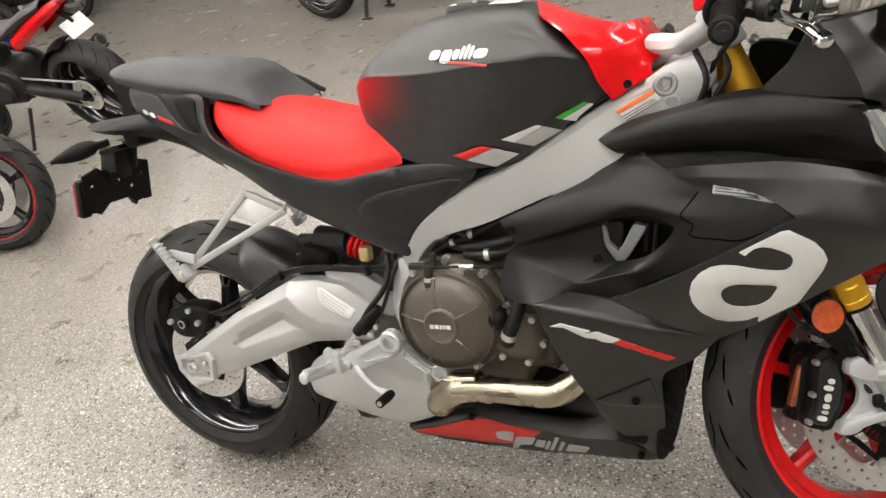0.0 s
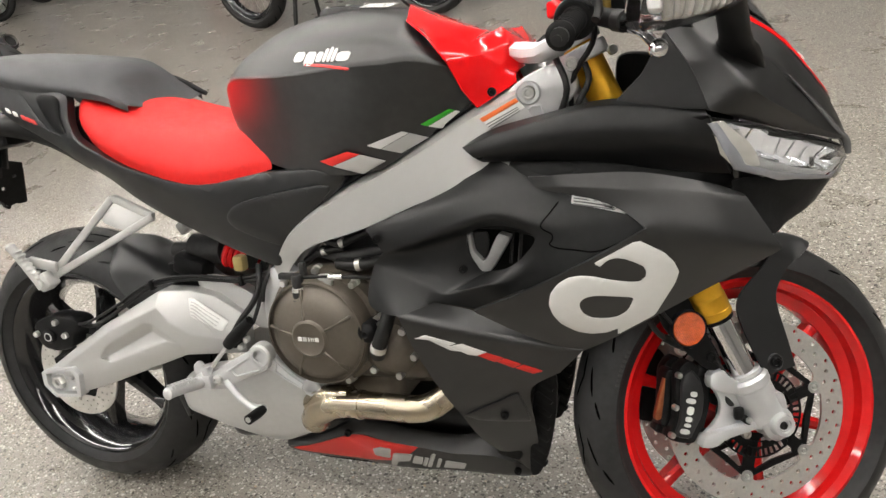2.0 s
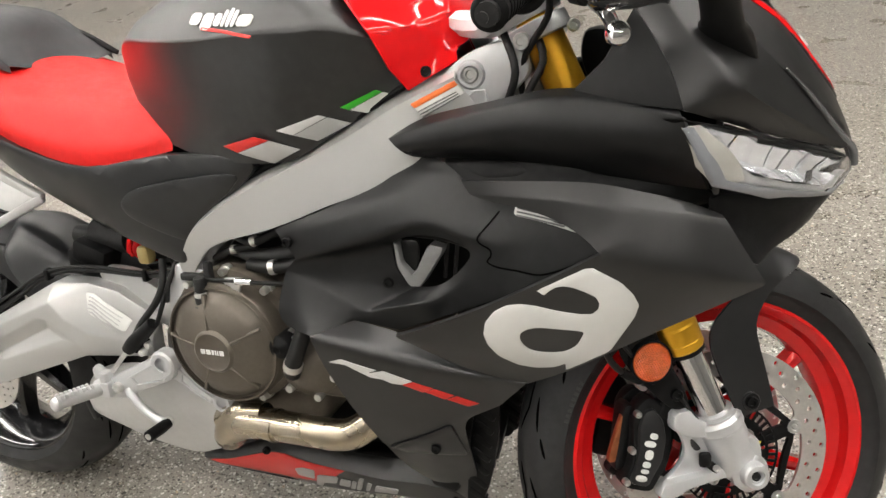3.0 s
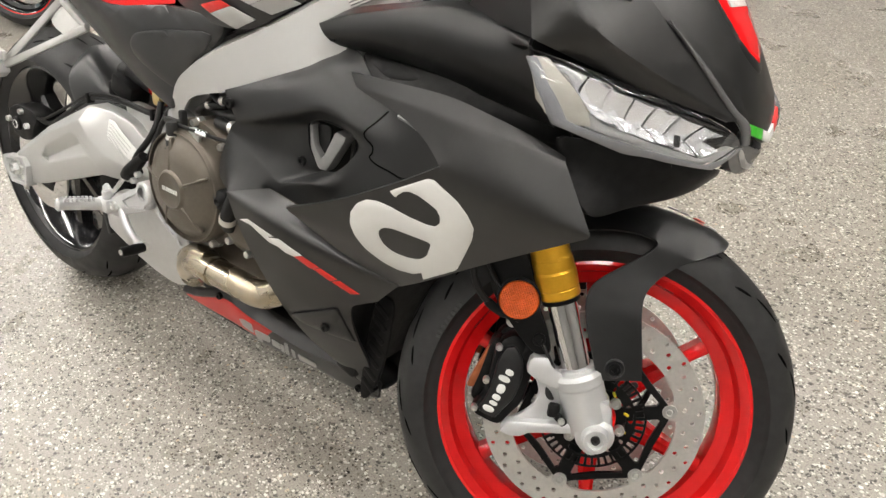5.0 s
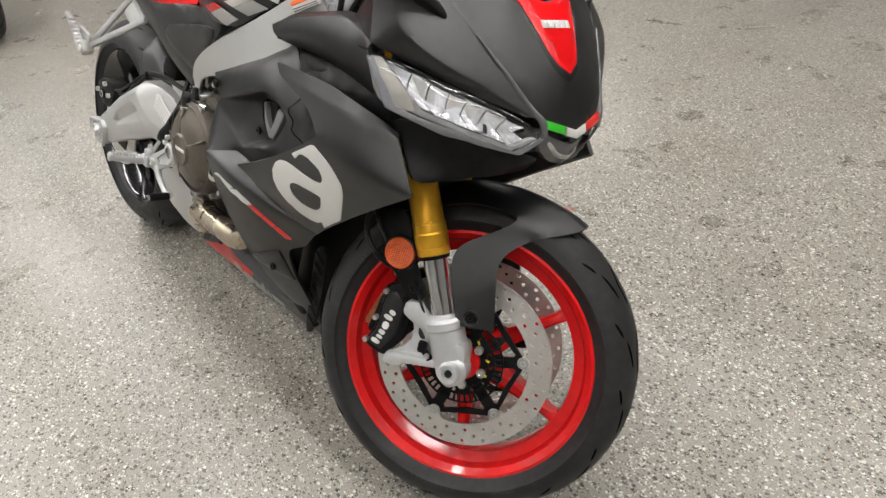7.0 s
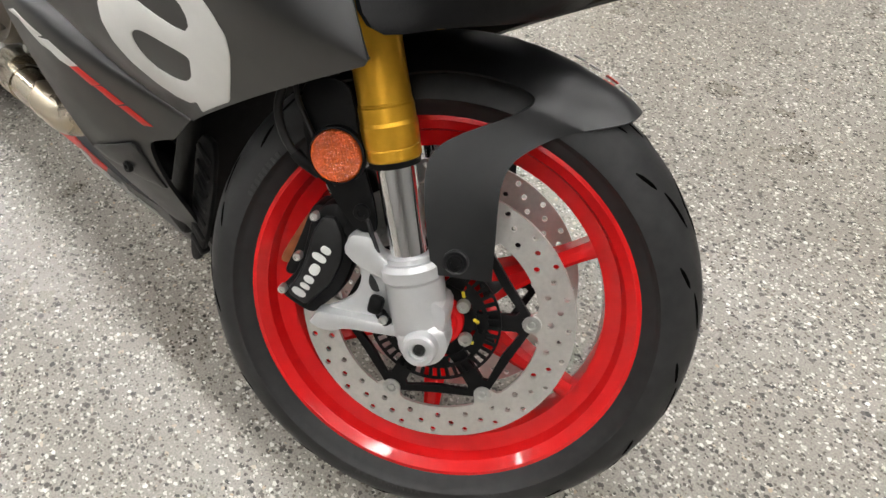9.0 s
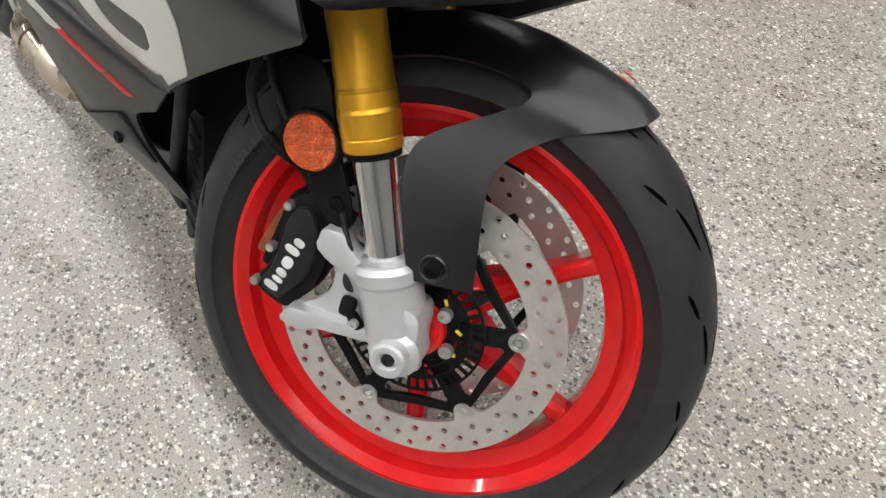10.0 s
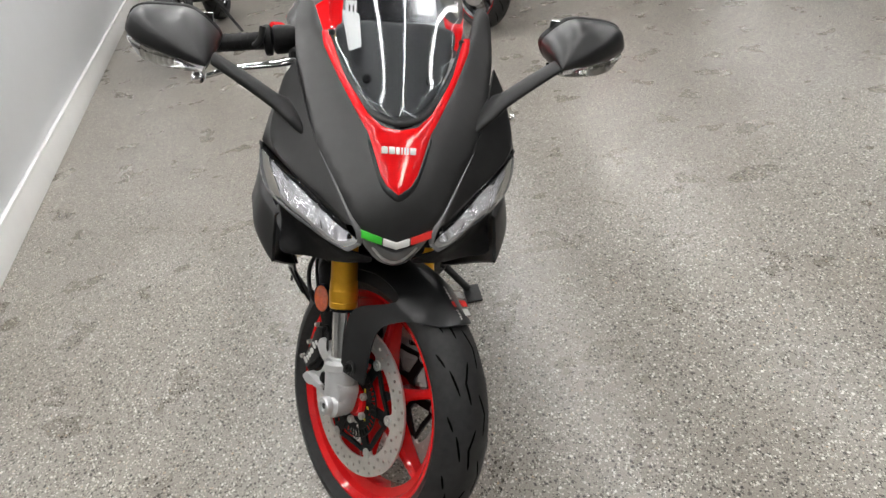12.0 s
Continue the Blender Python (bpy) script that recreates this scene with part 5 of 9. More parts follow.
for ob in tail:
    sgn = -1 if ob is tail[0] else 1

    def on_tail(name, pts, mat, lift, label=""):
        bm = panel([(x, 0, z) for x, z in pts], surf=tail_surf, lift=lift, thick=0.008, step=0.02, edge=0.0018, corner=0.2)
        part(name, flip(bm) if sgn > 0 else bm, mat, ob, label)
    on_tail("side_cover", [(0.492, 0.702), (0.519, 0.726), (0.600, 0.742), (0.735, 0.757), (0.606, 0.665), (0.593, 0.633), (0.50, 0.678)], BLACK, 0.004, "black side cover")
    on_tail("grey_insert", [(-0.085, 0.978), (0.015, 0.960), (0.045, 0.905), (0.075, 0.872), (0.12, 0.862), (0.02, 0.895), (-0.075, 0.925)], VINYL, 0.003, "dark grey tail insert")
    on_tail("air_slot", [(0.055, 0.950), (0.125, 0.945), (0.118, 0.898), (0.135, 0.868), (0.095, 0.872), (0.07, 0.905)], PLASTIC, 0.003)
    for x, mat in ((-0.045, WHITE_PRINT), (-0.024, WHITE_PRINT), (0.0, RED_PRINT), (0.014, RED_PRINT), (0.028, RED_PRINT)):
        z = 0.930 - (x + 0.045) * 0.36
        on_tail("letter_bar", [(x, z - 0.012), (x - 0.004, z), (x + 0.012, z - 0.003), (x + 0.016, z - 0.015)], mat, 0.0045)
part("undertail", skin([(-0.34, [(0.02, 0.890), (0.03, 0.896), (0.012, 0.903), (0, 0.905)]), (-0.25, [(0.06, 0.878), (0.078, 0.888), (0.05, 0.905), (0, 0.91)]), (-0.10, [(0.08, 0.865), (0.098, 0.885), (0.08, 0.91), (0, 0.915)]),
                        (0.02, [(0.09, 0.838), (0.105, 0.86), (0.09, 0.90), (0, 0.91)]), (0.14, [(0.1, 0.78), (0.12, 0.81), (0.1, 0.86), (0, 0.87)])], 3, 3), PLASTIC, bike, "black plastic undertail")
part("tail_lamp", moved(block((0.018, 0.10, 0.05), 0.006), Matrix.Translation((-0.092, -0.03, 0.955)) @ Matrix.Rotation(radians(-25), 4, "Y")), RED_LENS, bike, "dark red tail lamp")
# plate carrier
back_plate = [(-0.105, -0.050), (-0.105, 0.045), (-0.060, 0.058), (-0.030, 0.040), (0.030, 0.040), (0.060, 0.058), (0.105, 0.045), (0.105, -0.050), (0.055, -0.060), (0.030, -0.040), (-0.030, -0.040), (-0.055, -0.060)]
holes = [[(cx + rx * math.cos(a), cz + rz * math.sin(a)) for a in [2 * math.pi * k / 10 for k in range(10)]] for cx, cz, rx, rz in ((-0.078, 0.015, 0.006, 0.004), (0.078, 0.015, 0.006, 0.004), (0.0, 0.012, 0.011, 0.011), (-0.045, -0.012, 0.007, 0.005), (0.045, -0.012, 0.007, 0.005), (0.03, 0.02, 0.005, 0.005))]
plate_bm = moved(plate_mesh(back_plate, holes, 0.0025), Matrix.Translation((-0.325, 0, 0.742)) @ Matrix.Rotation(radians(12), 4, "Y") @ Matrix.Rotation(radians(90), 4, "Z"))
carrier = part("plate_carrier", plate_bm, PLASTIC, bike, "black number plate carrier without a plate")
for y, tilt in ((-0.038, -18), (0.038, 18)):
    part("carrier_rib", at_point(block((0.018, 0.006, 0.125), 0.002), (-0.336, y, 0.738), tilt, 12), PLASTIC, carrier)
part("carrier_brace", at_point(block((0.014, 0.010, 0.150), 0.002), (-0.340, 0.02, 0.735), 38, 12), PLASTIC, carrier)
part("carrier_arm", merge(at_point(block((0.075, 0.10, 0.012), 0.003), (-0.265, 0.0, 0.838), 0, -8), at_point(block((0.014, 0.060, 0.085), 0.004), (-0.292, 0.0, 0.802), 0, 16), at_point(block((0.05, 0.07, 0.05), 0.008), (-0.20, 0.0, 0.862), 0, -10)), PLASTIC, carrier)
for y in (-0.035, 0.035):
    part("arm_cheek", at_point(block((0.045, 0.006, 0.060), 0.002), (-0.292, y, 0.815), 0, 16), DARK_METAL, carrier)
for y in (-0.1, 0.1):
    part("plate_reflector", at_point(block((0.011, 0.022, 0.085), 0.004), (-0.352, y, 0.728), 0, 10), RED_LENS, carrier, "upright red reflector")
    part("reflector_back", at_point(block((0.02, 0.028, 0.095), 0.005), (-0.338, y * 0.99, 0.730), 0, 10), PLASTIC, carrier)
    part("carrier_bolt", at_point(bolt(0.006, 0.006), (-0.343, y * 0.86, 0.785), 0, 0, -90), BOLT, carrier)
for y, z in ((-0.05, 0.75), (0.02, 0.78), (0.05, 0.71)):
    part("carrier_bolt", at_point(bolt(0.005, 0.004), (-0.335, y, z), 0, 0, -90), BOLT, carrier)
for sy in (-1, 1):
    part("turn_signal", loft([[(x + r * 0.8 * math.cos(a), sy * (y + r * 0.3 * math.cos(a)), z + r * math.sin(a)) for a in [k * math.pi / 4 for k in range(8)]]
                                    for x, y, z, r in ((-0.205, 0.095, 0.862, 0.009), (-0.208, 0.125, 0.860, 0.010), (-0.215, 0.135, 0.858, 0.017), (-0.232, 0.160, 0.853, 0.020), (-0.255, 0.185, 0.846, 0.013), (-0.276, 0.203, 0.840, 0.003))], 3, 2, True), PLASTIC, carrier, "dark pointed turn signal")

# frame
frame_side = [(0.548, -0.125, 0.588), (0.591, -0.142, 0.660), (0.644, -0.152, 0.701), (0.717, -0.154, 0.740), (0.801, -0.154, 0.777), (0.889, -0.149, 0.819), (0.96, -0.139, 0.858), (1.035, -0.122, 0.893), (1.075, -0.10, 0.903), (1.115, -0.085, 0.875),
              (1.09, -0.11, 0.80), (1.02, -0.14, 0.75), (0.942, -0.158, 0.736), (0.868, -0.158, 0.714), (0.763, -0.152, 0.670), (0.655, -0.142, 0.640), (0.612, -0.132, 0.612), (0.588, -0.125, 0.565), (0.556, -0.122, 0.562)]
beam_top = [(0.560, -0.128, 0.606), (0.600, -0.138, 0.664), (0.650, -0.142, 0.703), (0.717, -0.142, 0.740), (0.801, -0.140, 0.777), (0.889, -0.134, 0.819), (0.96, -0.124, 0.858), (1.035, -0.108, 0.893)]
beam_ridge = [(0.556, -0.142, 0.594), (0.600, -0.158, 0.652), (0.652, -0.165, 0.690), (0.720, -0.167, 0.726), (0.803, -0.167, 0.763), (0.890, -0.163, 0.803), (0.962, -0.152, 0.842), (1.038, -0.132, 0.876)]
beam_low = [(0.566, -0.140, 0.562), (0.606, -0.148, 0.608), (0.650, -0.157, 0.640), (0.757, -0.164, 0.672), (0.865, -0.168, 0.714), (0.942, -0.168, 0.736), (1.02, -0.15, 0.752), (1.09, -0.12, 0.80)]
fr = both("frame_beam", merge(strips([beam_top, beam_ridge, beam_low], 0.005), panel(frame_side, thick=0.04, step=0.022, edge=0.003, corner=0.12, lift=-0.012)), SILVER, bike, "silver cast frame beam")
# a black cord paints the shade of the gap above the beam
both("tank_gap_shade", tube([(x, y - 0.004, z + 0.003) for x, y, z in beam_top[1:]], 0.0045, 8), PLASTIC, bike, "black cord that paints the shaded gap between tank and frame")
for sy, ob in ((-1, fr[0]), (1, fr[1])):
    part("pivot_boss", at_point(lathe([(0, -0.006), (0.008, -0.006), (0.009, -0.012), (0.016, -0.012), (0.019, -0.008), (0.019, 0.02), (0, 0.02)], 28), (0.563, sy * 0.124, 0.577), 0 if sy < 0 else 180), CAST, ob)
    part("frame_bolt", at_point(bolt(0.012, 0.006), (1.059, sy * 0.118, 0.876), 0 if sy < 0 else 180), BOLT, ob)
lab = part("warning_label", panel([(0.985, -0.1505, 0.846), (1.040, -0.134, 0.872), (1.052, -0.131, 0.856), (0.999, -0.149, 0.830)], thick=0.0014, step=0.02, edge=0.0003, lift=0.003, corner=0.05, cut=1), WHITE_PRINT, fr[0], "white warning label with an orange band")
part("orange_band", panel([(0.985, -0.1505, 0.846), (1.040, -0.134, 0.872), (1.0445, -0.1328, 0.866), (0.990, -0.150, 0.840)], thick=0.0014, step=0.02, edge=0.0003, lift=0.0042, corner=0.05, cut=1), ORANGE_PRINT, lab)
for k in range(3):
    part("print_bar", panel([(0.994 + 0.003 * k, -0.1495, 0.8365 - 0.0035 * k), (1.042 + 0.002 * k, -0.1335, 0.8585 - 0.0025 * k), (1.0425 + 0.002 * k, -0.1333, 0.8570 - 0.0025 * k), (0.995 + 0.003 * k, -0.1493, 0.8350 - 0.0035 * k)], thick=0.0014, step=0.03, edge=0.0002, lift=0.0042, corner=0.05, cut=1), DARK_PRINT, lab)

# side fairing
pod = {**named("t", [(0.966, -0.160, 0.811), (0.999, -0.160, 0.829), (1.040, -0.160, 0.839), (1.089, -0.160, 0.848), (1.135, -0.158, 0.857), (1.180, -0.157, 0.865), (1.245, -0.172, 0.858), (1.312, -0.216, 0.848)]),
       **named("f", [(0.958, -0.172, 0.805), (1.001, -0.176, 0.820), (1.042, -0.180, 0.8305), (1.090, -0.183, 0.841), (1.137, -0.184, 0.8515), (1.185, -0.182, 0.858), (1.249, -0.192, 0.850), (1.318, -0.232, 0.839)]),
       **named("m", [(0.970, -0.178, 0.795), (1.020, -0.186, 0.806), (1.060, -0.191, 0.814), (1.105, -0.195, 0.821), (1.150, -0.199, 0.826), (1.200, -0.203, 0.828), (1.260, -0.214, 0.825), (1.326, -0.231, 0.814)]),
       **named("n", [(0.980, -0.174, 0.786), (1.030, -0.180, 0.791), (1.075, -0.184, 0.794), (1.120, -0.188, 0.795), (1.170, -0.192, 0.795), (1.220, -0.197, 0.794), (1.275, -0.205, 0.789), (1.335, -0.222, 0.785)]),
       **named("l", [(0.986, -0.160, 0.779), (1.030, -0.160, 0.778), (1.067, -0.158, 0.777), (1.110, -0.160, 0.774), (1.147, -0.163, 0.771), (1.222, -0.170, 0.764), (1.293, -0.180, 0.756), (1.346, -0.203, 0.756)])}
pod_bm = cage(pod, grid_faces(*[run(k, 8) for k in "tfmnl"]), [(run("f", 8), 2.2)], ["t0", "f0", "l0", "t7", "f7", "l7"])[0]
upper = both_front("upper_fairing", pod_bm, SIDE_BLACK, bike, "matt black upper side fairing")
SIDE = named("a", [(0.7831, -0.196, 0.6823), (0.8433, -0.190, 0.7043), (0.8946, -0.184, 0.7256), (0.9417, -0.172, 0.743), (0.978, -0.150, 0.772), (1.0187, -0.156, 0.786), (1.0705, -0.181, 0.7405)])
SIDE.update(named("b", [(0.7933, -0.200, 0.6708), (0.8572, -0.203, 0.6938), (0.9153, -0.204, 0.7168), (0.9691, -0.202, 0.7347), (1.0122, -0.196, 0.7428), (1.0545, -0.193, 0.7302), (1.104, -0.190, 0.7129)]))
SIDE.update(named("c", [(0.8122, -0.199, 0.6423), (0.8634, -0.207, 0.6574), (0.9148, -0.212, 0.6736), (0.961, -0.214, 0.6882), (1.0092, -0.216, 0.7095), (1.0474, -0.215, 0.6997), (1.0851, -0.213, 0.6817)]))
SIDE.update(named("d", [(0.802, -0.197, 0.6321), (0.8583, -0.194, 0.6443), (0.9067, -0.190, 0.6548), (0.956, -0.187, 0.668), (0.9852, -0.194, 0.6849), (1.0349, -0.200, 0.6862), (1.076, -0.207, 0.6718)]))
SIDE.update(named("g", [(1.0703, -0.207, 0.6574), (1.0312, -0.205, 0.6163), (0.9834, -0.178, 0.6047), (0.9567, -0.189, 0.6254)]))
SIDE.update(named("n", [(0.7929, -0.198, 0.6209), (0.8605, -0.192, 0.6068), (0.9116, -0.185, 0.620), (0.9148, -0.207, 0.5736)]))
SIDE.update(named("l", [(0.7696, -0.205, 0.5605), (0.790, -0.215, 0.5413), (0.8462, -0.243, 0.5477), (0.8982, -0.208, 0.5596)]))
SIDE.update(named("m", [(1.0265, -0.222, 0.6064), (0.9702, -0.218, 0.5903)]))
SIDE.update(named("p", [(0.9656, -0.205, 0.5498), (1.0209, -0.207, 0.5734), (1.087, -0.213, 0.6027), (1.1571, -0.224, 0.6364), (1.2264, -0.243, 0.678)]))
SIDE.update(named("t", [(1.1395, -0.199, 0.7264), (1.1838, -0.217, 0.7215), (1.2173, -0.237, 0.7086), (1.2372, -0.247, 0.6906)]))
SIDE.update(named("u", [(1.1368, -0.210, 0.6903), (1.1887, -0.226, 0.7075)]))
SIDE.update(named("h", [(1.1079, -0.212, 0.6543), (1.1646, -0.224, 0.653), (1.0657, -0.211, 0.6277)]))
side_faces = grid_faces(*[run(k, 7) for k in "abcd"]) + [tuple(f.split()) for f in (
    "n0 d0 d1 n1", "d1 d2 n2 n1", "d2 d3 g3 n2", "n2 g3 g2 n3", "n0 n1 n3", "n1 n2 n3", "n0 n3 l3 l2", "n0 l2 l1 l0", "n3 g2 g1 m0 m1", "l3 n3 m1 p0", "p0 m1 m0 p1", "m0 g1 h2 p1",
    "a6 t0 b6", "b6 t0 u0 c6", "t0 t1 u1 u0", "t1 t2 t3 u1", "c6 u0 h0 d6", "u0 u1 h1 h0", "u1 t3 p4 h1", "d6 h0 h2 g0", "g0 h2 g1", "h2 h0 p2 p1", "h0 h1 p3 p2", "h1 p4 p3")]
side_bm, side_skin = cage(SIDE, side_faces, [(run("c", 7), 1.3), (run("d", 4), 0.8), (["n0", "n3", "m1", "m0"], 2.0), (["n3", "g2"], 2.4), (["l3", "n3"], 1.5)], ["a0", "a4", "l3", "l2", "n0", "g2", "t3", "p0", "d3"], thick=0.007)
inner = both("side_fairing", side_bm, SIDE_BLACK, bike, "matt black side fairing with an air duct", sharp=50)
side_surf = skin_height(side_skin)
FRONT_CAGE = {**named("u", [(1.0716, -0.226, 0.7656), (1.1245, -0.232, 0.7684), (1.1837, -0.234, 0.770), (1.2329, -0.232, 0.7695), (1.2804, -0.226, 0.758), (1.3273, -0.215, 0.7462), (1.3625, -0.197, 0.7265)]),
              **named("k", [(1.0822, -0.228, 0.7504), (1.1283, -0.237, 0.7511), (1.1841, -0.242, 0.7507), (1.2334, -0.242, 0.7473), (1.281, -0.238, 0.7416), (1.3276, -0.228, 0.7352), (1.3665, -0.204, 0.7234)]),
              **named("r", [(1.1042, -0.231, 0.7447), (1.1432, -0.238, 0.7393), (1.1842, -0.244, 0.7308), (1.2186, -0.249, 0.712), (1.2392, -0.255, 0.6942), (1.3223, -0.253, 0.6778), (1.411, -0.207, 0.6538)]),
              **named("e", [(0.9782, -0.249, 0.5631), (1.0309, -0.249, 0.5834), (1.0898, -0.250, 0.6101), (1.1535, -0.252, 0.644), (1.1985, -0.253, 0.669)]),
              **named("m", [(0.984, -0.246, 0.557), (1.045, -0.241, 0.553), (1.100, -0.239, 0.552), (1.150, -0.239, 0.565), (1.195, -0.239, 0.592), (1.250, -0.240, 0.630), (1.328, -0.238, 0.645), (1.410, -0.2065, 0.651)]),
              **named("q", [(0.990, -0.241, 0.552), (1.037, -0.220, 0.518), (1.085, -0.193, 0.487), (1.130, -0.172, 0.470), (1.188, -0.199, 0.508), (1.262, -0.204, 0.558), (1.335, -0.207, 0.604), (1.408, -0.206, 0.648)])}
brow_row = run("e", 5) + ["r4", "r5", "r6"]
front_bm, front_skin = cage(FRONT_CAGE, grid_faces(run("u", 7), run("k", 7), run("r", 7)) + grid_faces(brow_row, run("m", 8), run("q", 8)), [(run("k", 7), 2.5), (["r4", "r5", "r6"], 0.6)], ["u0", "k0", "r0", "r4", "r6", "e0", "q0", "q3", "q7", "u6", "k6", "m7"], thick=0.006)
outer = both_front("front_fairing", front_bm, GREY_BLACK, bike, "satin charcoal front fairing with a pale emblem shape")
a_surf = skin_height(front_skin)
LOW = {"r0": (0.8488, -0.250, 0.550), "r1": (0.905, -0.252, 0.5415), "r2": (0.9565, -0.242, 0.525), "r3": (1.035, -0.214, 0.494), "r4": (1.130, -0.176, 0.472), "t1": (0.8982, -0.209, 0.5596), "t2": (0.966, -0.206, 0.549), "t3": (1.040, -0.192, 0.514), "t4": (1.128, -0.166, 0.478)}
LOW.update(named("l", [(0.8589, -0.243, 0.505), (0.915, -0.238, 0.490), (0.965, -0.226, 0.470), (1.035, -0.198, 0.455), (1.090, -0.172, 0.4290)]))
LOW.update(named("m", [(0.8765, -0.228, 0.4505), (0.925, -0.220, 0.437), (0.975, -0.206, 0.425), (1.030, -0.186, 0.414), (1.056, -0.176, 0.412)]))
LOW.update(named("n", [(0.896, -0.208, 0.391), (0.930, -0.202, 0.385), (0.965, -0.195, 0.382), (0.998, -0.187, 0.3865), (1.034, -0.176, 0.398)]))
LOW.update(named("p", [(0.9191, -0.190, 0.3446), (0.945, -0.180, 0.338), (0.975, -0.172, 0.334), (1.005, -0.164, 0.332), (1.036, -0.155, 0.334)]))
LOW.update(named("q", [(0.9297, -0.150, 0.2798), (0.955, -0.142, 0.270), (0.980, -0.134, 0.268), (1.005, -0.126, 0.268), (1.031, -0.118, 0.272)]))
LOW.update(named("s", [(0.955, -0.105, 0.225), (0.975, -0.100, 0.218), (0.990, -0.095, 0.212), (1.005, -0.090, 0.208), (1.022, -0.084, 0.205)]))
LOW.update(named("u", [(0.985, -0.075, 0.185), (0.992, -0.072, 0.176), (0.998, -0.069, 0.170), (1.004, -0.066, 0.165), (1.012, -0.062, 0.162)]))
low_faces = [("r0", "t1", "r1"), ("t1", "t2", "r2", "r1"), ("t2", "t3", "r3", "r2"), ("t3", "t4", "r4", "r3")] + grid_faces(*[run(k, 5) for k in "rlmnpqsu"])
low_bm, low_skin = cage(LOW, low_faces, [(run("r", 5), 1.3)], ["r0", "t1", "r4", "t4", "l4", "u0", "u4", "p0"], thick=0.006)
lower = both("lower_fairing", low_bm, GREY_BLACK, bike, "satin charcoal lower fairing")
low_surf = skin_height(low_skin)
shield = [(0.923, -0.168, 0.3455), (1.020, -0.168, 0.3945), (1.0315, -0.168, 0.322), (0.945, -0.168, 0.332)]
both("fairing_shield", panel([(x, 0, z) for x, _, z in shield], surf=low_surf, lift=0.005, thick=0.008, step=0.015, edge=0.002, corner=0.05, cut=1), BLACK, bike, "raised panel low on the fairing")
belly_pts = [(0.47, -0.098, 0.187), (0.558, -0.112, 0.216), (0.646, -0.122, 0.262), (0.671, -0.124, 0.268), (0.869, -0.112, 0.234), (0.913, -0.112, 0.245), (0.96, -0.09, 0.215), (1.009, -0.064, 0.178), (1.009, -0.055, 0.150), (0.983, -0.055, 0.142), (0.849, -0.062, 0.143), (0.663, -0.07, 0.146), (0.49, -0.082, 0.160)]
belly_surf = thin_plate([(p[0], p[2], p[1]) for p in belly_pts] + [(0.7, 0.2, -0.108), (0.85, 0.195, -0.097)])
lip = [(0.47, 0.176), (0.53, 0.192), (0.6389, 0.236), (0.660, 0.2425), (0.6787, 0.2425), (0.7917, 0.2235), (0.86, 0.2085), (0.93, 0.205), (1.01, 0.165)]
lip_x, lip_z = [p[0] for p in lip], [p[1] for p in lip]


def belly_side(u, v):
    """The pan's flank, folded inwards above its lip."""
    return belly_surf(u, v) + max(0.0, v - float(np.interp(u, lip_x, lip_z))) * 1.1


belly = both("belly_pan", panel(belly_pts, surf=belly_side, thick=0.006, step=0.014, edge=0.002, corner=0.1, creases=[lip]), GREY_BLACK, bike, "charcoal belly pan with a red flash")
part("belly_floor", slab([(0.47, -0.08), (0.98, -0.055), (1.0, 0.0), (0.98, 0.055), (0.47, 0.08)], 0.01, 0.002, "z", 0.150), PLASTIC, bike)
decal("red_flash", [(0.4903, 0.1758), (0.5074, 0.1684), (0.6061, 0.1600), (0.6569, 0.1580), (0.7163, 0.1712), (0.7629, 0.1957), (0.7917, 0.2226), (0.6787, 0.2395), (0.6551, 0.2373), (0.6389, 0.233), (0.53, 0.188)], RED_PRINT, belly[0], belly_surf, "red flash", 0.0012, corner=0.03, sides=False)
for pts in ([(0.6897, 0.2057), (0.7091, 0.2151), (0.7321, 0.2128), (0.7207, 0.1812), (0.687, 0.184)], [(0.7337, 0.2006), (0.7735, 0.2006), (0.76, 0.175), (0.7342, 0.171), (0.7230, 0.153), (0.7110, 0.154)], [(0.7762, 0.1953), (0.793, 0.1918), (0.7814, 0.1652), (0.7624, 0.1691)], [(0.7966, 0.1925), (0.8034, 0.1894), (0.7877, 0.1574), (0.7808, 0.1606)],
            [(0.8145, 0.2065), (0.8231, 0.2058), (0.7986, 0.1564), (0.7901, 0.1577)], [(0.8246, 0.1927), (0.8314, 0.1897), (0.8142, 0.1561), (0.8081, 0.1577)], [(0.8381, 0.1867), (0.8764, 0.1779), (0.8648, 0.1560), (0.8233, 0.1569)]):
    decal("letter_bar", pts, GREY_PRINT, belly[0], belly_surf, "grey lettering shape", 0.0024, corner=0.1, sides=False)
# emblem: a broad bowl with an eye, a hook above it
bowl = [(1.1653, 0.6432), (1.2271, 0.6778), (1.2614, 0.6576), (1.2737, 0.6427), (1.2798, 0.6263), (1.2746, 0.6076), (1.2597, 0.5787), (1.244, 0.5490), (1.2167, 0.5312), (1.1882, 0.5120), (1.1894, 0.5247), (1.1728, 0.516), (1.1484, 0.5126), (1.1292, 0.518), (1.1084, 0.5362), (1.0981, 0.5568), (1.0949, 0.5751)]
hook = [(1.0992, 0.594), (1.1116, 0.6105), (1.1278, 0.6204), (1.1446, 0.6233), (1.1632, 0.6217), (1.1887, 0.6153), (1.2139, 0.6112), (1.2269, 0.6117), (1.2344, 0.6188), (1.2361, 0.6277), (1.2329, 0.6366), (1.2224, 0.6429), (1.2084, 0.649), (1.1963, 0.6508), (1.1867, 0.6483), (1.1799, 0.6432), (1.1738, 0.6373)]
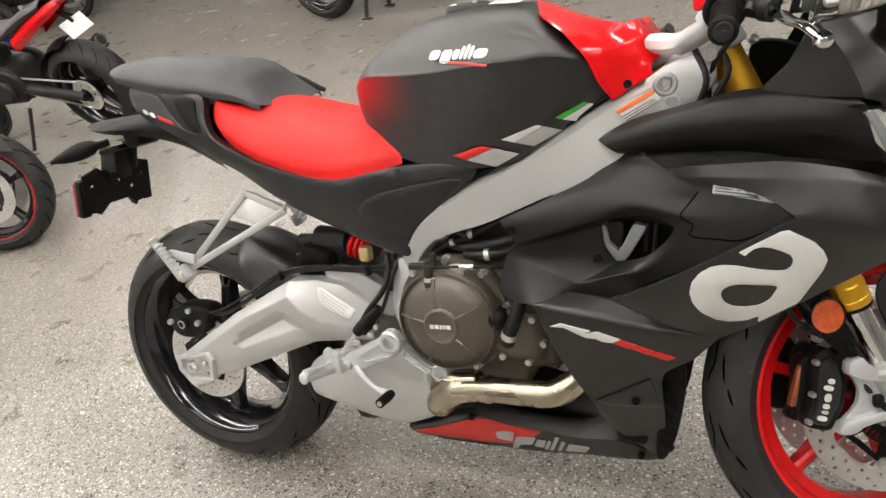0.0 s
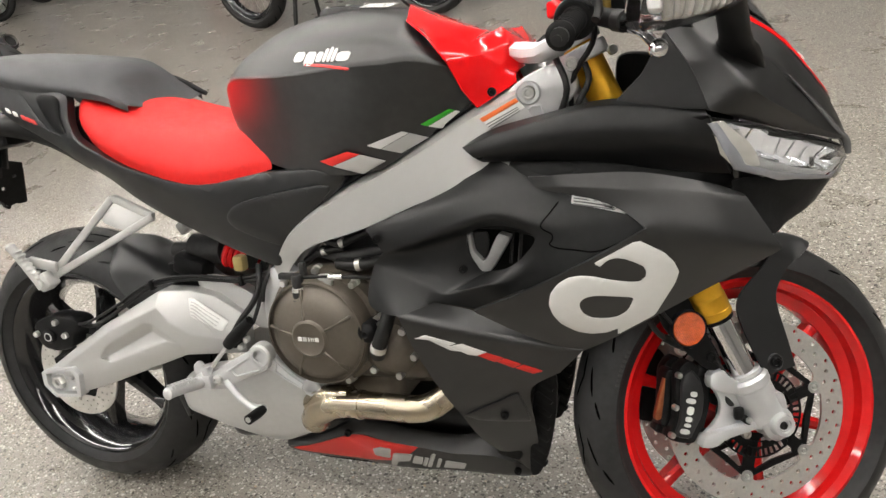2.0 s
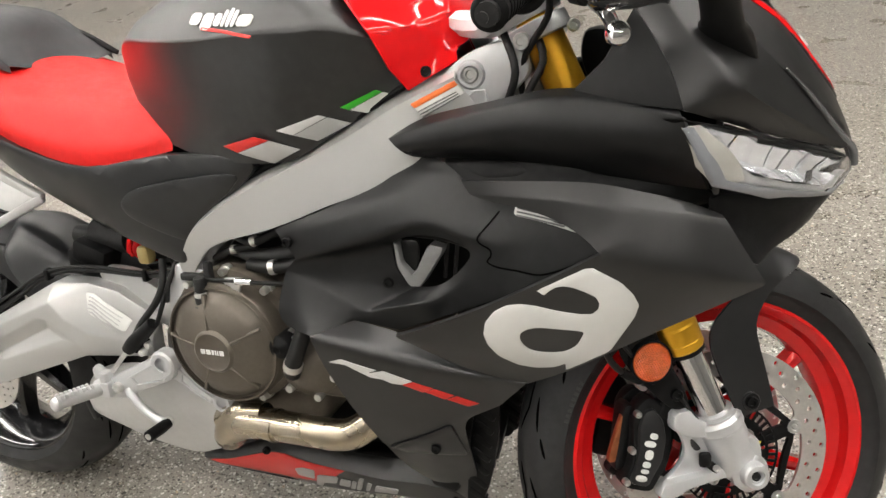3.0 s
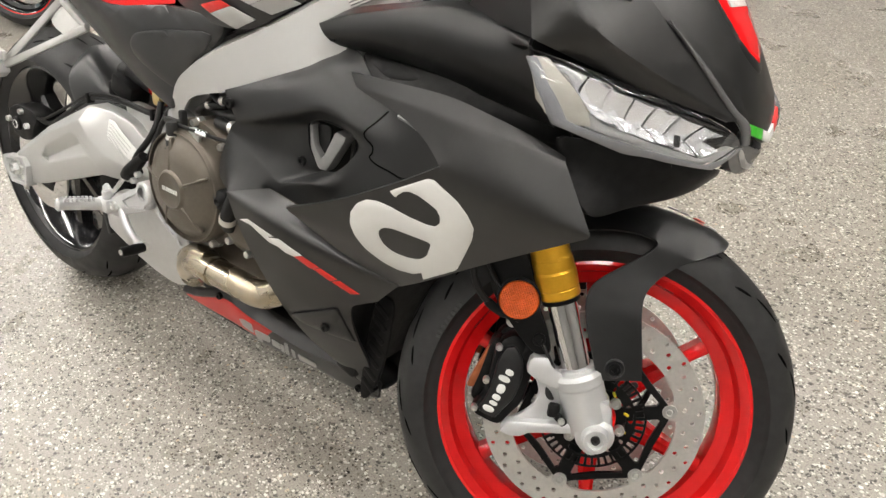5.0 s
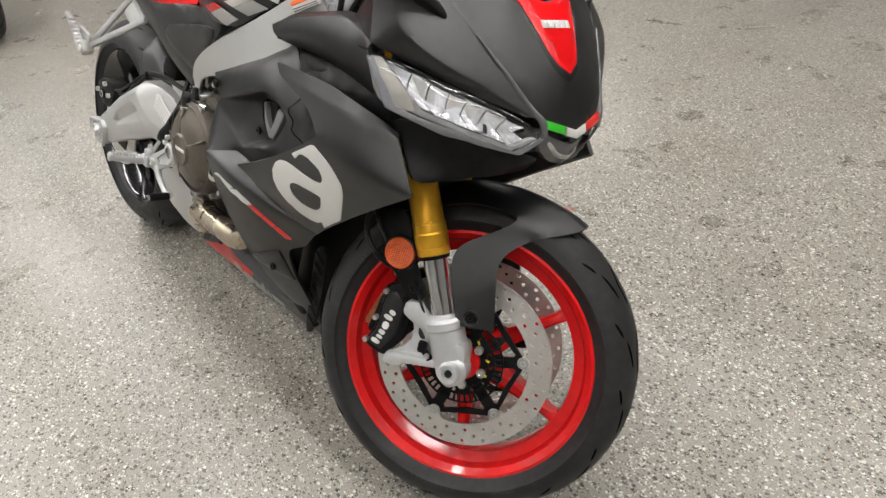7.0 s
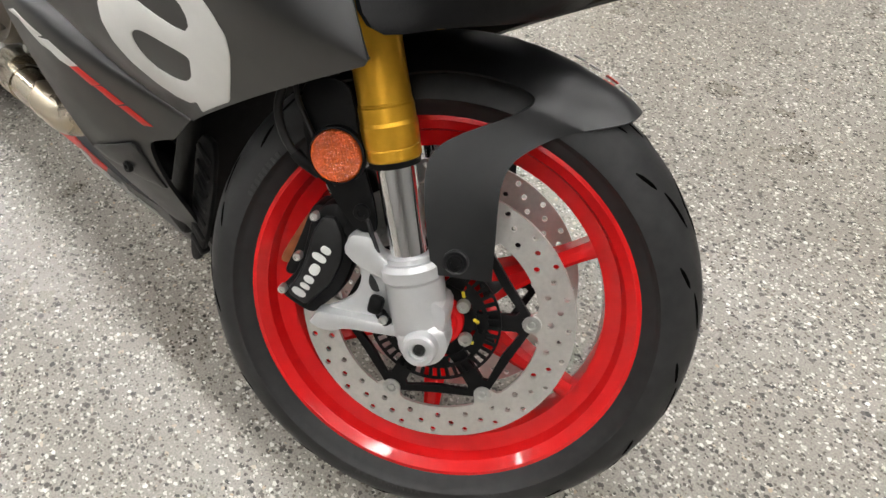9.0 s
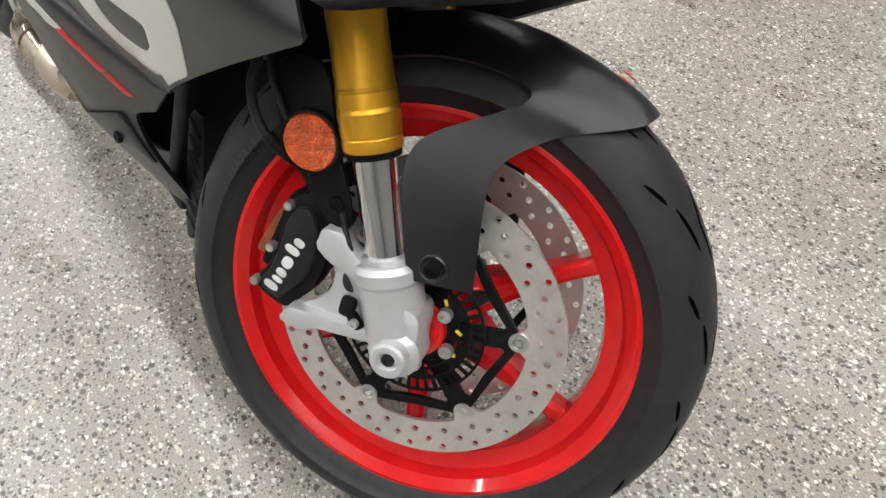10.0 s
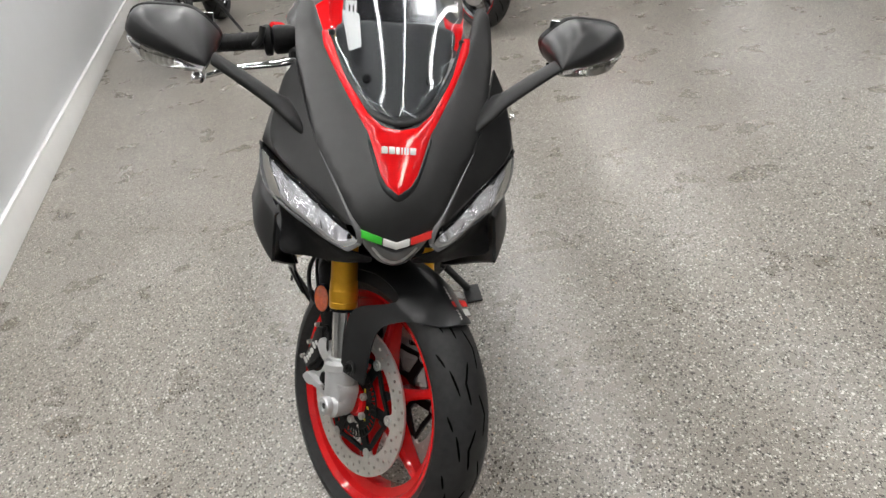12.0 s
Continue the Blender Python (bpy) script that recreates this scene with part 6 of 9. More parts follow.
eye = [(1.1386, 0.5701), (1.1412, 0.5801), (1.1509, 0.5869), (1.1647, 0.5896), (1.1906, 0.5872), (1.2176, 0.5841), (1.2117, 0.5712), (1.2057, 0.5589), (1.1914, 0.5485), (1.1719, 0.5454), (1.153, 0.548), (1.1425, 0.5573)]
emblem_out = bowl + hook
emblem = panel([(x, 0, z) for x, z in emblem_out], holes=[[(x, 0, z) for x, z in eye]], surf=a_surf, thick=0.0014, step=0.010, edge=0.0002, lift=0.0010, corner=0.10, cut=1)
for ob, bm in zip(outer, (emblem, skewed(flip(emblem)))):
    part("emblem", bm, WHITE_PRINT, ob, "pale grey rounded emblem shape")
# model name as slanted bars
for pts, mat in (([(0.8698, 0.5096), (0.8901, 0.5174), (0.9391, 0.5025), (0.923, 0.4967), (0.9151, 0.5018), (0.8937, 0.5081)], WHITE_PRINT), ([(0.8962, 0.5072), (0.9097, 0.5102), (0.9438, 0.4861), (0.9284, 0.4881)], WHITE_PRINT), ([(0.9275, 0.4969), (0.9484, 0.5014), (0.9838, 0.4825), (0.9685, 0.4766), (0.9546, 0.4793)], WHITE_PRINT),
                 ([(0.9690, 0.4766), (0.9836, 0.4814), (1.0088, 0.4684), (0.9936, 0.4615)], RED_PRINT), ([(0.9963, 0.4624), (1.0103, 0.4671), (1.0338, 0.4535), (1.0203, 0.4464)], RED_PRINT), ([(1.0228, 0.4462), (1.0369, 0.452), (1.0645, 0.4352), (1.0489, 0.4306)], RED_PRINT)):
    decal("letter_bar", pts, mat, lower[0], low_surf, "slanted lettering bar", 0.0010, step=0.008, corner=0.04, sides=False)
# warning label at the edge of the fairing
label_pts = [(1.131, 0.7395), (1.170, 0.7335), (1.197, 0.7235), (1.222, 0.7085), (1.180, 0.7135), (1.128, 0.7185)]
lab = part("warning_label", panel([(x, 0, z) for x, z in label_pts], surf=side_surf, thick=0.0014, step=0.012, edge=0.0003, lift=0.0012, corner=0.05, cut=1), WHITE_PRINT, inner[0], "white printed label")
for k in range(5):
    s0, x1 = 0.0042 * k, (1.160, 1.176, 1.188, 1.200, 1.208)[k]
    part("print_bar", panel([(1.134 - 0.0006 * k, 0, 0.7365 - s0), (x1, 0, 0.7315 - s0 * 1.02), (x1 + 0.001, 0, 0.7297 - s0 * 1.02), (1.1338 - 0.0006 * k, 0, 0.7345 - s0)], surf=side_surf, thick=0.0014, step=0.015, edge=0.0002, lift=0.0022, corner=0.05, cut=1), DARK_PRINT, lab)
for x, y, z, ob in ((0.805, -0.199, 0.667, inner[0]), (0.946, -0.183, 0.611, inner[0]), (0.985, -0.166, 0.792, upper[0]), (0.992, -0.174, 0.346, lower[0]), (0.645, -0.116, 0.243, belly[0]), (0.975, -0.068, 0.166, belly[0])):
    part("fairing_bolt", at_point(bolt(0.0075, 0.006), (x, y - 0.003, z)), PLASTIC, ob)
seam = [(1.108, 0.720), (1.094, 0.703), (1.083, 0.690), (1.086, 0.682), (1.0985, 0.675), (1.099, 0.666), (1.0945, 0.659), (1.1079, 0.6535), (1.135, 0.6525), (1.1646, 0.6522), (1.20, 0.668), (1.233, 0.687)]
# a dark cord laid on the skin paints the gap round the hatch
part("hatch_seam", tube([(x, side_surf(x, z) + 0.0004, z) for x, z in seam], 0.0013, 6, 3), GROOVE_SHADE, inner[0], "thin dark seam round a flush hatch")
# duct inside: a bent vane and a dark box
vane = part("duct_vane", slab([(0.957, 0.668), (0.992, 0.672), (0.984, 0.622), (0.962, 0.628)], 0.006, 0.002, "y", -0.172), SIDE_BLACK, inner[0], "dark back of the duct vane")
part("vane_leg", slab([(0.958, 0.634), (0.975, 0.606), (0.992, 0.606), (1.030, 0.664), (1.008, 0.670), (0.982, 0.622), (0.966, 0.640), (0.963, 0.668), (0.956, 0.668)], 0.020, 0.004, "y", -0.176, 1, 0.12), SATIN_GREY, inner[0], "satin grey bent duct vane")
part("duct_bar", tube([(0.975, -0.183, 0.684), (1.03, -0.180, 0.678), (1.075, -0.185, 0.668)], 0.006, 10), PLASTIC, inner[0])
for px in (1.028, 1.042):
    part("duct_rib", tube([(px, -0.165, 0.675), (px - 0.008, -0.165, 0.615)], 0.003, 8, smooth=False), DARK_METAL, inner[0])
part("duct_box", at_point(block((0.22, 0.03, 0.16), 0.01), (1.01, -0.118, 0.645)), PLASTIC, bike)
# added dark filler, so that no bright floor shows through the gaps
part("inner_filler", at_point(block((0.36, 0.22, 0.24), 0.02), (1.05, 0, 0.66), 0, 8), PLASTIC, bike, "dark filler added behind the fairings to block the view through")
# black sheet: the slot's shade is put into its colour
part("scoop", panel([(1.015, -0.160, 0.777), (1.08, -0.165, 0.780), (1.25, -0.172, 0.770), (1.345, -0.185, 0.758), (1.36, -0.17, 0.725), (1.2, -0.195, 0.735), (1.07, -0.19, 0.745)], thick=0.006, lift=-0.006), PLASTIC, bike, "black sheet that stands for the shaded slot under the upper fairing")
# darker lozenge that paints the deepest shade of the recess
part("recess_shade", panel([(1.030, -0.168, 0.772), (1.055, -0.172, 0.776), (1.10, -0.178, 0.777), (1.135, -0.182, 0.772), (1.146, -0.186, 0.762), (1.10, -0.190, 0.758), (1.07, -0.184, 0.757)], thick=0.008, step=0.012, edge=0.002, lift=-0.010), PLASTIC, bike, "black lozenge that stands for the shade in the recess")

# radiator guard between the fairings
guard = part("radiator", at_point(block((0.05, 0.22, 0.30), 0.01), (1.005, 0, 0.36), 0, 14), PLASTIC, bike, "black radiator")
for sy in (-1, 1):
    part("guard_plate", slab([(1.03, 0.395), (1.072, 0.40), (1.066, 0.32), (1.048, 0.235), (1.026, 0.185), (1.005, 0.185)], 0.008, 0.002, "y", sy * 0.105), PLASTIC, guard)
    for k in range(7):
        z = 0.218 + 0.0255 * k
        part("louvre", at_point(block((0.034, 0.014, 0.012), 0.003), (1.024 + 0.14 * (z - 0.20), sy * 0.104, z), 0, 35), PLASTIC, guard)

# ---- nose, screen, lamps ----
nose_ctrl = []
for y, z, x in ((0, 0.735, 1.514), (0, 0.746, 1.516), (0, 0.79, 1.503), (0, 0.838, 1.480), (0, 0.89, 1.443), (0, 0.945, 1.398), (0, 1.0, 1.335), (0.03, 0.755, 1.513), (0.06, 0.775, 1.503), (0.075, 0.80, 1.488), (0.095, 0.83, 1.462), (0.137, 0.887, 1.404), (0.06, 0.93, 1.404), (0.10, 0.96, 1.352),
                (0.13, 1.013, 1.276), (0.16, 1.06, 1.20), (0.165, 0.97, 1.30), (0.10, 1.06, 1.245), (0.0, 1.09, 1.225)):
    nose_ctrl += [(y, z, x)] + ([(-y, z, x)] if y else [])
nose_surf = thin_plate(nose_ctrl)


def mirror_loop(half):
    """A closed outline from its right half, from the bottom's middle to the top's."""
    return [(-y, z) for y, z in half] + [(y, z) for y, z in half[::-1] if y > 1e-6]


def front_panel(half, surf, lift=0.0, thick=0.006, **kw):
    return skewed(panel([(0, y, z) for y, z in mirror_loop(half)], surf=surf, axis="x", out=1, lift=lift, thick=thick, **kw))


cowl = part("nose_cowl", front_panel([(0.0, 0.742), (0.035, 0.758), (0.065, 0.778), (0.10, 0.828), (0.139, 0.886), (0.158, 0.935), (0.176, 0.985), (0.178, 1.06), (0.15, 1.075), (0.125, 1.02), (0.088, 0.965), (0.05, 0.932), (0.0, 0.915)], nose_surf, step=0.016), GREY_BLACK, bike, "satin black nose cowl")
red_v = part("nose_flash", front_panel([(0.0, 0.829), (0.022, 0.842), (0.030, 0.856), (0.040, 0.882), (0.052, 0.912), (0.10, 0.972), (0.128, 1.012), (0.131, 1.030), (0.119, 1.032), (0.095, 0.985), (0.055, 0.938), (0.03, 0.922), (0.0, 0.918)], nose_surf, 0.0035, 0.004, step=0.012, corner=0.06), RED, bike, "glossy red V-shaped flash under the screen")
part("flash_rim", front_panel([(0.0, 0.817), (0.025, 0.833), (0.036, 0.852), (0.047, 0.880), (0.058, 0.914), (0.06, 0.92), (0.040, 0.886), (0.024, 0.850), (0.0, 0.842)], nose_surf, 0.0022, 0.004, step=0.012), BLACK, cowl)
for y0, y1, mat, nm in ((-0.060, -0.024, GREEN_PRINT, "green"), (-0.022, 0.022, WHITE_PRINT, "white"), (0.024, 0.060, RED_PRINT, "red")):
    zc = lambda y: 0.7465 + 0.28 * abs(y)
    pts = [(0, y0, zc(y0)), (0, (y0 + y1) / 2, zc((y0 + y1) / 2)), (0, y1, zc(y1)), (0, y1, zc(y1) + 0.0118), (0, (y0 + y1) / 2, zc((y0 + y1) / 2) + 0.0118), (0, y0, zc(y0) + 0.0118)]
    part("flag_bar", skewed(panel(pts, surf=nose_surf, axis="x", out=1, lift=0.003, thick=0.003, step=0.012, edge=0.0004, corner=0.05, cut=1)), mat, cowl, nm + " printed bar")
for k, (y0, w) in enumerate(((-0.030, 0.010), (-0.018, 0.010), (-0.006, 0.006), (0.002, 0.003), (0.007, 0.003), (0.012, 0.003), (0.017, 0.010))):
    part("letter_bar", panel([(0, y0, 0.888), (0, y0 + w, 0.888), (0, y0 + w, 0.897), (0, y0, 0.897)], surf=nose_surf, axis="x", out=1, lift=0.0062, thick=0.003, step=0.01, edge=0.0003, corner=0.1, cut=1), WHITE_PRINT, red_v, "pale lettering bar")
screen_surf = thin_plate([(y, z, x) for y, z, x in [(0, 0.93, 1.412), (0, 0.97, 1.385), (0, 1.03, 1.325), (0, 1.10, 1.235), (0, 1.16, 1.14)]
                          + [(s * y, z, x) for s in (-1, 1) for y, z, x in ((0.055, 0.945, 1.392), (0.09, 0.985, 1.335), (0.118, 1.035, 1.258), (0.115, 1.10, 1.18), (0.08, 1.15, 1.13))]])
screen = part("windscreen", front_panel([(0.0, 0.930), (0.03, 0.934), (0.058, 0.950), (0.092, 0.988), (0.118, 1.035), (0.122, 1.09), (0.10, 1.135), (0.05, 1.16), (0.0, 1.165)], screen_surf, 0.0, 0.003, step=0.02, edge=0.0006), SMOKE, bike, "clear smoked windscreen")
screen.visible_shadow = False
part("screen_trim", front_panel([(0.0, 0.920), (0.035, 0.926), (0.066, 0.944), (0.1, 0.985), (0.124, 1.03), (0.116, 1.035), (0.09, 0.99), (0.056, 0.954), (0.03, 0.938), (0.0, 0.934)], screen_surf, -0.002, 0.004, step=0.015), BLACK, bike)
dash_surf = thin_plate([(0, 0.93, 1.395), (0, 1.0, 1.325), (0, 1.07, 1.235), (0.06, 0.945, 1.37), (-0.06, 0.945, 1.37), (0.085, 0.99, 1.305), (-0.085, 0.99, 1.305), (0.1, 1.05, 1.215), (-0.1, 1.05, 1.215)])
dash = part("inner_cowl", front_panel([(0.0, 0.928), (0.05, 0.942), (0.083, 0.978), (0.106, 1.02), (0.104, 1.036), (0.05, 1.050), (0.0, 1.052)], dash_surf, -0.004, 0.004, step=0.02), GREY_BLACK, bike, "dark panel below the windscreen")
for sy in (-1, 1):
    part("screen_bolt", moved(bolt(0.008, 0.004), Matrix.Translation((1.341, sy * 0.054, 0.976 + (0.003 if sy > 0 else 0))) @ Matrix.Rotation(radians(-40), 4, "Y") @ Matrix.Rotation(radians(90), 4, "Z")), PLASTIC, dash)
    part("screen_screw", moved(bolt(0.006, 0.005), Matrix.Translation((1.268, sy * 0.114, 1.030)) @ Matrix.Rotation(radians(-30), 4, "Y") @ Matrix.Rotation(radians(90), 4, "Z")), PLASTIC, bike)
# side of the nose, outside the crease
CHEEK = named("u", [(1.290, -0.176, 0.985), (1.335, -0.164, 0.953), (1.385, -0.148, 0.908), (1.430, -0.121, 0.858), (1.470, -0.091, 0.812), (1.500, -0.068, 0.780)])
CHEEK.update(named("f", [(1.300, -0.196, 0.950), (1.349, -0.214, 0.889), (1.382, -0.212, 0.856), (1.428, -0.158, 0.824), (1.466, -0.108, 0.795), (1.496, -0.076, 0.778)]))
CHEEK.update(named("l", [(1.260, -0.190, 0.955), (1.302, -0.215, 0.897), (1.319, -0.229, 0.846), (1.395, -0.167, 0.811), (1.450, -0.121, 0.791), (1.490, -0.084, 0.777)]))
cheek_bm = cage(CHEEK, grid_faces(run("u", 6), run("f", 6), run("l", 6)), [(run("f", 6), 2.3)], ["u0", "u5", "l0", "l2", "l5"], thick=0.004, toward=(1, -1, 0.3))[0]
both_front("nose_side", cheek_bm, GREY_BLACK, bike, "matt black side of the nose with a fold")
TRIM_PTS = {"a": (1.188, -0.166, 0.855), "b": (1.230, -0.172, 0.894), "c": (1.262, -0.181, 0.948), "d": (1.300, -0.209, 0.907), "e": (1.319, -0.229, 0.846), "f": (1.250, -0.193, 0.849)}
both_front("side_trim", faceted(TRIM_PTS, ("abcdef",), -0.155, 0.002), SIDE_BLACK, bike, "black trim beside the screen")
both_front("nose_ridge", tube([(1.420, -0.1295, 0.874), (1.440, -0.115, 0.851), (1.462, -0.098, 0.824), (1.489, -0.076, 0.788), (1.503, -0.063, 0.772), (1.507, -0.059, 0.752)], [0.001, 0.002, 0.0035, 0.0045, 0.0055, 0.005], 10), CHIN_LENS, bike, "grey clear fin on the nose")

# headlights
for sy in (-1, 1):
    lens_pts = [(1.318, -0.234, 0.838), (1.410, -0.154, 0.805), (1.465, -0.110, 0.785), (1.497, -0.078, 0.766), (1.506, -0.062, 0.752), (1.489, -0.078, 0.728), (1.425, -0.148, 0.740), (1.35, -0.222, 0.765), (1.335, -0.232, 0.795)]
    o = [(x, y if sy < 0 else -y, z) for x, y, z in lens_pts]
    lens_surf = thin_plate([(y, z, x) for x, y, z in o] + [(sy * 0.156, 0.772, 1.43), (sy * 0.207, 0.80, 1.372), (sy * 0.108, 0.757, 1.478)])
    back_pts = [(0, sy * y, z) for y, z in ((0.206, 0.820), (0.154, 0.800), (0.110, 0.780), (0.084, 0.764), (0.088, 0.744), (0.150, 0.754), (0.190, 0.774))]
    lamp = part("headlight", skewed(panel(back_pts, surf=lens_surf, axis="x", out=1, thick=0.004, lift=-0.034, step=0.016, edge=0.001)), LAMP_GREY, bike, "LED headlight with a clear lens")
    lens = part("lens", skewed(panel(o, surf=lens_surf, axis="x", out=1, thick=0.003, lift=0.001, step=0.014, edge=0.001)), CLEAR, lamp, "clear lens")
    lens.visible_shadow = False

    def in_lamp(name, pts, mat, lift, thick=0.006, label=""):
        part(name, skewed(panel([(0, sy * y, z) for y, z in pts], surf=lens_surf, axis="x", out=1, lift=lift, thick=thick, step=0.010, edge=0.001, corner=0.06)), mat, lamp, label)
    in_lamp("rear_reflector", [(0.230, 0.830), (0.2185, 0.829), (0.213, 0.814), (0.198, 0.7825), (0.1915, 0.764), (0.214, 0.7645), (0.2275, 0.787)], LAMP_SATIN, -0.006, 0.005, "satin grey rear reflector")
    in_lamp("light_bar", [(0.1915, 0.7615), (0.140, 0.7415), (0.0848, 0.7240), (0.0625, 0.7475), (0.070, 0.7460), (0.0909, 0.7330), (0.146, 0.7520), (0.1846, 0.7680), (0.194, 0.7785)], LAMP_GREY, -0.007, 0.008, "pale daytime light bar")
    edge_out = [(0.2335, 0.829), (0.2305, 0.8026), (0.2194, 0.7635), (0.1611, 0.7355), (0.0770, 0.7190), (0.0565, 0.748)]
    edge_in = [(0.2275, 0.829), (0.2240, 0.8035), (0.2115, 0.7690), (0.1880, 0.7580), (0.1400, 0.7415), (0.0848, 0.7245), (0.0635, 0.7475)]
    in_lamp("lens_edge", edge_out + edge_in[::-1], FROSTED, -0.0012, 0.004, "frosted grey edge of the lens")
    top_z = lambda y: float(np.interp(y, (0.078, 0.110, 0.154, 0.234), (0.763, 0.776, 0.795, 0.838))) - 0.003
    low_z = lambda y: float(np.interp(y, (0.070, 0.0909, 0.146, 0.185, 0.194, 0.212), (0.747, 0.7350, 0.7540, 0.7695, 0.7790, 0.822)))
    for k, (ya, yb) in enumerate(((0.213, 0.194), (0.1935, 0.175), (0.1745, 0.157), (0.1565, 0.141), (0.1405, 0.1225), (0.122, 0.104), (0.1035, 0.082))):
        ym = ya + (yb - ya) * (0.3, 0.6, 0.4, 0.7)[k % 4]
        rows = []
        for u, deep in ((0.0, 0.006), (0.3, 0.020), (0.62, 0.028), (0.8, 0.017), (1.0, 0.007)):
            row = []
            for y, d in ((ya, 0.0), (ym, (0.004, -0.008, 0.006)[k % 3]), (yb, 0.002)):
                y = y - 0.004 * u
                z = top_z(y) * (1 - u) + min(low_z(y), top_z(y) - 0.002) * u
                row.append((float(lens_surf(sy * y, z)) - deep - d, sy * y, z))
            rows.append(row)
        part("facet", skewed(strips(rows, 0.0015, 3)), REFLECTOR, lamp, "bright reflector facet")
        if k == 4:
            in_lamp("facet_rib", [(yb + 0.0015, low_z(yb) + 0.014), (yb, low_z(yb) + 0.014), (yb - 0.003, low_z(yb) + 0.001), (yb - 0.0015, low_z(yb) + 0.001)], DARK_METAL, -0.0065, 0.006)
    in_lamp("rim", [(0.236, 0.839), (0.150, 0.802), (0.085, 0.770), (0.080, 0.764), (0.150, 0.795), (0.222, 0.830)], PLASTIC, 0.0, 0.02)
part("chin_lamp", front_panel([(0.0, 0.703), (0.028, 0.708), (0.056, 0.742), (0.052, 0.756), (0.03, 0.745), (0.0, 0.735)], thin_plate([(0, 0.703, 1.502), (0, 0.735, 1.514), (-0.056, 0.742, 1.492), (0.056, 0.742, 1.492), (-0.03, 0.72, 1.497), (0.03, 0.72, 1.497)]), 0.0, 0.012, step=0.012), CHIN_LENS, bike, "smoked chin lens")
part("chin_bar", front_panel([(0.0, 0.711), (0.020, 0.715), (0.040, 0.737), (0.036, 0.741), (0.018, 0.722), (0.0, 0.718)], thin_plate([(0, 0.703, 1.505), (0, 0.735, 1.517), (-0.056, 0.742, 1.495), (0.056, 0.742, 1.495), (-0.03, 0.72, 1.500), (0.03, 0.72, 1.500)]), 0.0005, 0.003, step=0.01), LAMP_GREY, bike, "pale light guide in the chin lens")
part("chin_back", front_panel([(0.0, 0.708), (0.024, 0.713), (0.05, 0.742), (0.0, 0.738)], thin_plate([(0, 0.703, 1.486), (0, 0.735, 1.498), (-0.056, 0.742, 1.476), (0.056, 0.742, 1.476)]), 0.0, 0.01, step=0.012), PLASTIC, bike)
both_front("air_scoop", panel([(1.35, -0.202, 0.752), (1.43, -0.142, 0.735), (1.486, -0.075, 0.722), (1.487, -0.034, 0.710), (1.470, -0.034, 0.689), (1.468, -0.06, 0.687), (1.44, -0.12, 0.676), (1.404, -0.198, 0.662), (1.37, -0.19, 0.71)], axis="x", out=1, thick=0.008, step=0.018, ctrl=[(1.42, -0.14, 0.702)]), PLASTIC, bike, "black scoop under the headlights")
part("scoop_floor", slab([(1.30, -0.16), (1.38, -0.17), (1.405, -0.12), (1.395, -0.05), (1.395, 0.05), (1.405, 0.12), (1.38, 0.17), (1.30, 0.16)], 0.01, 0.003, "z", 0.686), PLASTIC, bike)
part("nose_core", at_point(block((0.16, 0.22, 0.16), 0.03), (1.28, 0, 0.77)), PLASTIC, bike)

# ---- engine ----
engine = part("engine", merge(at_point(block((0.30, 0.26, 0.22), 0.03, 3), (0.70, 0, 0.475)), at_point(block((0.24, 0.24, 0.16), 0.03, 3), (0.86, 0, 0.52), 0, -28),
                              at_point(block((0.22, 0.22, 0.10), 0.03, 3), (0.66, 0, 0.345)), at_point(block((0.12, 0.24, 0.16), 0.03, 3), (0.575, 0, 0.50))), BRONZE, bike, "bronze-grey engine block")
CX, CZ = 0.655, 0.487


def disc_on(x, z, y, prof, seg=40, tilt=0):
    return at_point(lathe(prof, seg), (x, y, z), tilt)


clutch = part("clutch_cover", disc_on(CX, CZ, -0.205, [(0, -0.013), (0.028, -0.013), (0.031, -0.015), (0.034, -0.013), (0.036, -0.010), (0.066, -0.005), (0.078, 0.003), (0.086, 0.010), (0.090, 0.013), (0.098, 0.014), (0.101, 0.018), (0.101, 0.045), (0.112, 0.047), (0.114, 0.052), (0.114, 0.075), (0, 0.075)], 64), BRONZE, engine, "round bronze clutch cover with ribs")
for k in range(5):
    a = radians(98 + 72 * k)
    part("cover_rib", moved(block((0.056, 0.010, 0.006), 0.002, 1), Matrix.Translation((CX + 0.061 * math.cos(a), -0.2065, CZ + 0.061 * math.sin(a))) @ Matrix.Rotation(-a, 4, "Y") @ Matrix.Rotation(radians(13), 4, "Z")), BRONZE, clutch)
part("cover_ring", disc_on(CX, CZ, -0.205, [(0.094, 0.008), (0.0965, 0.008), (0.0985, 0.012), (0.0985, 0.018), (0.092, 0.018), (0.092, 0.012)], 64), BRONZE, clutch)
for k, (w, x) in enumerate(((0.008, -0.018), (0.008, -0.008), (0.004, 0.000), (0.0025, 0.005), (0.0025, 0.009), (0.008, 0.016))):
    part("letter_bar", at_point(block((w, 0.0012, 0.008), 0.0005, 1), (CX + x, -0.2188, CZ)), WHITE_PRINT, clutch, "pale lettering bar")
for k in range(9):
    a = radians(10 + 40 * k)
    part("cover_bolt", disc_on(CX + 0.110 * math.cos(a), CZ + 0.110 * math.sin(a), -0.157, [(0, -0.012), (0.0055, -0.012), (0.0065, -0.010), (0.0065, 0.0), (0.009, 0.0), (0.009, 0.01), (0, 0.01)], 12), BOLT, clutch)
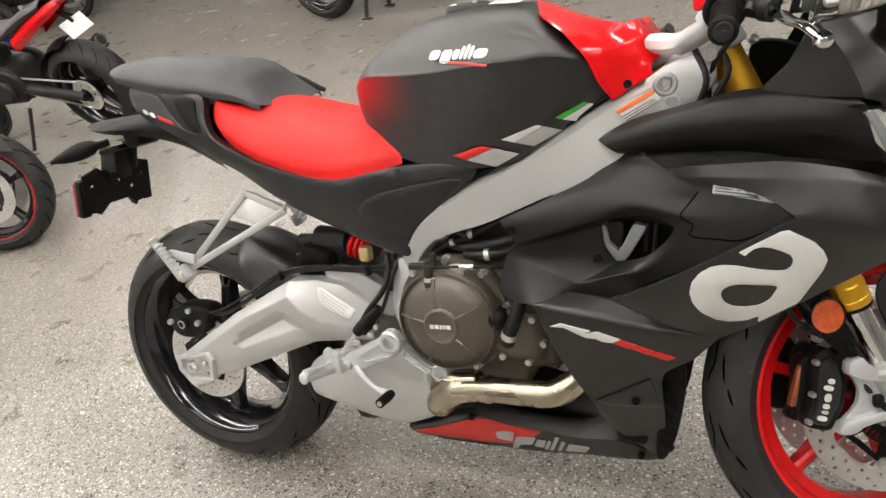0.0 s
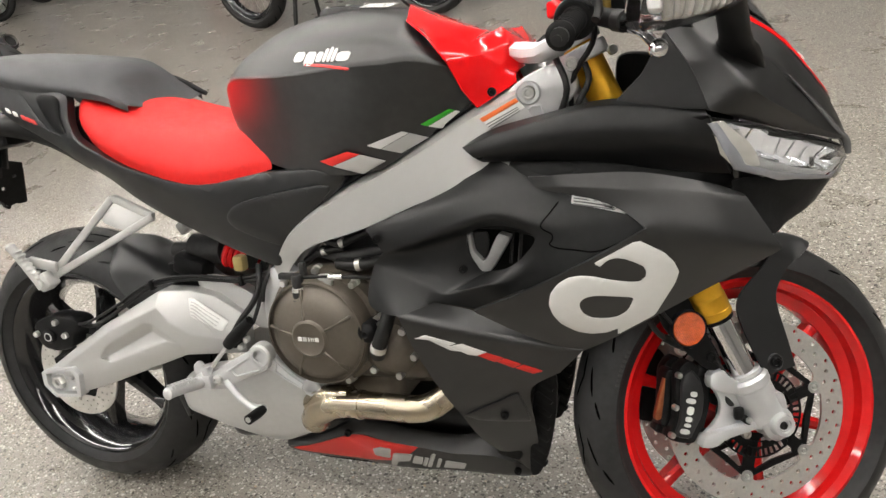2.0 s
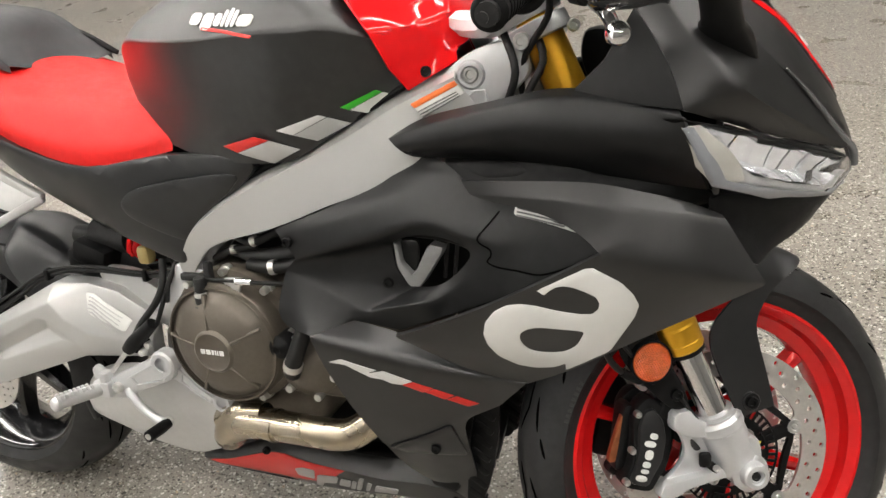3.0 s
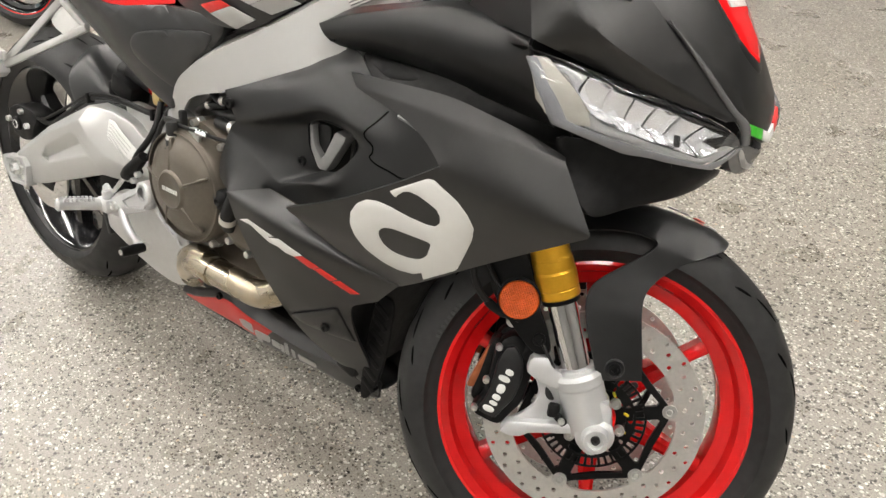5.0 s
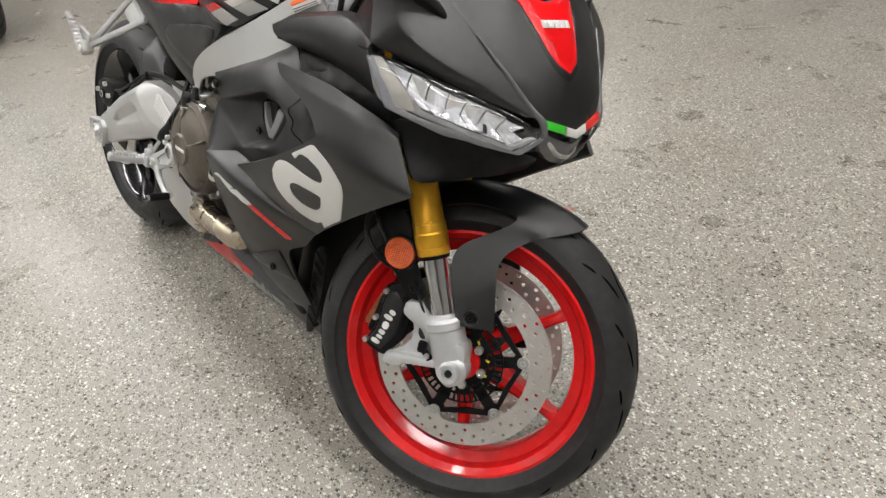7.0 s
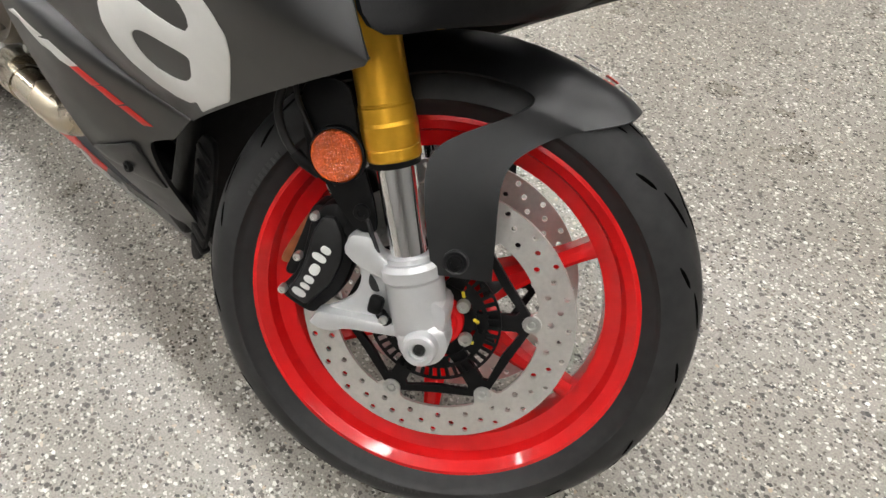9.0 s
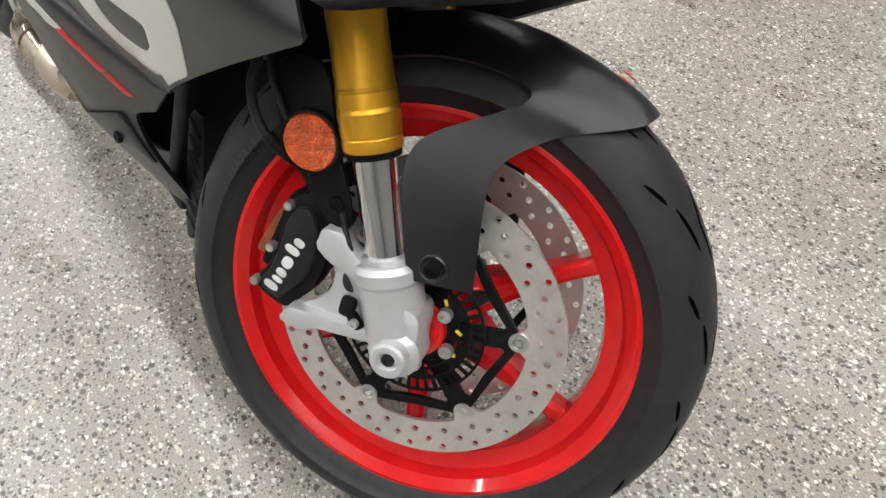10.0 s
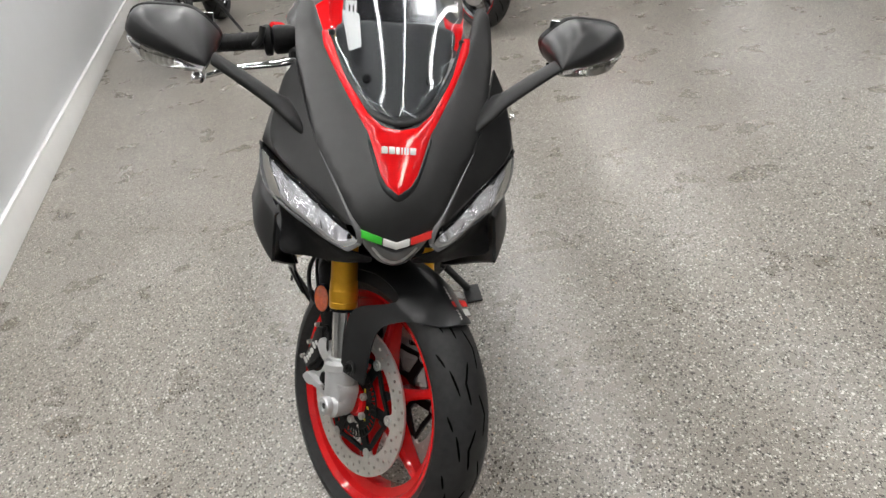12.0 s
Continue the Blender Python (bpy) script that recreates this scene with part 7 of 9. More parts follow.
neck = part("oil_sensor", merge(at_point(moved(lathe([(0, -0.05), (0.008, -0.05), (0.010, -0.046), (0.010, -0.030), (0.0085, -0.028), (0.0085, -0.022), (0.012, -0.02), (0.012, -0.008), (0.0145, -0.006), (0.016, 0.02), (0, 0.02)], 24), Matrix.Rotation(radians(-90), 4, "X")), (0.634, -0.193, 0.548))), DARK_METAL, engine, "black and steel filler neck")
part("neck_ring", at_point(moved(lathe([(0.0, -0.022), (0.0105, -0.022), (0.0115, -0.018), (0.0115, -0.012), (0, -0.012)], 24), Matrix.Rotation(radians(-90), 4, "X")), (0.634, -0.193, 0.553)), STEEL, neck)
pump = part("water_pump", disc_on(0.785, 0.452, -0.165, [(0, -0.022), (0.022, -0.022), (0.03, -0.018), (0.042, -0.012), (0.048, -0.004), (0.052, -0.002), (0.052, 0.05), (0, 0.05)], 40), BRONZE, engine, "bronze water pump cover")
for k in range(5):
    a = radians(-130 + 60 * k)
    part("cover_bolt", disc_on(0.785 + 0.05 * math.cos(a), 0.452 + 0.05 * math.sin(a), -0.170, [(0, -0.010), (0.006, -0.010), (0.007, -0.008), (0.007, 0.006), (0, 0.006)], 12), BOLT, pump)
part("pump_neck", tube([(0.770, -0.185, 0.448), (0.779, -0.196, 0.470), (0.792, -0.196, 0.498), (0.802, -0.185, 0.53), (0.80, -0.15, 0.57)], [0.013, 0.0135, 0.013, 0.013, 0.013], 16), CABLE, pump, "black coolant hose")
part("hose_clamp", tube([(0.7755, -0.194, 0.462), (0.7805, -0.196, 0.473)], 0.0148, 16, smooth=False), STEEL, pump)
part("oil_cap", disc_on(0.757, 0.492, -0.185, [(0, -0.012), (0.006, -0.016), (0.010, -0.012), (0.016, -0.010), (0.019, -0.006), (0.019, 0.03), (0, 0.03)], 24), PLASTIC, engine, "black oil filler cap")
part("sump", merge(at_point(block((0.16, 0.2, 0.07), 0.02, 3), (0.85, 0, 0.40), 0, 8), at_point(block((0.08, 0.19, 0.05), 0.015, 3), (0.80, 0, 0.375))), BRONZE, engine)
part("throttle_body", merge(at_point(block((0.16, 0.2, 0.09), 0.02, 2), (0.72, 0, 0.63)), at_point(tube([(0.65, -0.12, 0.62), (0.70, -0.125, 0.612), (0.78, -0.12, 0.625)], 0.012, 12), (0, 0, 0))), DARK_METAL, engine, "dark intake parts")
for pts, r in (([(0.66, -0.13, 0.648), (0.70, -0.14, 0.64), (0.74, -0.135, 0.655), (0.78, -0.12, 0.67)], 0.007), ([(0.69, -0.14, 0.603), (0.73, -0.145, 0.602), (0.77, -0.14, 0.608), (0.80, -0.12, 0.62)], 0.010), ([(0.62, -0.13, 0.605), (0.66, -0.14, 0.625), (0.70, -0.13, 0.63)], 0.006)):
    part("hose", tube(pts, r, 10), CABLE, engine)
    part("hose_clamp", tube([pts[1], tuple(np.array(pts[1]) + (np.array(pts[2]) - np.array(pts[1])) * 0.22)], r * 1.18, 12, smooth=False), STEEL, engine)
part("cable_bracket", merge(slab([(0.672, 0.598), (0.71, 0.600), (0.708, 0.588), (0.698, 0.585), (0.702, 0.54), (0.692, 0.54), (0.688, 0.583), (0.672, 0.588)], 0.006, 0.0015, "y", -0.185)), BOLT, engine, "small steel cable bracket")
part("clutch_cable", tube([(0.625, -0.178, 0.588), (0.68, -0.186, 0.594), (0.73, -0.184, 0.593), (0.76, -0.17, 0.588), (0.80, -0.13, 0.57)], 0.0035, 10), CABLE, engine)
part("cable_end", tube([(0.695, -0.1865, 0.594), (0.722, -0.1855, 0.5935)], 0.0058, 10, smooth=False), CHROME, engine)
part("cable_lever", merge(at_point(block((0.055, 0.012, 0.012), 0.003), (0.61, -0.17, 0.588)), at_point(block((0.012, 0.012, 0.035), 0.003), (0.636, -0.172, 0.598))), DARK_METAL, engine)
part("lower_boss", disc_on(0.615, 0.363, -0.155, [(0, -0.004), (0.009, -0.004), (0.010, -0.014), (0.017, -0.014), (0.020, -0.010), (0.020, 0.06), (0, 0.06)], 28), CAST, engine)
part("frame_plate", merge(slab([(0.535, 0.60), (0.60, 0.588), (0.62, 0.575), (0.585, 0.53), (0.558, 0.47), (0.575, 0.41), (0.61, 0.37), (0.60, 0.352), (0.56, 0.375), (0.525, 0.42), (0.51, 0.50)], 0.03, 0.006, "y", -0.125)), CAST, bike, "cast aluminium swingarm pivot plate")
part("frame_plate", merge(slab([(0.535, 0.60), (0.60, 0.588), (0.62, 0.575), (0.585, 0.53), (0.558, 0.47), (0.575, 0.41), (0.61, 0.37), (0.60, 0.352), (0.56, 0.375), (0.525, 0.42), (0.51, 0.50)], 0.03, 0.006, "y", 0.125)), CAST, bike)

# exhaust
pipe = part("exhaust", tube([(0.585, -0.13, 0.275), (0.615, -0.155, 0.310), (0.65, -0.170, 0.333), (0.70, -0.180, 0.344), (0.77, -0.182, 0.345), (0.835, -0.180, 0.345), (0.875, -0.174, 0.362), (0.915, -0.155, 0.400), (0.95, -0.12, 0.44)], [0.030, 0.030, 0.028, 0.0255, 0.0245, 0.0245, 0.0245, 0.024, 0.024], 24, 6), PIPE, bike, "bare steel exhaust pipe with golden tint")
part("weld_collar", tube([(0.716, -0.1808, 0.3444), (0.7235, -0.1812, 0.3446)], 0.0272, 24, smooth=False), PIPE, pipe)
part("pipe_shield", tube([(0.60, -0.148, 0.318), (0.64, -0.165, 0.345), (0.70, -0.176, 0.360)], [0.026, 0.024, 0.018], 18), PIPE, pipe)
part("muffler_box", at_point(block((0.30, 0.2, 0.12), 0.03, 3), (0.48, 0.0, 0.26), 0, -8), DARK_METAL, bike)
keel_pts = [(0.262, -0.112, 0.335), (0.250, -0.118, 0.300), (0.245, -0.120, 0.272), (0.262, -0.120, 0.258), (0.321, -0.120, 0.240), (0.482, -0.114, 0.200), (0.535, -0.118, 0.222), (0.607, -0.132, 0.258), (0.590, -0.138, 0.285), (0.578, -0.142, 0.32), (0.575, -0.142, 0.365), (0.53, -0.138, 0.385), (0.42, -0.125, 0.39), (0.32, -0.115, 0.37)]
both("exhaust_cover", panel(keel_pts, ctrl=[(0.42, -0.138, 0.30), (0.33, -0.128, 0.31), (0.50, -0.143, 0.33)], thick=0.006, step=0.02, edge=0.004), PALE, bike, "pale silver exhaust cover")
part("cover_end", at_point(block((0.012, 0.05, 0.06), 0.003), (0.253, -0.098, 0.275), 0, -16), DARK_METAL, bike)

# ---- rear end ----
def plate_frame(loop, rim, thick, at):
    """A raised rim that follows a loop of (x, z)."""
    c = (sum(p[0] for p in loop) / len(loop), sum(p[1] for p in loop) / len(loop))
    hole = [(c[0] + (x - c[0]) * 0.78, c[1] + (z - c[1]) * 0.78) for x, z in loop]
    bm = bmesh.new()
    n = len(loop)
    rows = [[bm.verts.new((x, y, z)) for x, z in lp] for lp, y in ((loop, at + thick / 2), (loop, at - thick / 2), (hole, at - thick / 2), (hole, at + thick / 2))]
    for r, q in zip(rows, rows[1:] + rows[:1]):
        for i in range(n):
            bm.faces.new((r[i], r[(i + 1) % n], q[(i + 1) % n], q[i]))
    bmesh.ops.recalc_face_normals(bm, faces=bm.faces[:])
    bmesh.ops.bevel(bm, geom=bm.edges[:], offset=0.0015, segments=2, affect="EDGES", profile=0.6, clamp_overlap=True)
    return bm


SW = {"a0": (-0.075, -0.150, 0.354), "a1": (0.104, -0.148, 0.461), "a2": (0.268, -0.140, 0.541), "a3": (0.332, -0.130, 0.540), "a4": (0.388, -0.122, 0.526), "a5": (0.455, -0.110, 0.477),
      "b0": (-0.021, -0.172, 0.364), "b1": (0.148, -0.172, 0.462), "b2": (0.281, -0.172, 0.518), "b3": (0.302, -0.168, 0.485), "b4": (0.341, -0.160, 0.456), "b5": (0.450, -0.130, 0.432),
      "r0": (0.101, -0.171, 0.397), "r1": (0.129, -0.171, 0.428), "r2": (0.241, -0.171, 0.485), "r3": (0.263, -0.170, 0.480), "r4": (0.316, -0.163, 0.433),
      "q0": (0.103, -0.157, 0.392), "q1": (0.243, -0.155, 0.458), "q2": (0.281, -0.164, 0.442), "q3": (0.127, -0.170, 0.388),
      "c0": (0.028, -0.168, 0.310), "c1": (0.090, -0.166, 0.327), "c2": (0.320, -0.155, 0.409), "c3": (0.450, -0.126, 0.408), "d0": (-0.060, -0.160, 0.306)}
SW_FACES = (("a0", "a1", "a2", "b2", "b1", "b0"), ("a2", "a3", "a4", "a5", "b5", "b4", "b3", "b2"), ("b0", "b1", "b2", "r2", "r1", "r0"), ("b2", "b3", "b4", "r4", "r3", "r2"), ("b4", "b5", "c3", "c2", "r4"),
            ("b0", "r0", "q3", "c1", "c0"), ("q3", "q2", "r4", "c2", "c1"), ("r0", "r1", "q0"), ("r1", "r2", "r3", "q1", "q0"), ("r3", "r4", "q2", "q1"), ("q0", "q1", "q2", "q3"), ("r0", "q0", "q3"), ("a0", "b0", "c0", "d0"))
swing = both("swingarm", faceted(SW, SW_FACES, -0.10, 0.0032), SILVER, bike, "silver painted aluminium swingarm", sharp=60)
sw_surf = thin_plate([(SW[k][0], SW[k][2], SW[k][1]) for k in ("a2", "a3", "a4", "a5", "b5", "b4", "b3", "b2")])
lab = part("warning_label", panel([(x, 0, z) for x, z in ((0.338, 0.527), (0.352, 0.524), (0.418, 0.476), (0.405, 0.458), (0.345, 0.492))], surf=sw_surf, lift=0.003, thick=0.002, step=0.02, edge=0.0003, corner=0.08, cut=1), WHITE_PRINT, swing[0], "white printed label")
for k in range(5):
    s = k * 0.006
    part("print_bar", panel([(x, 0, z) for x, z in ((0.345, 0.521 - s), (0.352, 0.5185 - s), (0.402 - s * 0.5, 0.4822 - s), (0.4015 - s * 0.5, 0.4812 - s), (0.351, 0.5173 - s), (0.3448, 0.5197 - s))], surf=sw_surf, lift=0.0042, thick=0.002, step=0.03, edge=0.0002, corner=0.05, cut=1), GREY_PRINT, lab)
axle = part("axle_block", merge(plate_frame([(-0.070, 0.358), (0.026, 0.374), (0.039, 0.356), (0.030, 0.305), (-0.045, 0.298), (-0.072, 0.325)], 0.012, 0.024, -0.170), slab([(-0.062, 0.350), (0.020, 0.364), (0.030, 0.35), (0.024, 0.312), (-0.042, 0.305), (-0.064, 0.325)], 0.012, 0.002, "y", -0.163)), CAST, bike, "cast chain adjuster block")
part("axle_nut", disc_on(-0.030, 0.334, -0.172, [(0, -0.004), (0.007, -0.004), (0.008, -0.010), (0.014, -0.012), (0.017, -0.008), (0.017, 0.0), (0.021, 0.002), (0.021, 0.006), (0, 0.006)], 6), BOLT, axle)
for x, z in ((0.010, 0.346), (0.012, 0.322), (0.018, 0.300)):
    part("block_bolt", disc_on(x, z, -0.176, [(0, -0.006), (0.004, -0.006), (0.0055, -0.004), (0.0055, 0.002), (0, 0.002)], 12), BOLT, axle)
rcal = part("rear_caliper", merge(slab([(-0.115, 0.455), (-0.06, 0.474), (0.01, 0.470), (0.025, 0.452), (0.0, 0.43), (-0.01, 0.40), (-0.055, 0.385), (-0.10, 0.392), (-0.118, 0.42)], 0.05, 0.008, "y", -0.112)), PLASTIC, bike, "black rear brake caliper")
part("caliper_cap", disc_on(-0.07, 0.425, -0.137, [(0, -0.006), (0.014, -0.006), (0.017, -0.003), (0.017, 0.004), (0, 0.004)], 20), PLASTIC, rcal)
part("caliper_ring", disc_on(-0.07, 0.425, -0.1435, [(0.008, -0.001), (0.010, -0.001), (0.010, 0.001), (0.008, 0.001)], 20), WHITE_PRINT, rcal)
for x, z in ((-0.02, 0.43), (-0.105, 0.43), (-0.04, 0.46)):
    part("caliper_bolt", disc_on(x, z, -0.138, [(0, -0.008), (0.006, -0.008), (0.007, -0.006), (0.007, 0.003), (0, 0.003)], 12), BOLT, rcal)
part("brake_hose", tube([(0.0, -0.125, 0.455), (0.06, -0.125, 0.452), (0.146, -0.125, 0.495), (0.237, -0.118, 0.545), (0.328, -0.11, 0.558), (0.45, -0.11, 0.556), (0.52, -0.12, 0.57), (0.535, -0.13, 0.60)], 0.0048, 10), CABLE, bike, "black rear brake hose")
part("sensor_cable", tube([(-0.02, -0.13, 0.45), (0.05, -0.132, 0.462), (0.14, -0.13, 0.503), (0.235, -0.122, 0.552), (0.33, -0.114, 0.566), (0.45, -0.114, 0.563), (0.53, -0.12, 0.58)], 0.0032, 8), CABLE, bike)
for x, y, z in ((0.237, -0.12, 0.547), (0.455, -0.113, 0.558)):
    part("cable_clip", at_point(block((0.010, 0.016, 0.022), 0.003), (x, y, z)), PLASTIC, bike)


def hugger():
    """The inner rear mudguard: a shell over the tyre that runs up to the shock."""
    secs = []
    for a, r, w, drop in ((66, 0.335, 0.045, 0.02), (60, 0.342, 0.085, 0.05), (50, 0.352, 0.098, 0.075), (38, 0.372, 0.10, 0.09), (28, 0.398, 0.098, 0.09), (20, 0.43, 0.085, 0.07)):
        a = radians(a)
        row = []
        for s in (-1, -0.95, -0.6, 0, 0.6, 0.95, 1):
            rr = r - drop * abs(s) ** 5 - 0.008 * s * s
            row.append((-0.05 + rr * math.cos(a), w * s, 0.316 + rr * math.sin(a)))
        secs.append(row)
    return thicken(loft(secs, 3, 3), 0.003)


part("rear_hugger", hugger(), BLACK, bike, "matt black rear inner mudguard")
coil = []
for k in range(60):
    a = k / 60 * 4.5 * 2 * math.pi
    s = k / 60
    coil.append((0.385 + 0.060 * s + 0.012 * math.cos(a), -0.045 + 0.030 * math.sin(a), 0.600 - 0.010 * s + 0.030 * math.cos(a)))
shock = part("shock_spring", tube(coil, 0.0062, 8, 1), RED, bike, "red rear shock spring")
part("shock_body", tube([(0.25, -0.045, 0.600), (0.33, -0.045, 0.594), (0.44, -0.045, 0.582)], [0.018, 0.022, 0.022], 16), DARK_METAL, shock)
part("preload_ring", tube([(0.300, -0.045, 0.606), (0.378, -0.045, 0.600)], 0.030, 20, smooth=False), DARK_METAL, shock)
part("reservoir", at_point(block((0.026, 0.024, 0.034), 0.008), (0.440, -0.088, 0.586)), TAN_PLASTIC, bike, "tan fluid reservoir")
part("sensor_box", merge(at_point(block((0.075, 0.05, 0.045), 0.010), (0.31, -0.07, 0.575), 0, 20), at_point(block((0.03, 0.03, 0.05), 0.008), (0.27, -0.075, 0.56))), PLASTIC, bike)
part("chain_guide", at_point(block((0.30, 0.012, 0.03), 0.004), (0.12, 0.11, 0.42), 0, -8), PLASTIC, bike)
part("rear_frame_core", at_point(block((0.30, 0.16, 0.14), 0.03), (0.44, 0, 0.70), 0, 18), PLASTIC, bike)
part("link_plate", slab([(0.33, 0.56), (0.42, 0.552), (0.50, 0.50), (0.50, 0.44), (0.42, 0.47), (0.34, 0.52)], 0.03, 0.006, "y", -0.085), SILVER, bike)
part("chain", tube([(-0.05, 0.11, 0.41), (0.30, 0.11, 0.48), (0.52, 0.11, 0.47)], 0.007, 8), DARK_METAL, bike)
for pts, r in (([(0.517, -0.135, 0.60), (0.52, -0.15, 0.56), (0.507, -0.16, 0.53), (0.475, -0.165, 0.495), (0.455, -0.165, 0.47)], 0.006), ([(0.535, -0.13, 0.585), (0.525, -0.15, 0.55), (0.515, -0.158, 0.52), (0.50, -0.16, 0.49)], 0.004), ([(0.545, -0.13, 0.60), (0.53, -0.148, 0.56), (0.522, -0.15, 0.53)], 0.0045)):
    part("cable", tube(pts, r, 10), CABLE, bike)

# foot controls on the right and left
for sy in (-1, 1):
    turn = 0 if sy < 0 else 180
    rs = part("rearset", merge(slab([(0.372, 0.366), (0.378, 0.385), (0.395, 0.389), (0.491, 0.437), (0.508, 0.445), (0.531, 0.443), (0.543, 0.427), (0.532, 0.404), (0.509, 0.394), (0.45, 0.37), (0.419, 0.352), (0.387, 0.352)], 0.018, 0.004, "y", sy * 0.176),
                               slab([(0.525, 0.440), (0.543, 0.422), (0.574, 0.392), (0.601, 0.377), (0.618, 0.380), (0.629, 0.369), (0.618, 0.353), (0.598, 0.356), (0.559, 0.376), (0.524, 0.396), (0.506, 0.404)], 0.016, 0.004, "y", sy * 0.164)), CAST, bike, "cast aluminium footrest hanger")
    part("hanger_rib", moved(plate_frame([(0.436, 0.396), (0.497, 0.431), (0.511, 0.420), (0.528, 0.414), (0.518, 0.402), (0.449, 0.382)], 0.01, 0.006, -0.1865), Matrix.Scale(-1 if sy > 0 else 1, 4, (0, 1, 0))), CAST, rs)
    part("hanger_rib", moved(plate_frame([(0.540, 0.420), (0.575, 0.388), (0.598, 0.374), (0.594, 0.362), (0.560, 0.380), (0.534, 0.400)], 0.01, 0.006, -0.173), Matrix.Scale(-1 if sy > 0 else 1, 4, (0, 1, 0))), CAST, rs)
    part("hanger_ring", disc_on(0.522, 0.434, sy * 0.182, [(0.0135, -0.010), (0.020, -0.010), (0.0235, -0.007), (0.0235, 0.012), (0.0135, 0.012)], 32, turn), CAST, rs)
    part("hanger_boss", disc_on(0.522, 0.434, sy * 0.170, [(0, -0.004), (0.008, -0.004), (0.010, 0.0), (0.0135, 0.002), (0.0135, 0.006), (0, 0.006)], 6, turn), BOLT, rs)
    part("hanger_ring", disc_on(0.615, 0.366, sy * 0.170, [(0.010, -0.007), (0.016, -0.007), (0.019, -0.004), (0.019, 0.012), (0.010, 0.012)], 28, turn), CAST, rs)
    for px, pz, r in ((0.413, 0.376, 0.010), (0.388, 0.379, 0.011)):
        part("hanger_bolt", disc_on(px, pz, sy * 0.186, [(0, -0.005), (r * 0.5, -0.005), (r * 0.6, -0.008), (r, -0.006), (r, 0.004), (0, 0.004)], 18, turn), BOLT, rs)
    a, b = Vector((0.379, sy * 0.190, 0.372)), Vector((0.362, sy * 0.276, 0.386))
    peg = part("footpeg", tube([tuple(a + (b - a) * t) for t in (0, 0.15, 0.3, 0.85, 0.95, 1.0)], [0.010, 0.0125, 0.012, 0.0105, 0.0125, 0.008], 14, 2), CAST, rs, "knurled aluminium footpeg")
    for k in range(8):
        p = a + (b - a) * (0.24 + 0.085 * k)
        for off in (-0.006, 0.006):
            part("peg_tooth", at_point(lathe([(0, -0.004), (0.0028, -0.004), (0.0038, 0.003), (0, 0.003)], 8), (p.x + off, p.y, p.z + 0.0105), -90), CAST, peg)
    part("peg_pivot", at_point(merge(block((0.036, 0.026, 0.030), 0.006), at_point(block((0.016, 0.020, 0.044), 0.004), (0.006, 0, 0.010))), (0.384, sy * 0.186, 0.372)), CAST, rs)
    part("heel_guard", slab([(0.345, 0.397), (0.362, 0.408), (0.380, 0.390), (0.382, 0.371), (0.364, 0.363), (0.345, 0.377)], 0.006, 0.002, "y", sy * 0.170), CAST, rs)
    part("pedal", tube([(0.430, sy * 0.180, 0.372), (0.436, sy * 0.184, 0.363), (0.451, sy * 0.186, 0.344), (0.474, sy * 0.186, 0.326), (0.493, sy * 0.187, 0.319), (0.508, sy * 0.188, 0.321)], [0.009, 0.0085, 0.0075, 0.0075, 0.009, 0.010], 12), CAST, rs, "bent aluminium pedal")
    part("pedal_tip", tube([(0.506, sy * 0.188, 0.320), (0.5055, sy * 0.205, 0.3205), (0.504, sy * 0.234, 0.322)], [0.009, 0.0105, 0.0098], 14, smooth=False), PLASTIC, rs, "black rubber pedal tip")
    part("tip_pin", disc_on(0.504, 0.322, sy * 0.2345, [(0, -0.001), (0.003, -0.001), (0.0055, -0.001), (0.0055, 0.002), (0, 0.002)], 14, turn), BOLT, rs)
    part("pedal_spring", tube([(0.458, sy * 0.15, 0.405), (0.444, sy * 0.158, 0.372)], 0.009, 10, smooth=False), DARK_METAL, rs)
mc = part("brake_master_cylinder", tube([(0.50, -0.168, 0.497), (0.478, -0.170, 0.478), (0.455, -0.172, 0.458), (0.440, -0.173, 0.445)], [0.010, 0.012, 0.0135, 0.011], 14), PLASTIC, bike, "black rear brake master cylinder")
part("push_rod", tube([(0.440, -0.173, 0.445), (0.398, -0.178, 0.400)], 0.0045, 10, smooth=False), BOLT, mc)
part("cylinder_foot", at_point(block((0.035, 0.016, 0.020), 0.004), (0.462, -0.166, 0.455), 0, -40), PLASTIC, mc)
for x, z in ((0.492, 0.462), (0.476, 0.446)):
    part("cylinder_bolt", disc_on(x, z, -0.176, [(0, -0.008), (0.005, -0.008), (0.006, -0.006), (0.006, 0.002), (0, 0.002)], 12), BOLT, mc)

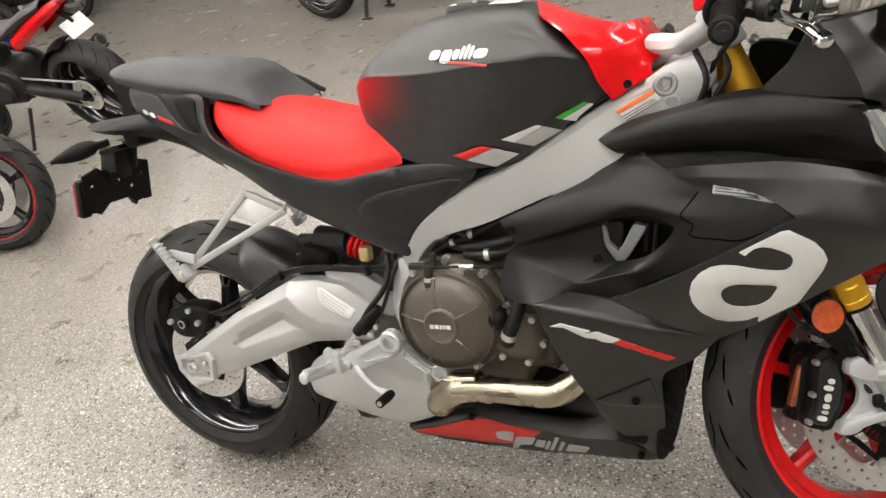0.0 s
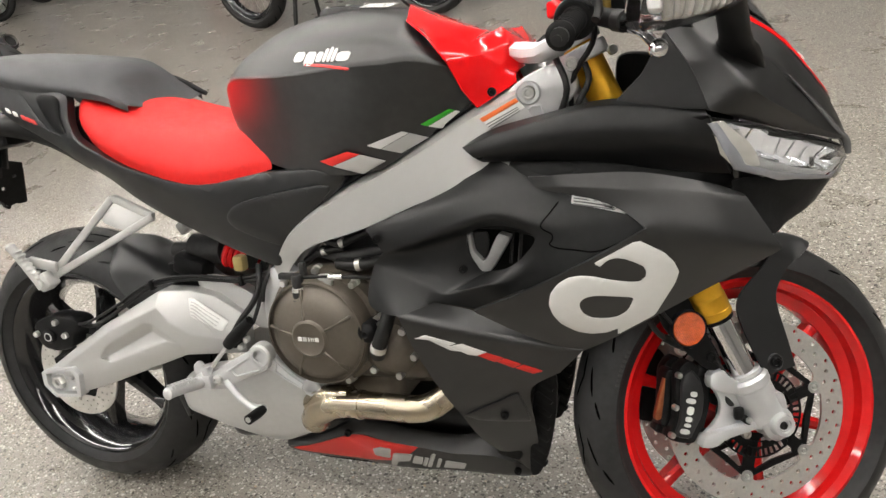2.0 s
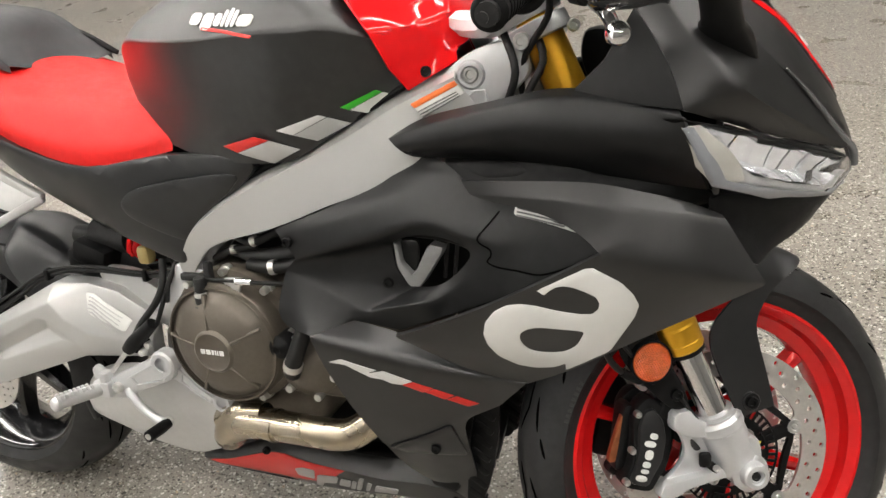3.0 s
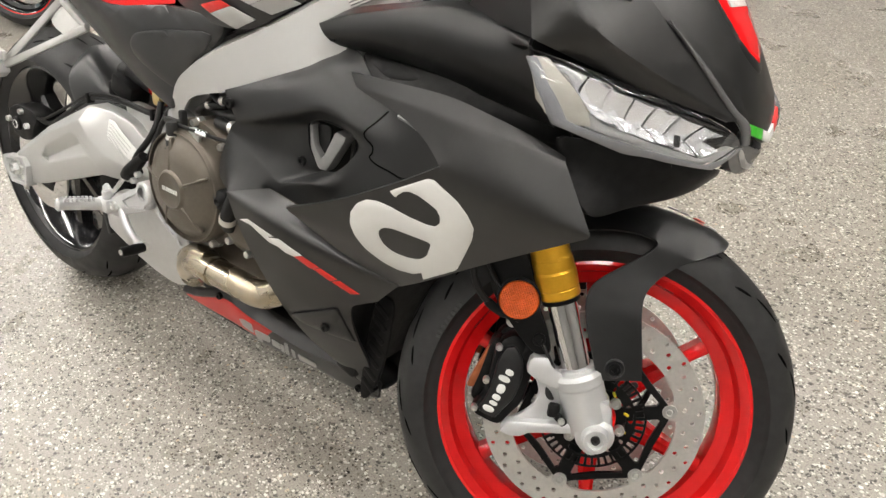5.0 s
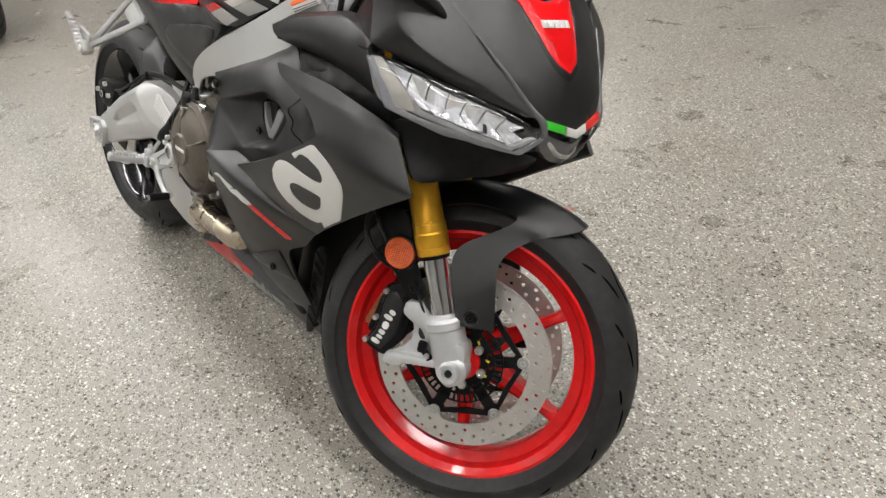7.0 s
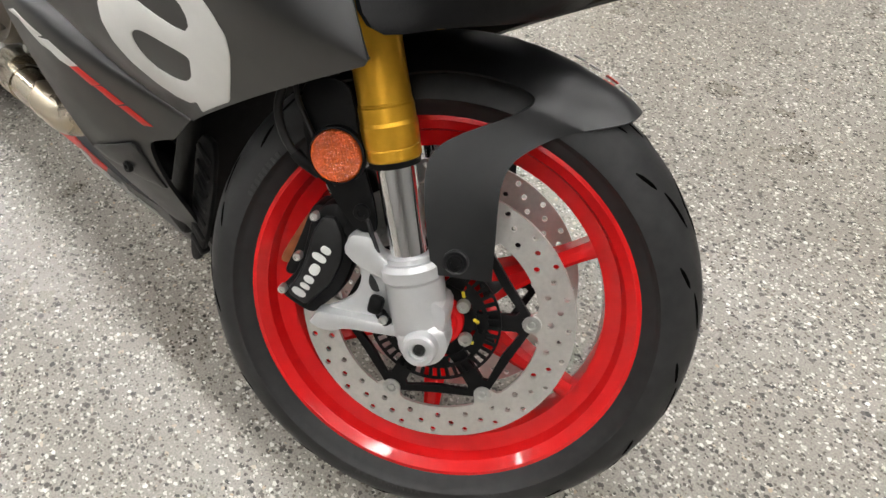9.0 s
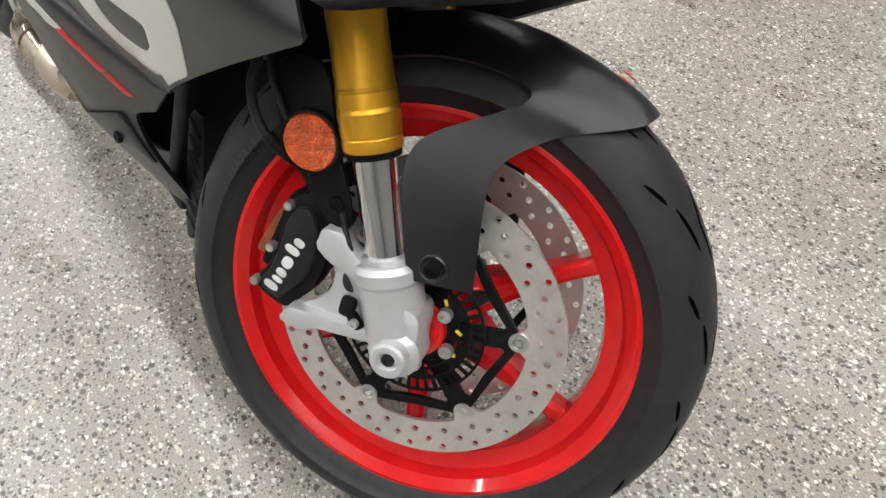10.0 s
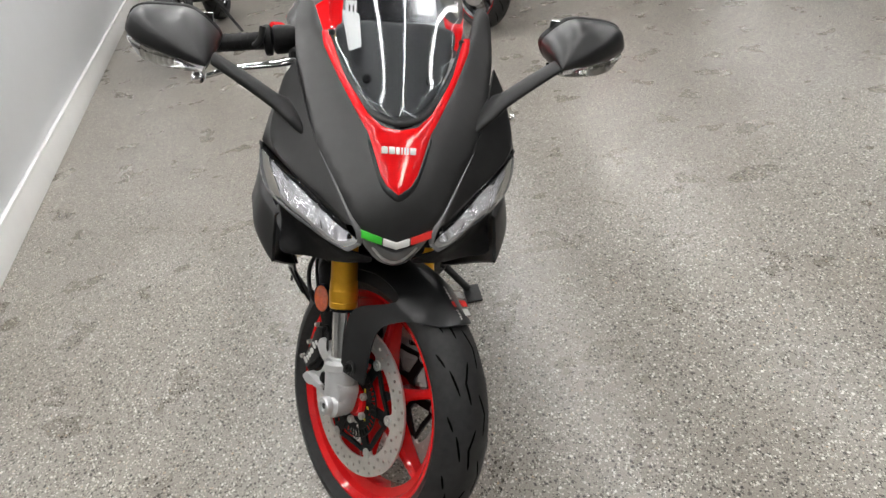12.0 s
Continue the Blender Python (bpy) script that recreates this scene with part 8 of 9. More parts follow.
# passenger footrest brackets
for sy in (-1, 1):
    def rod(p, q, w):
        p, q = Vector(p), Vector(q)
        d = q - p
        m = Matrix.Translation((p + q) / 2) @ d.to_track_quat("X", "Z").to_matrix().to_4x4()
        return moved(block((d.length, w * 0.8, w), w * 0.25), m)
    A, B, Cq = (0.196, sy * 0.132, 0.736), (0.299, sy * 0.142, 0.698), (0.062, sy * 0.205, 0.588)
    br = part("passenger_bracket", merge(rod(A, Cq, 0.015), rod(B, Cq, 0.015), rod(A, B, 0.016)), PALE, bike, "pale silver triangular passenger footrest bracket")
    part("bracket_plate", panel([(0.196, -0.134, 0.730), (0.290, -0.143, 0.698), (0.235, -0.152, 0.668), (0.165, -0.150, 0.690)], thick=0.005, step=0.03, edge=0.001) if sy < 0 else flip(panel([(0.196, -0.134, 0.730), (0.290, -0.143, 0.698), (0.235, -0.152, 0.668), (0.165, -0.150, 0.690)], thick=0.005, step=0.03, edge=0.001)), PALE, br)
    part("peg_clevis", at_point(merge(block((0.034, 0.03, 0.034), 0.006), at_point(block((0.07, 0.010, 0.022), 0.004), (0.018, 0.0, 0.03), 0, 40)), (0.060, sy * 0.212, 0.585), 0, -30), PALE, br)
    a, b = Vector((0.058, sy * 0.222, 0.575)), Vector((0.006, sy * 0.234, 0.668))
    pg = part("passenger_peg", tube([tuple(a + (b - a) * t) for t in (0, 0.12, 0.5, 0.88, 0.95, 1.0)], [0.012, 0.011, 0.0095, 0.009, 0.011, 0.007], 12, 2), PALE, br, "folded-up passenger peg")
    for k in range(7):
        p = a + (b - a) * (0.22 + 0.1 * k)
        part("peg_tooth", at_point(block((0.012, 0.018, 0.006), 0.002, 1), (p.x + 0.007, p.y, p.z), 0, -30, 0), PALE, pg)
    part("clevis_pin", disc_on(0.060, 0.585, sy * 0.228, [(0, -0.004), (0.006, -0.004), (0.008, -0.002), (0.008, 0.004), (0, 0.004)], 14, 0 if sy < 0 else 180), BOLT, br)

# side stand, on the far side
stand = part("side_stand", tube([(0.56, 0.10, 0.30), (0.60, 0.18, 0.26), (0.65, 0.30, 0.165), (0.682, 0.362, 0.118)], [0.014, 0.013, 0.012, 0.012], 12), DARK_METAL, bike, "black side stand, folded down")
part("stand_foot", moved(block((0.09, 0.05, 0.008), 0.003), Matrix.Translation((0.692, 0.375, 0.108)) @ Matrix.Rotation(radians(LEAN_DEG), 4, "X")), DARK_METAL, stand)

# ---- handlebars, yoke, instruments ----
yoke_m = Matrix.Translation(on_fork(0.668, 0)) @ Matrix.Rotation(radians(-RAKE_DEG), 4, "Y")
yoke = part("top_yoke", moved(merge(slab([(-0.03, -0.14), (0.02, -0.145), (0.045, -0.10), (0.03, -0.045), (0.015, 0.0), (0.03, 0.045), (0.045, 0.10), (0.02, 0.145), (-0.03, 0.14), (-0.055, 0.08), (-0.075, 0.03), (-0.075, -0.03), (-0.055, -0.08)], 0.024, 0.005, "z")), yoke_m), CAST, bike, "cast aluminium top yoke", STEER)
part("stem_nut", moved(moved(lathe([(0, -0.024), (0.010, -0.024), (0.012, -0.018), (0.019, -0.018), (0.021, -0.014), (0.021, 0.0), (0, 0)], 24), Matrix.Rotation(radians(-90), 4, "X")), yoke_m @ Matrix.Translation((-0.028, 0, 0.0))), CAST, yoke)
part("lower_yoke", moved(slab([(-0.03, -0.14), (0.03, -0.14), (0.04, -0.06), (0.04, 0.06), (0.03, 0.14), (-0.03, 0.14), (-0.06, 0.0)], 0.035, 0.006, "z"), Matrix.Translation(on_fork(0.45, 0)) @ Matrix.Rotation(radians(-RAKE_DEG), 4, "Y")), DARK_METAL, yoke)
for sy in (-1, 1):
    part("fork_cap", fork_turned([(0, 0.70), (0.018, 0.70), (0.020, 0.716), (0.014, 0.722), (0.008, 0.722), (0.008, 0.716), (0, 0.716)], sy * 0.102), DARK_METAL, yoke)
    part("clamp_bolt", at_point(bolt(0.0075, 0.008), (1.12, sy * 0.148, 0.905), 0 if sy < 0 else 180), BOLT, yoke)
    root, tip = Vector((1.100, sy * 0.115, 0.984)), Vector((0.957, sy * 0.404, 0.867))

    def along(t, dx=0, dz=0):
        p = root + (tip - root) * t
        return (p.x + dx, p.y, p.z + dz)
    bar = part("handlebar", tube([along(0), along(0.5), along(0.96)], 0.011, 14), DARK_METAL, yoke, "black clip-on handlebar")
    part("clamp_arm", loft([[(x + 0.020 * math.cos(a) * k, sy * y, z + 0.017 * math.sin(a) * k) for a in [n * math.pi / 4 + math.pi / 8 for n in range(8)]]
                            for x, y, z, k in ((0.992, 0.085, 0.925, 0.7), (0.998, 0.095, 0.920, 1.0), (1.020, 0.135, 0.910, 0.95), (1.046, 0.172, 0.925, 0.9), (1.062, 0.192, 0.950, 0.8))], 2, 1, True), CAST, bar, "cast aluminium bar clamp")
    part("bar_clamp", merge(fork_turned([(0.027, 0.684), (0.036, 0.684), (0.037, 0.688), (0.037, 0.712), (0.036, 0.716), (0.027, 0.716)], sy * 0.102), tube([(1.07, sy * 0.102, 0.945), along(0.10)], 0.017, 12, smooth=False)), CAST, bar)
    grip = part("grip", tube([along(t) for t in (0.470, 0.476, 0.495, 0.510, 0.517, 0.522, 0.7, 0.9, 0.925, 0.935)], [0.020, 0.0275, 0.0285, 0.0275, 0.023, 0.0165, 0.0160, 0.0160, 0.0175, 0.013], 28, 2), PLASTIC, bar, "black rubber grip with a round flange")
    for k in range(9):
        t = 0.555 + 0.039 * k
        part("grip_ring", tube([along(t), along(t + 0.010)], 0.0170, 20, smooth=False), PLASTIC, grip)
    part("bar_end", tube([along(t) for t in (0.915, 0.922, 0.985, 1.0, 1.004)], [0.014, 0.0182, 0.0182, 0.0168, 0.010], 28, 2), PLASTIC, bar, "black bar-end weight")
    part("end_screw", tube([along(1.002), along(1.009)], 0.0055, 12, smooth=False), DARK_METAL, bar)
    part("switch_box", tube([along(t) for t in (0.335, 0.345, 0.40, 0.455, 0.468)], [0.017, 0.024, 0.0265, 0.0265, 0.022], 20, 2), PLASTIC, bar, "rounded black switch housing")
    part("switch", at_point(block((0.014, 0.034, 0.024), 0.005), along(0.42, -0.028, 0.012), 0, 0, sy * -20), RED if sy < 0 else PLASTIC, bar)
    part("master_cylinder", tube([(1.072, sy * 0.175, 0.952), (1.085, sy * 0.20, 0.942), (1.104, sy * 0.236, 0.925), (1.106, sy * 0.240, 0.923)], [0.012, 0.0135, 0.013, 0.009], 18, 2), PLASTIC, bar)
    part("lever_perch", tube([(1.0985, sy * 0.224, 0.930), (1.099, sy * 0.225, 0.9295), (1.1055, sy * 0.239, 0.924), (1.106, sy * 0.240, 0.9235)], [0.010, 0.0155, 0.0155, 0.010], 24, 1), DARK_METAL, bar, "ribbed span adjuster")
    part("lever", loft([[(x + w * math.cos(a), sy * (y + 0.3 * w * math.cos(a)), z + h * math.sin(a)) for a in [k * math.pi / 5 for k in range(10)]]
                        for x, y, z, w, h in ((1.104, 0.222, 0.925, 0.012, 0.007), (1.110, 0.250, 0.915, 0.0115, 0.007), (1.100, 0.29, 0.899, 0.0095, 0.006), (1.088, 0.345, 0.880, 0.0080, 0.0055), (1.080, 0.385, 0.858, 0.006, 0.0055))], 4, 2, True), CHROME, bar, "polished lever with a ball end")
    part("lever_ball", at_point(lathe([(0, -0.0115), (0.006, -0.0100), (0.0100, -0.006), (0.0115, 0), (0.0100, 0.006), (0.006, 0.0100), (0, 0.0115)], 22), (1.078, sy * 0.397, 0.853)), CHROME, bar)
    if sy < 0:
        cup = part("fluid_cup", moved(moved(lathe([(0, -0.030), (0.014, -0.030), (0.016, -0.026), (0.0165, 0.012), (0, 0.012)], 24), Matrix.Rotation(radians(-90), 4, "X")), Matrix.Translation((CUP[0], sy * CUP[1], CUP[2]))), AMBER_CUP, bar, "amber brake fluid cup")
        part("cup_cap", moved(moved(lathe([(0, 0.028), (0.017, 0.028), (0.0185, 0.024), (0.0185, 0.012), (0, 0.012)], 24), Matrix.Rotation(radians(-90), 4, "X")), Matrix.Translation((CUP[0], sy * CUP[1], CUP[2]))), PLASTIC, cup)
    part("brake_hose", tube([(1.05, sy * 0.285, 0.955), (1.052, sy * 0.285, 0.93), (1.045, sy * 0.29, 0.915)], 0.006, 10), CABLE, bar)
    part("bar_cable", tube([along(0.33, 0.02, -0.01), along(0.2, 0.01, -0.05), (1.06, sy * 0.13, 0.86), (1.075, sy * 0.09, 0.78)], 0.0042, 10), CABLE, bar)
for pts in ([(1.10, -0.12, 0.93), (1.12, -0.14, 0.88), (1.10, -0.13, 0.83), (1.08, -0.10, 0.79)], [(1.13, -0.08, 0.93), (1.15, -0.12, 0.89), (1.13, -0.13, 0.84), (1.17, -0.10, 0.80)]):
    part("control_cable", tube(pts, 0.005, 10), CABLE, bike)
for sy in (-1, 1):
    hp = part("head_plate", slab([(0.988, 0.836), (1.024, 0.885), (1.062, 0.908), (1.102, 0.918), (1.131, 0.901), (1.134, 0.874), (1.094, 0.837), (1.038, 0.821), (0.996, 0.818)], 0.022, 0.005, "y", sy * 0.112), CAST, bike, "cast frame head with pockets")
    turn = 0 if sy < 0 else 180
    part("plate_ring", disc_on(1.058, 0.877, sy * 0.1225, [(0.012, -0.004), (0.0165, -0.004), (0.019, -0.001), (0.019, 0.006), (0.012, 0.006)], 32, turn), CAST, hp)
    part("plate_bolt", disc_on(1.058, 0.877, sy * 0.1225, [(0, -0.003), (0.005, -0.003), (0.006, -0.006), (0.0095, -0.006), (0.0105, -0.003), (0.0105, 0.003), (0, 0.003)], 18, turn), BOLT, hp)
    part("plate_bolt", disc_on(1.125, 0.915, sy * 0.123, [(0, -0.004), (0.005, -0.004), (0.006, -0.008), (0.0095, -0.008), (0.0105, -0.004), (0.0105, 0.003), (0, 0.003)], 18, turn), BOLT, hp)
    part("plate_pocket", moved(plate_frame([(1.060, 0.858), (1.076, 0.858), (1.080, 0.846), (1.072, 0.834), (1.056, 0.836), (1.050, 0.846)], 0.004, 0.006, -0.1235), Matrix.Scale(-1 if sy > 0 else 1, 4, (0, 1, 0))), CAST, hp)
tilt = Matrix.Translation((1.172, 0.0, 1.0395)) @ Matrix.Rotation(radians(27), 4, "Y")
instr = part("instrument_display", moved(slab([(-0.078, -0.070), (-0.066, -0.092), (0.070, -0.096), (0.080, -0.080), (0.080, 0.080), (0.070, 0.096), (-0.066, 0.092), (-0.078, 0.070)], 0.024, 0.004, "z"), tilt), DISPLAY_GREY, bike, "flat grey instrument display")
part("display_glass", moved(at_point(block((0.110, 0.150, 0.002), 0.0008, 1), (-0.008, 0.006, 0.0132)), tilt), BLACK_GLOSS, instr)
notice = part("notice", moved(at_point(block((0.096, 0.030, 0.0012), 0.0004, 1), (0.022, -0.074, 0.0130)), tilt), WHITE_PRINT, instr, "white printed notice")
for k in range(3):
    part("print_line", moved(at_point(block((0.070 - 0.014 * (k == 2), 0.0026, 0.0006), 0.0002, 1), (0.022, -0.082 + 0.007 * k, 0.0140)), tilt), PLASTIC, notice)
part("display_stay", at_point(block((0.08, 0.08, 0.05), 0.015), (1.185, 0, 0.985), 0, 30), PLASTIC, instr)
part("intake_duct", slab([(1.176, 0.920), (1.223, 0.917), (1.300, 0.880), (1.290, 0.840), (1.190, 0.830), (1.170, 0.880)], 0.06, 0.008, "y", 0.045), PLASTIC, bike, "black air duct inside the fairing")
part("steering_lock", at_point(block((0.05, 0.06, 0.05), 0.012), (1.10, 0.0, 0.895)), DARK_METAL, bike)
part("steering_head", merge(tube([(1.10, 0, 0.93), (1.17, 0, 0.76)], 0.042, 20, smooth=False), at_point(block((0.10, 0.20, 0.10), 0.02), (1.08, 0, 0.84), 0, 20)), SILVER, bike, "silver steering head")
part("screen_label", panel([(0, -0.098, 1.062), (0, -0.068, 1.062), (0, -0.064, 1.020), (0, -0.085, 1.010)], surf=screen_surf, axis="x", out=1, lift=-0.006, thick=0.001, step=0.02, edge=0.0002, corner=0.05, cut=1), WHITE_PRINT, screen, "white label inside the screen")

# ---- mirrors with turn signals ----
for sy in (-1, 1):
    up = 0.0 if sy < 0 else 1.0
    arm = part("mirror_arm", loft([[(x + 0.5 * h * math.cos(a), sy * (y + 0.3 * w * math.cos(a)) - up * 0.018, z + up * (0.006 + 0.115 * y) + w * math.sin(a) * (1 if math.sin(a) > 0 else 0.6)) for a in [k * math.pi / 6 for k in range(12)]]
                                   for x, y, z, h, w in ((1.379, 0.148, 0.884, 0.014, 0.006), (1.366, 0.158, 0.892, 0.046, 0.015), (1.350, 0.188, 0.916, 0.062, 0.018), (1.351, 0.204, 0.927, 0.042, 0.015), (1.346, 0.25, 0.957, 0.038, 0.014), (1.341, 0.302, 0.988, 0.034, 0.012))], 2, 2, True), SIDE_BLACK, bike, "black blade-shaped mirror stalk", sharp=50)

    def station(x, s, pts):
        """One cross-section of the right-hand head, drawn in towards its tip and leant back, then moved to this side."""
        loop = [(0.313 + s * (y - 0.313), 0.984 + s * (z - 0.984)) for y, z in pts]
        return [(x + 0.22 * s * (z - 0.985), sy * y - up * 0.036, z + up * 0.040) for y, z in loop]
    steps = ((1.277, 1.0), (1.295, 0.955), (1.312, 0.86), (1.328, 0.72), (1.342, 0.54), (1.353, 0.34), (1.360, 0.16), (1.363, 0.03))
    shell = [(0.445, 1.006), (0.442, 1.030), (0.425, 1.048), (0.381, 1.052), (0.339, 1.048), (0.303, 1.014), (0.303, 0.990), (0.322, 0.966), (0.343, 0.971), (0.395, 0.987)]
    head = part("mirror_head", loft([station(1.246, 0.97, shell), station(1.250, 1.0, shell)] + [station(x, s, shell) for x, s in steps], 2, 3, True), BLACK, arm, "black mirror housing with a pointed front", sharp=50)
    part("rim", loft([station(1.244, 0.93, shell), station(1.234, 0.955, shell), station(1.233, 0.985, shell), station(1.236, 1.012, shell), station(1.252, 1.025, shell), station(1.256, 0.99, shell)], 1, 3, True), PLASTIC, head, "black rubber rim", sharp=50)
    low = [(0.445, 1.003), (0.441, 0.985), (0.428, 0.965), (0.384, 0.955), (0.336, 0.952), (0.318, 0.963), (0.343, 0.969), (0.395, 0.985)]
    lz = part("signal_lens", loft([station(1.2555, 0.98, low)] + [station(x, s, low) for x, s in ((1.259, 1.0),) + steps], 2, 3, True), CLEAR, head, "clear turn signal lens")
    lz.visible_shadow = False
    part("bulb_block", at_point(block((0.014, 0.022, 0.018), 0.004, 2), tuple(station(1.268, 1.0, [(0.424, 0.983)])[0])), TRIM, head, "white lamp block")
    for k in range(8):
        t = k / 7
        c = Vector(station(1.280 + 0.056 * t, 1.0 - 0.44 * t, [(0.410, 0.978)])[0])
        part("lens_rib", at_point(block((0.010, 0.010, (0.021 if k % 2 else 0.026) * (1 - 0.55 * t)), 0.003, 1), tuple(c), 0, 0, sy * -40), LAMP_SATIN, head, "pale stepped reflector")
    part("mirror_glass", at_point(block((0.002, 0.12, 0.07), 0.0008, 1), (1.2455, sy * 0.372 - up * 0.036, 1.008 + up * 0.040), 0, 12), MIRROR, head)

# ---- the other vehicles and furniture of the showroom ----
def wire_spokes(r0, r1, half, n=32):
    bms = []
    for k in range(n):
        a = 2 * math.pi * k / n
        b = a + (0.35 if k % 2 else -0.35)
        s = 1 if (k // 2) % 2 else -1
        bms.append(tube([(r0 * math.cos(b), s * half, r0 * math.sin(b)), (r1 * math.cos(a), s * 0.006, r1 * math.sin(a))], 0.0018, 6, smooth=False))
    return merge(*bms)


def road_wheel(name, parent, x, R, half, rim_r, rim_mat, wire, disc_r, side, stripe=None, knob=0.0):
    """A wheel with tyre, rim, hub, spokes and disc at x along the bike."""
    rim_half = half * 0.72
    w = part(name, rim_mesh(rim_r, rim_half), rim_mat, parent, m=Matrix.Translation((x, 0, R)))
    part("tyre", tyre_mesh(R, half, rim_r, rim_half), RUBBER, w, "black tyre")
    part("tread_groove_shade", groove_mesh(R, half, 20, ([(0.0, 0.12), (0.5, 0.45), (0.8, 0.75)],), 0.003 + knob), GROOVE_SHADE, w)
    part("hub", lathe([(0.015, -half * 0.9), (0.04, -half * 0.9), (0.035, 0), (0.04, half * 0.9), (0.015, half * 0.9)], 24, True), rim_mat if not wire else CAST, w)
    if wire:
        tagged(part("wire_spokes", wire_spokes(0.035, rim_r - 0.035, half * 0.7), BOLT, w), kind="stuff")
    else:
        for k in range(5):
            part("spoke", spoke_mesh(0.035, rim_r - 0.035, 0.02, 0.012, half * 0.4, half * 0.28, radians(18 + 72 * k)), rim_mat, w)
    for s in side:
        part("brake_disc", moved(disc_mesh(disc_r * 0.66, disc_r, 0.005, ((disc_r * 0.83, 24, 0, 0.004),)), Matrix.Translation((0, s * half * 0.95, 0))), STEEL, w)
        part("disc_carrier", moved(carrier_mesh(0.03, 0.045, disc_r * 0.70, 5, 0.3, 0.003), Matrix.Translation((0, s * half * 0.95, 0))), DARK_METAL, w)
    if stripe:
        part("rim_stripe", moved(lathe([(rim_r - 0.004, -rim_half - 0.0012), (rim_r + 0.001, -rim_half - 0.0012), (rim_r + 0.001, rim_half + 0.0012), (rim_r - 0.004, rim_half + 0.0012)], 72, True), Matrix.Identity(4)), stripe, w, "thin coloured rim stripe")
    return w


def parked_bike(m, label, paint, accent, wb=1.42, Rf=0.30, Rr=0.315, hf=0.06, hr=0.088, rim=BLACK_GLOSS, wire=False, fork_mat=DARK_METAL, stripe=None, tall=0.0, can=True, centre=False, plate=False, steer=0.0):
    """A parked motorcycle, x ahead, origin on the ground under its middle."""
    root = empty("parked_motorcycle", m, label, "motorcycle", "motorcycles parked round the room")
    xf, xr = wb / 2, -wb / 2
    road_wheel("rear_wheel", root, xr, Rr, hr, Rr - (0.085 if not wire else 0.075), rim, wire, 0.11, (1,), stripe)
    front = road_wheel("front_wheel", root, xf, Rf, hf, Rf - (0.069 if not wire else 0.06), rim, wire, 0.15, (-1, 1), stripe)
    front.matrix_local = Matrix.Translation((xf, 0, Rf)) @ Matrix.Rotation(radians(steer), 4, "Z")
    top = Rf + 0.62 + tall
    for s in (-1, 1):
        part("fork_leg", tube([(xf, s * 0.10, Rf), (xf - 0.10, s * 0.10, Rf + 0.26), (xf - 0.26, s * 0.10, top)], [0.026, 0.026, 0.028], 12), fork_mat, root)
        part("swingarm", tube([(xr, s * 0.12, Rr), (xr + 0.25, s * 0.13, Rr + 0.06), (xr + 0.52, s * 0.10, 0.44 + tall)], [0.03, 0.035, 0.04], 10), DARK_METAL, root)
        part("handlebar", tube([(xf - 0.27, s * 0.08, top + 0.03), (xf - 0.30, s * 0.22, top + 0.07), (xf - 0.37, s * 0.38, top + 0.05)], 0.012, 10), DARK_METAL, root)
        part("footpeg", tube([(xr + 0.45, s * 0.16, 0.38), (xr + 0.44, s * 0.25, 0.37)], 0.011, 8), CAST, root)
        part("frame_side", tube([(xf - 0.30, s * 0.06, top - 0.08), (xf - 0.42, s * 0.15, 0.70 + tall), (xr + 0.55, s * 0.14, 0.58 + tall), (xr + 0.50, s * 0.12, 0.42 + tall)], 0.026, 10), DARK_METAL, root)
    z = tall
    part("fuel_tank", skin([(xr + 0.55, [(0.07, 0.80 + z), (0.09, 0.84 + z), (0.05, 0.89 + z), (0, 0.90 + z)]), (xr + 0.66, [(0.12, 0.76 + z), (0.15, 0.84 + z), (0.10, 0.94 + z), (0, 0.97 + z)]), (xr + 0.85, [(0.13, 0.78 + z), (0.17, 0.87 + z), (0.11, 0.97 + z), (0, 1.0 + z)]), (xf - 0.34, [(0.08, 0.84 + z), (0.10, 0.89 + z), (0.06, 0.94 + z), (0, 0.95 + z)])], 4, 3), paint, root)
    part("saddle", skin([(xr - 0.08, [(0.07, 0.92 + z), (0.09, 0.94 + z), (0.05, 0.96 + z), (0, 0.965 + z)]), (xr + 0.15, [(0.11, 0.86 + z), (0.13, 0.89 + z), (0.08, 0.92 + z), (0, 0.925 + z)]), (xr + 0.38, [(0.13, 0.79 + z), (0.15, 0.82 + z), (0.09, 0.85 + z), (0, 0.855 + z)]), (xr + 0.60, [(0.09, 0.80 + z), (0.10, 0.83 + z), (0.06, 0.86 + z), (0, 0.865 + z)])], 3, 3), VINYL, root)
    part("tail", skin([(xr - 0.20, [(0.03, 0.90 + z), (0.05, 0.92 + z), (0.03, 0.945 + z), (0, 0.95 + z)]), (xr, [(0.09, 0.82 + z), (0.11, 0.86 + z), (0.08, 0.90 + z), (0, 0.91 + z)]), (xr + 0.30, [(0.12, 0.70 + z), (0.14, 0.75 + z), (0.11, 0.80 + z), (0, 0.81 + z)])], 3, 3), accent, root)
    part("tail_lamp", at_point(block((0.02, 0.10, 0.03), 0.006), (xr - 0.205, 0, 0.925 + z)), RED_LENS, root)
    eng = part("engine", merge(at_point(block((0.40, 0.30, 0.26), 0.05, 3), (xr + 0.74, 0, 0.47 + z * 0.6)), at_point(block((0.22, 0.26, 0.22), 0.04, 3), (xr + 0.86, 0, 0.62 + z * 0.8), 0, -18), at_point(lathe([(0, -0.03), (0.07, -0.03), (0.09, -0.01), (0.09, 0.33), (0.07, 0.35), (0, 0.35)], 24), (xr + 0.66, -0.16, 0.46 + z * 0.6))), DARK_METAL, root)
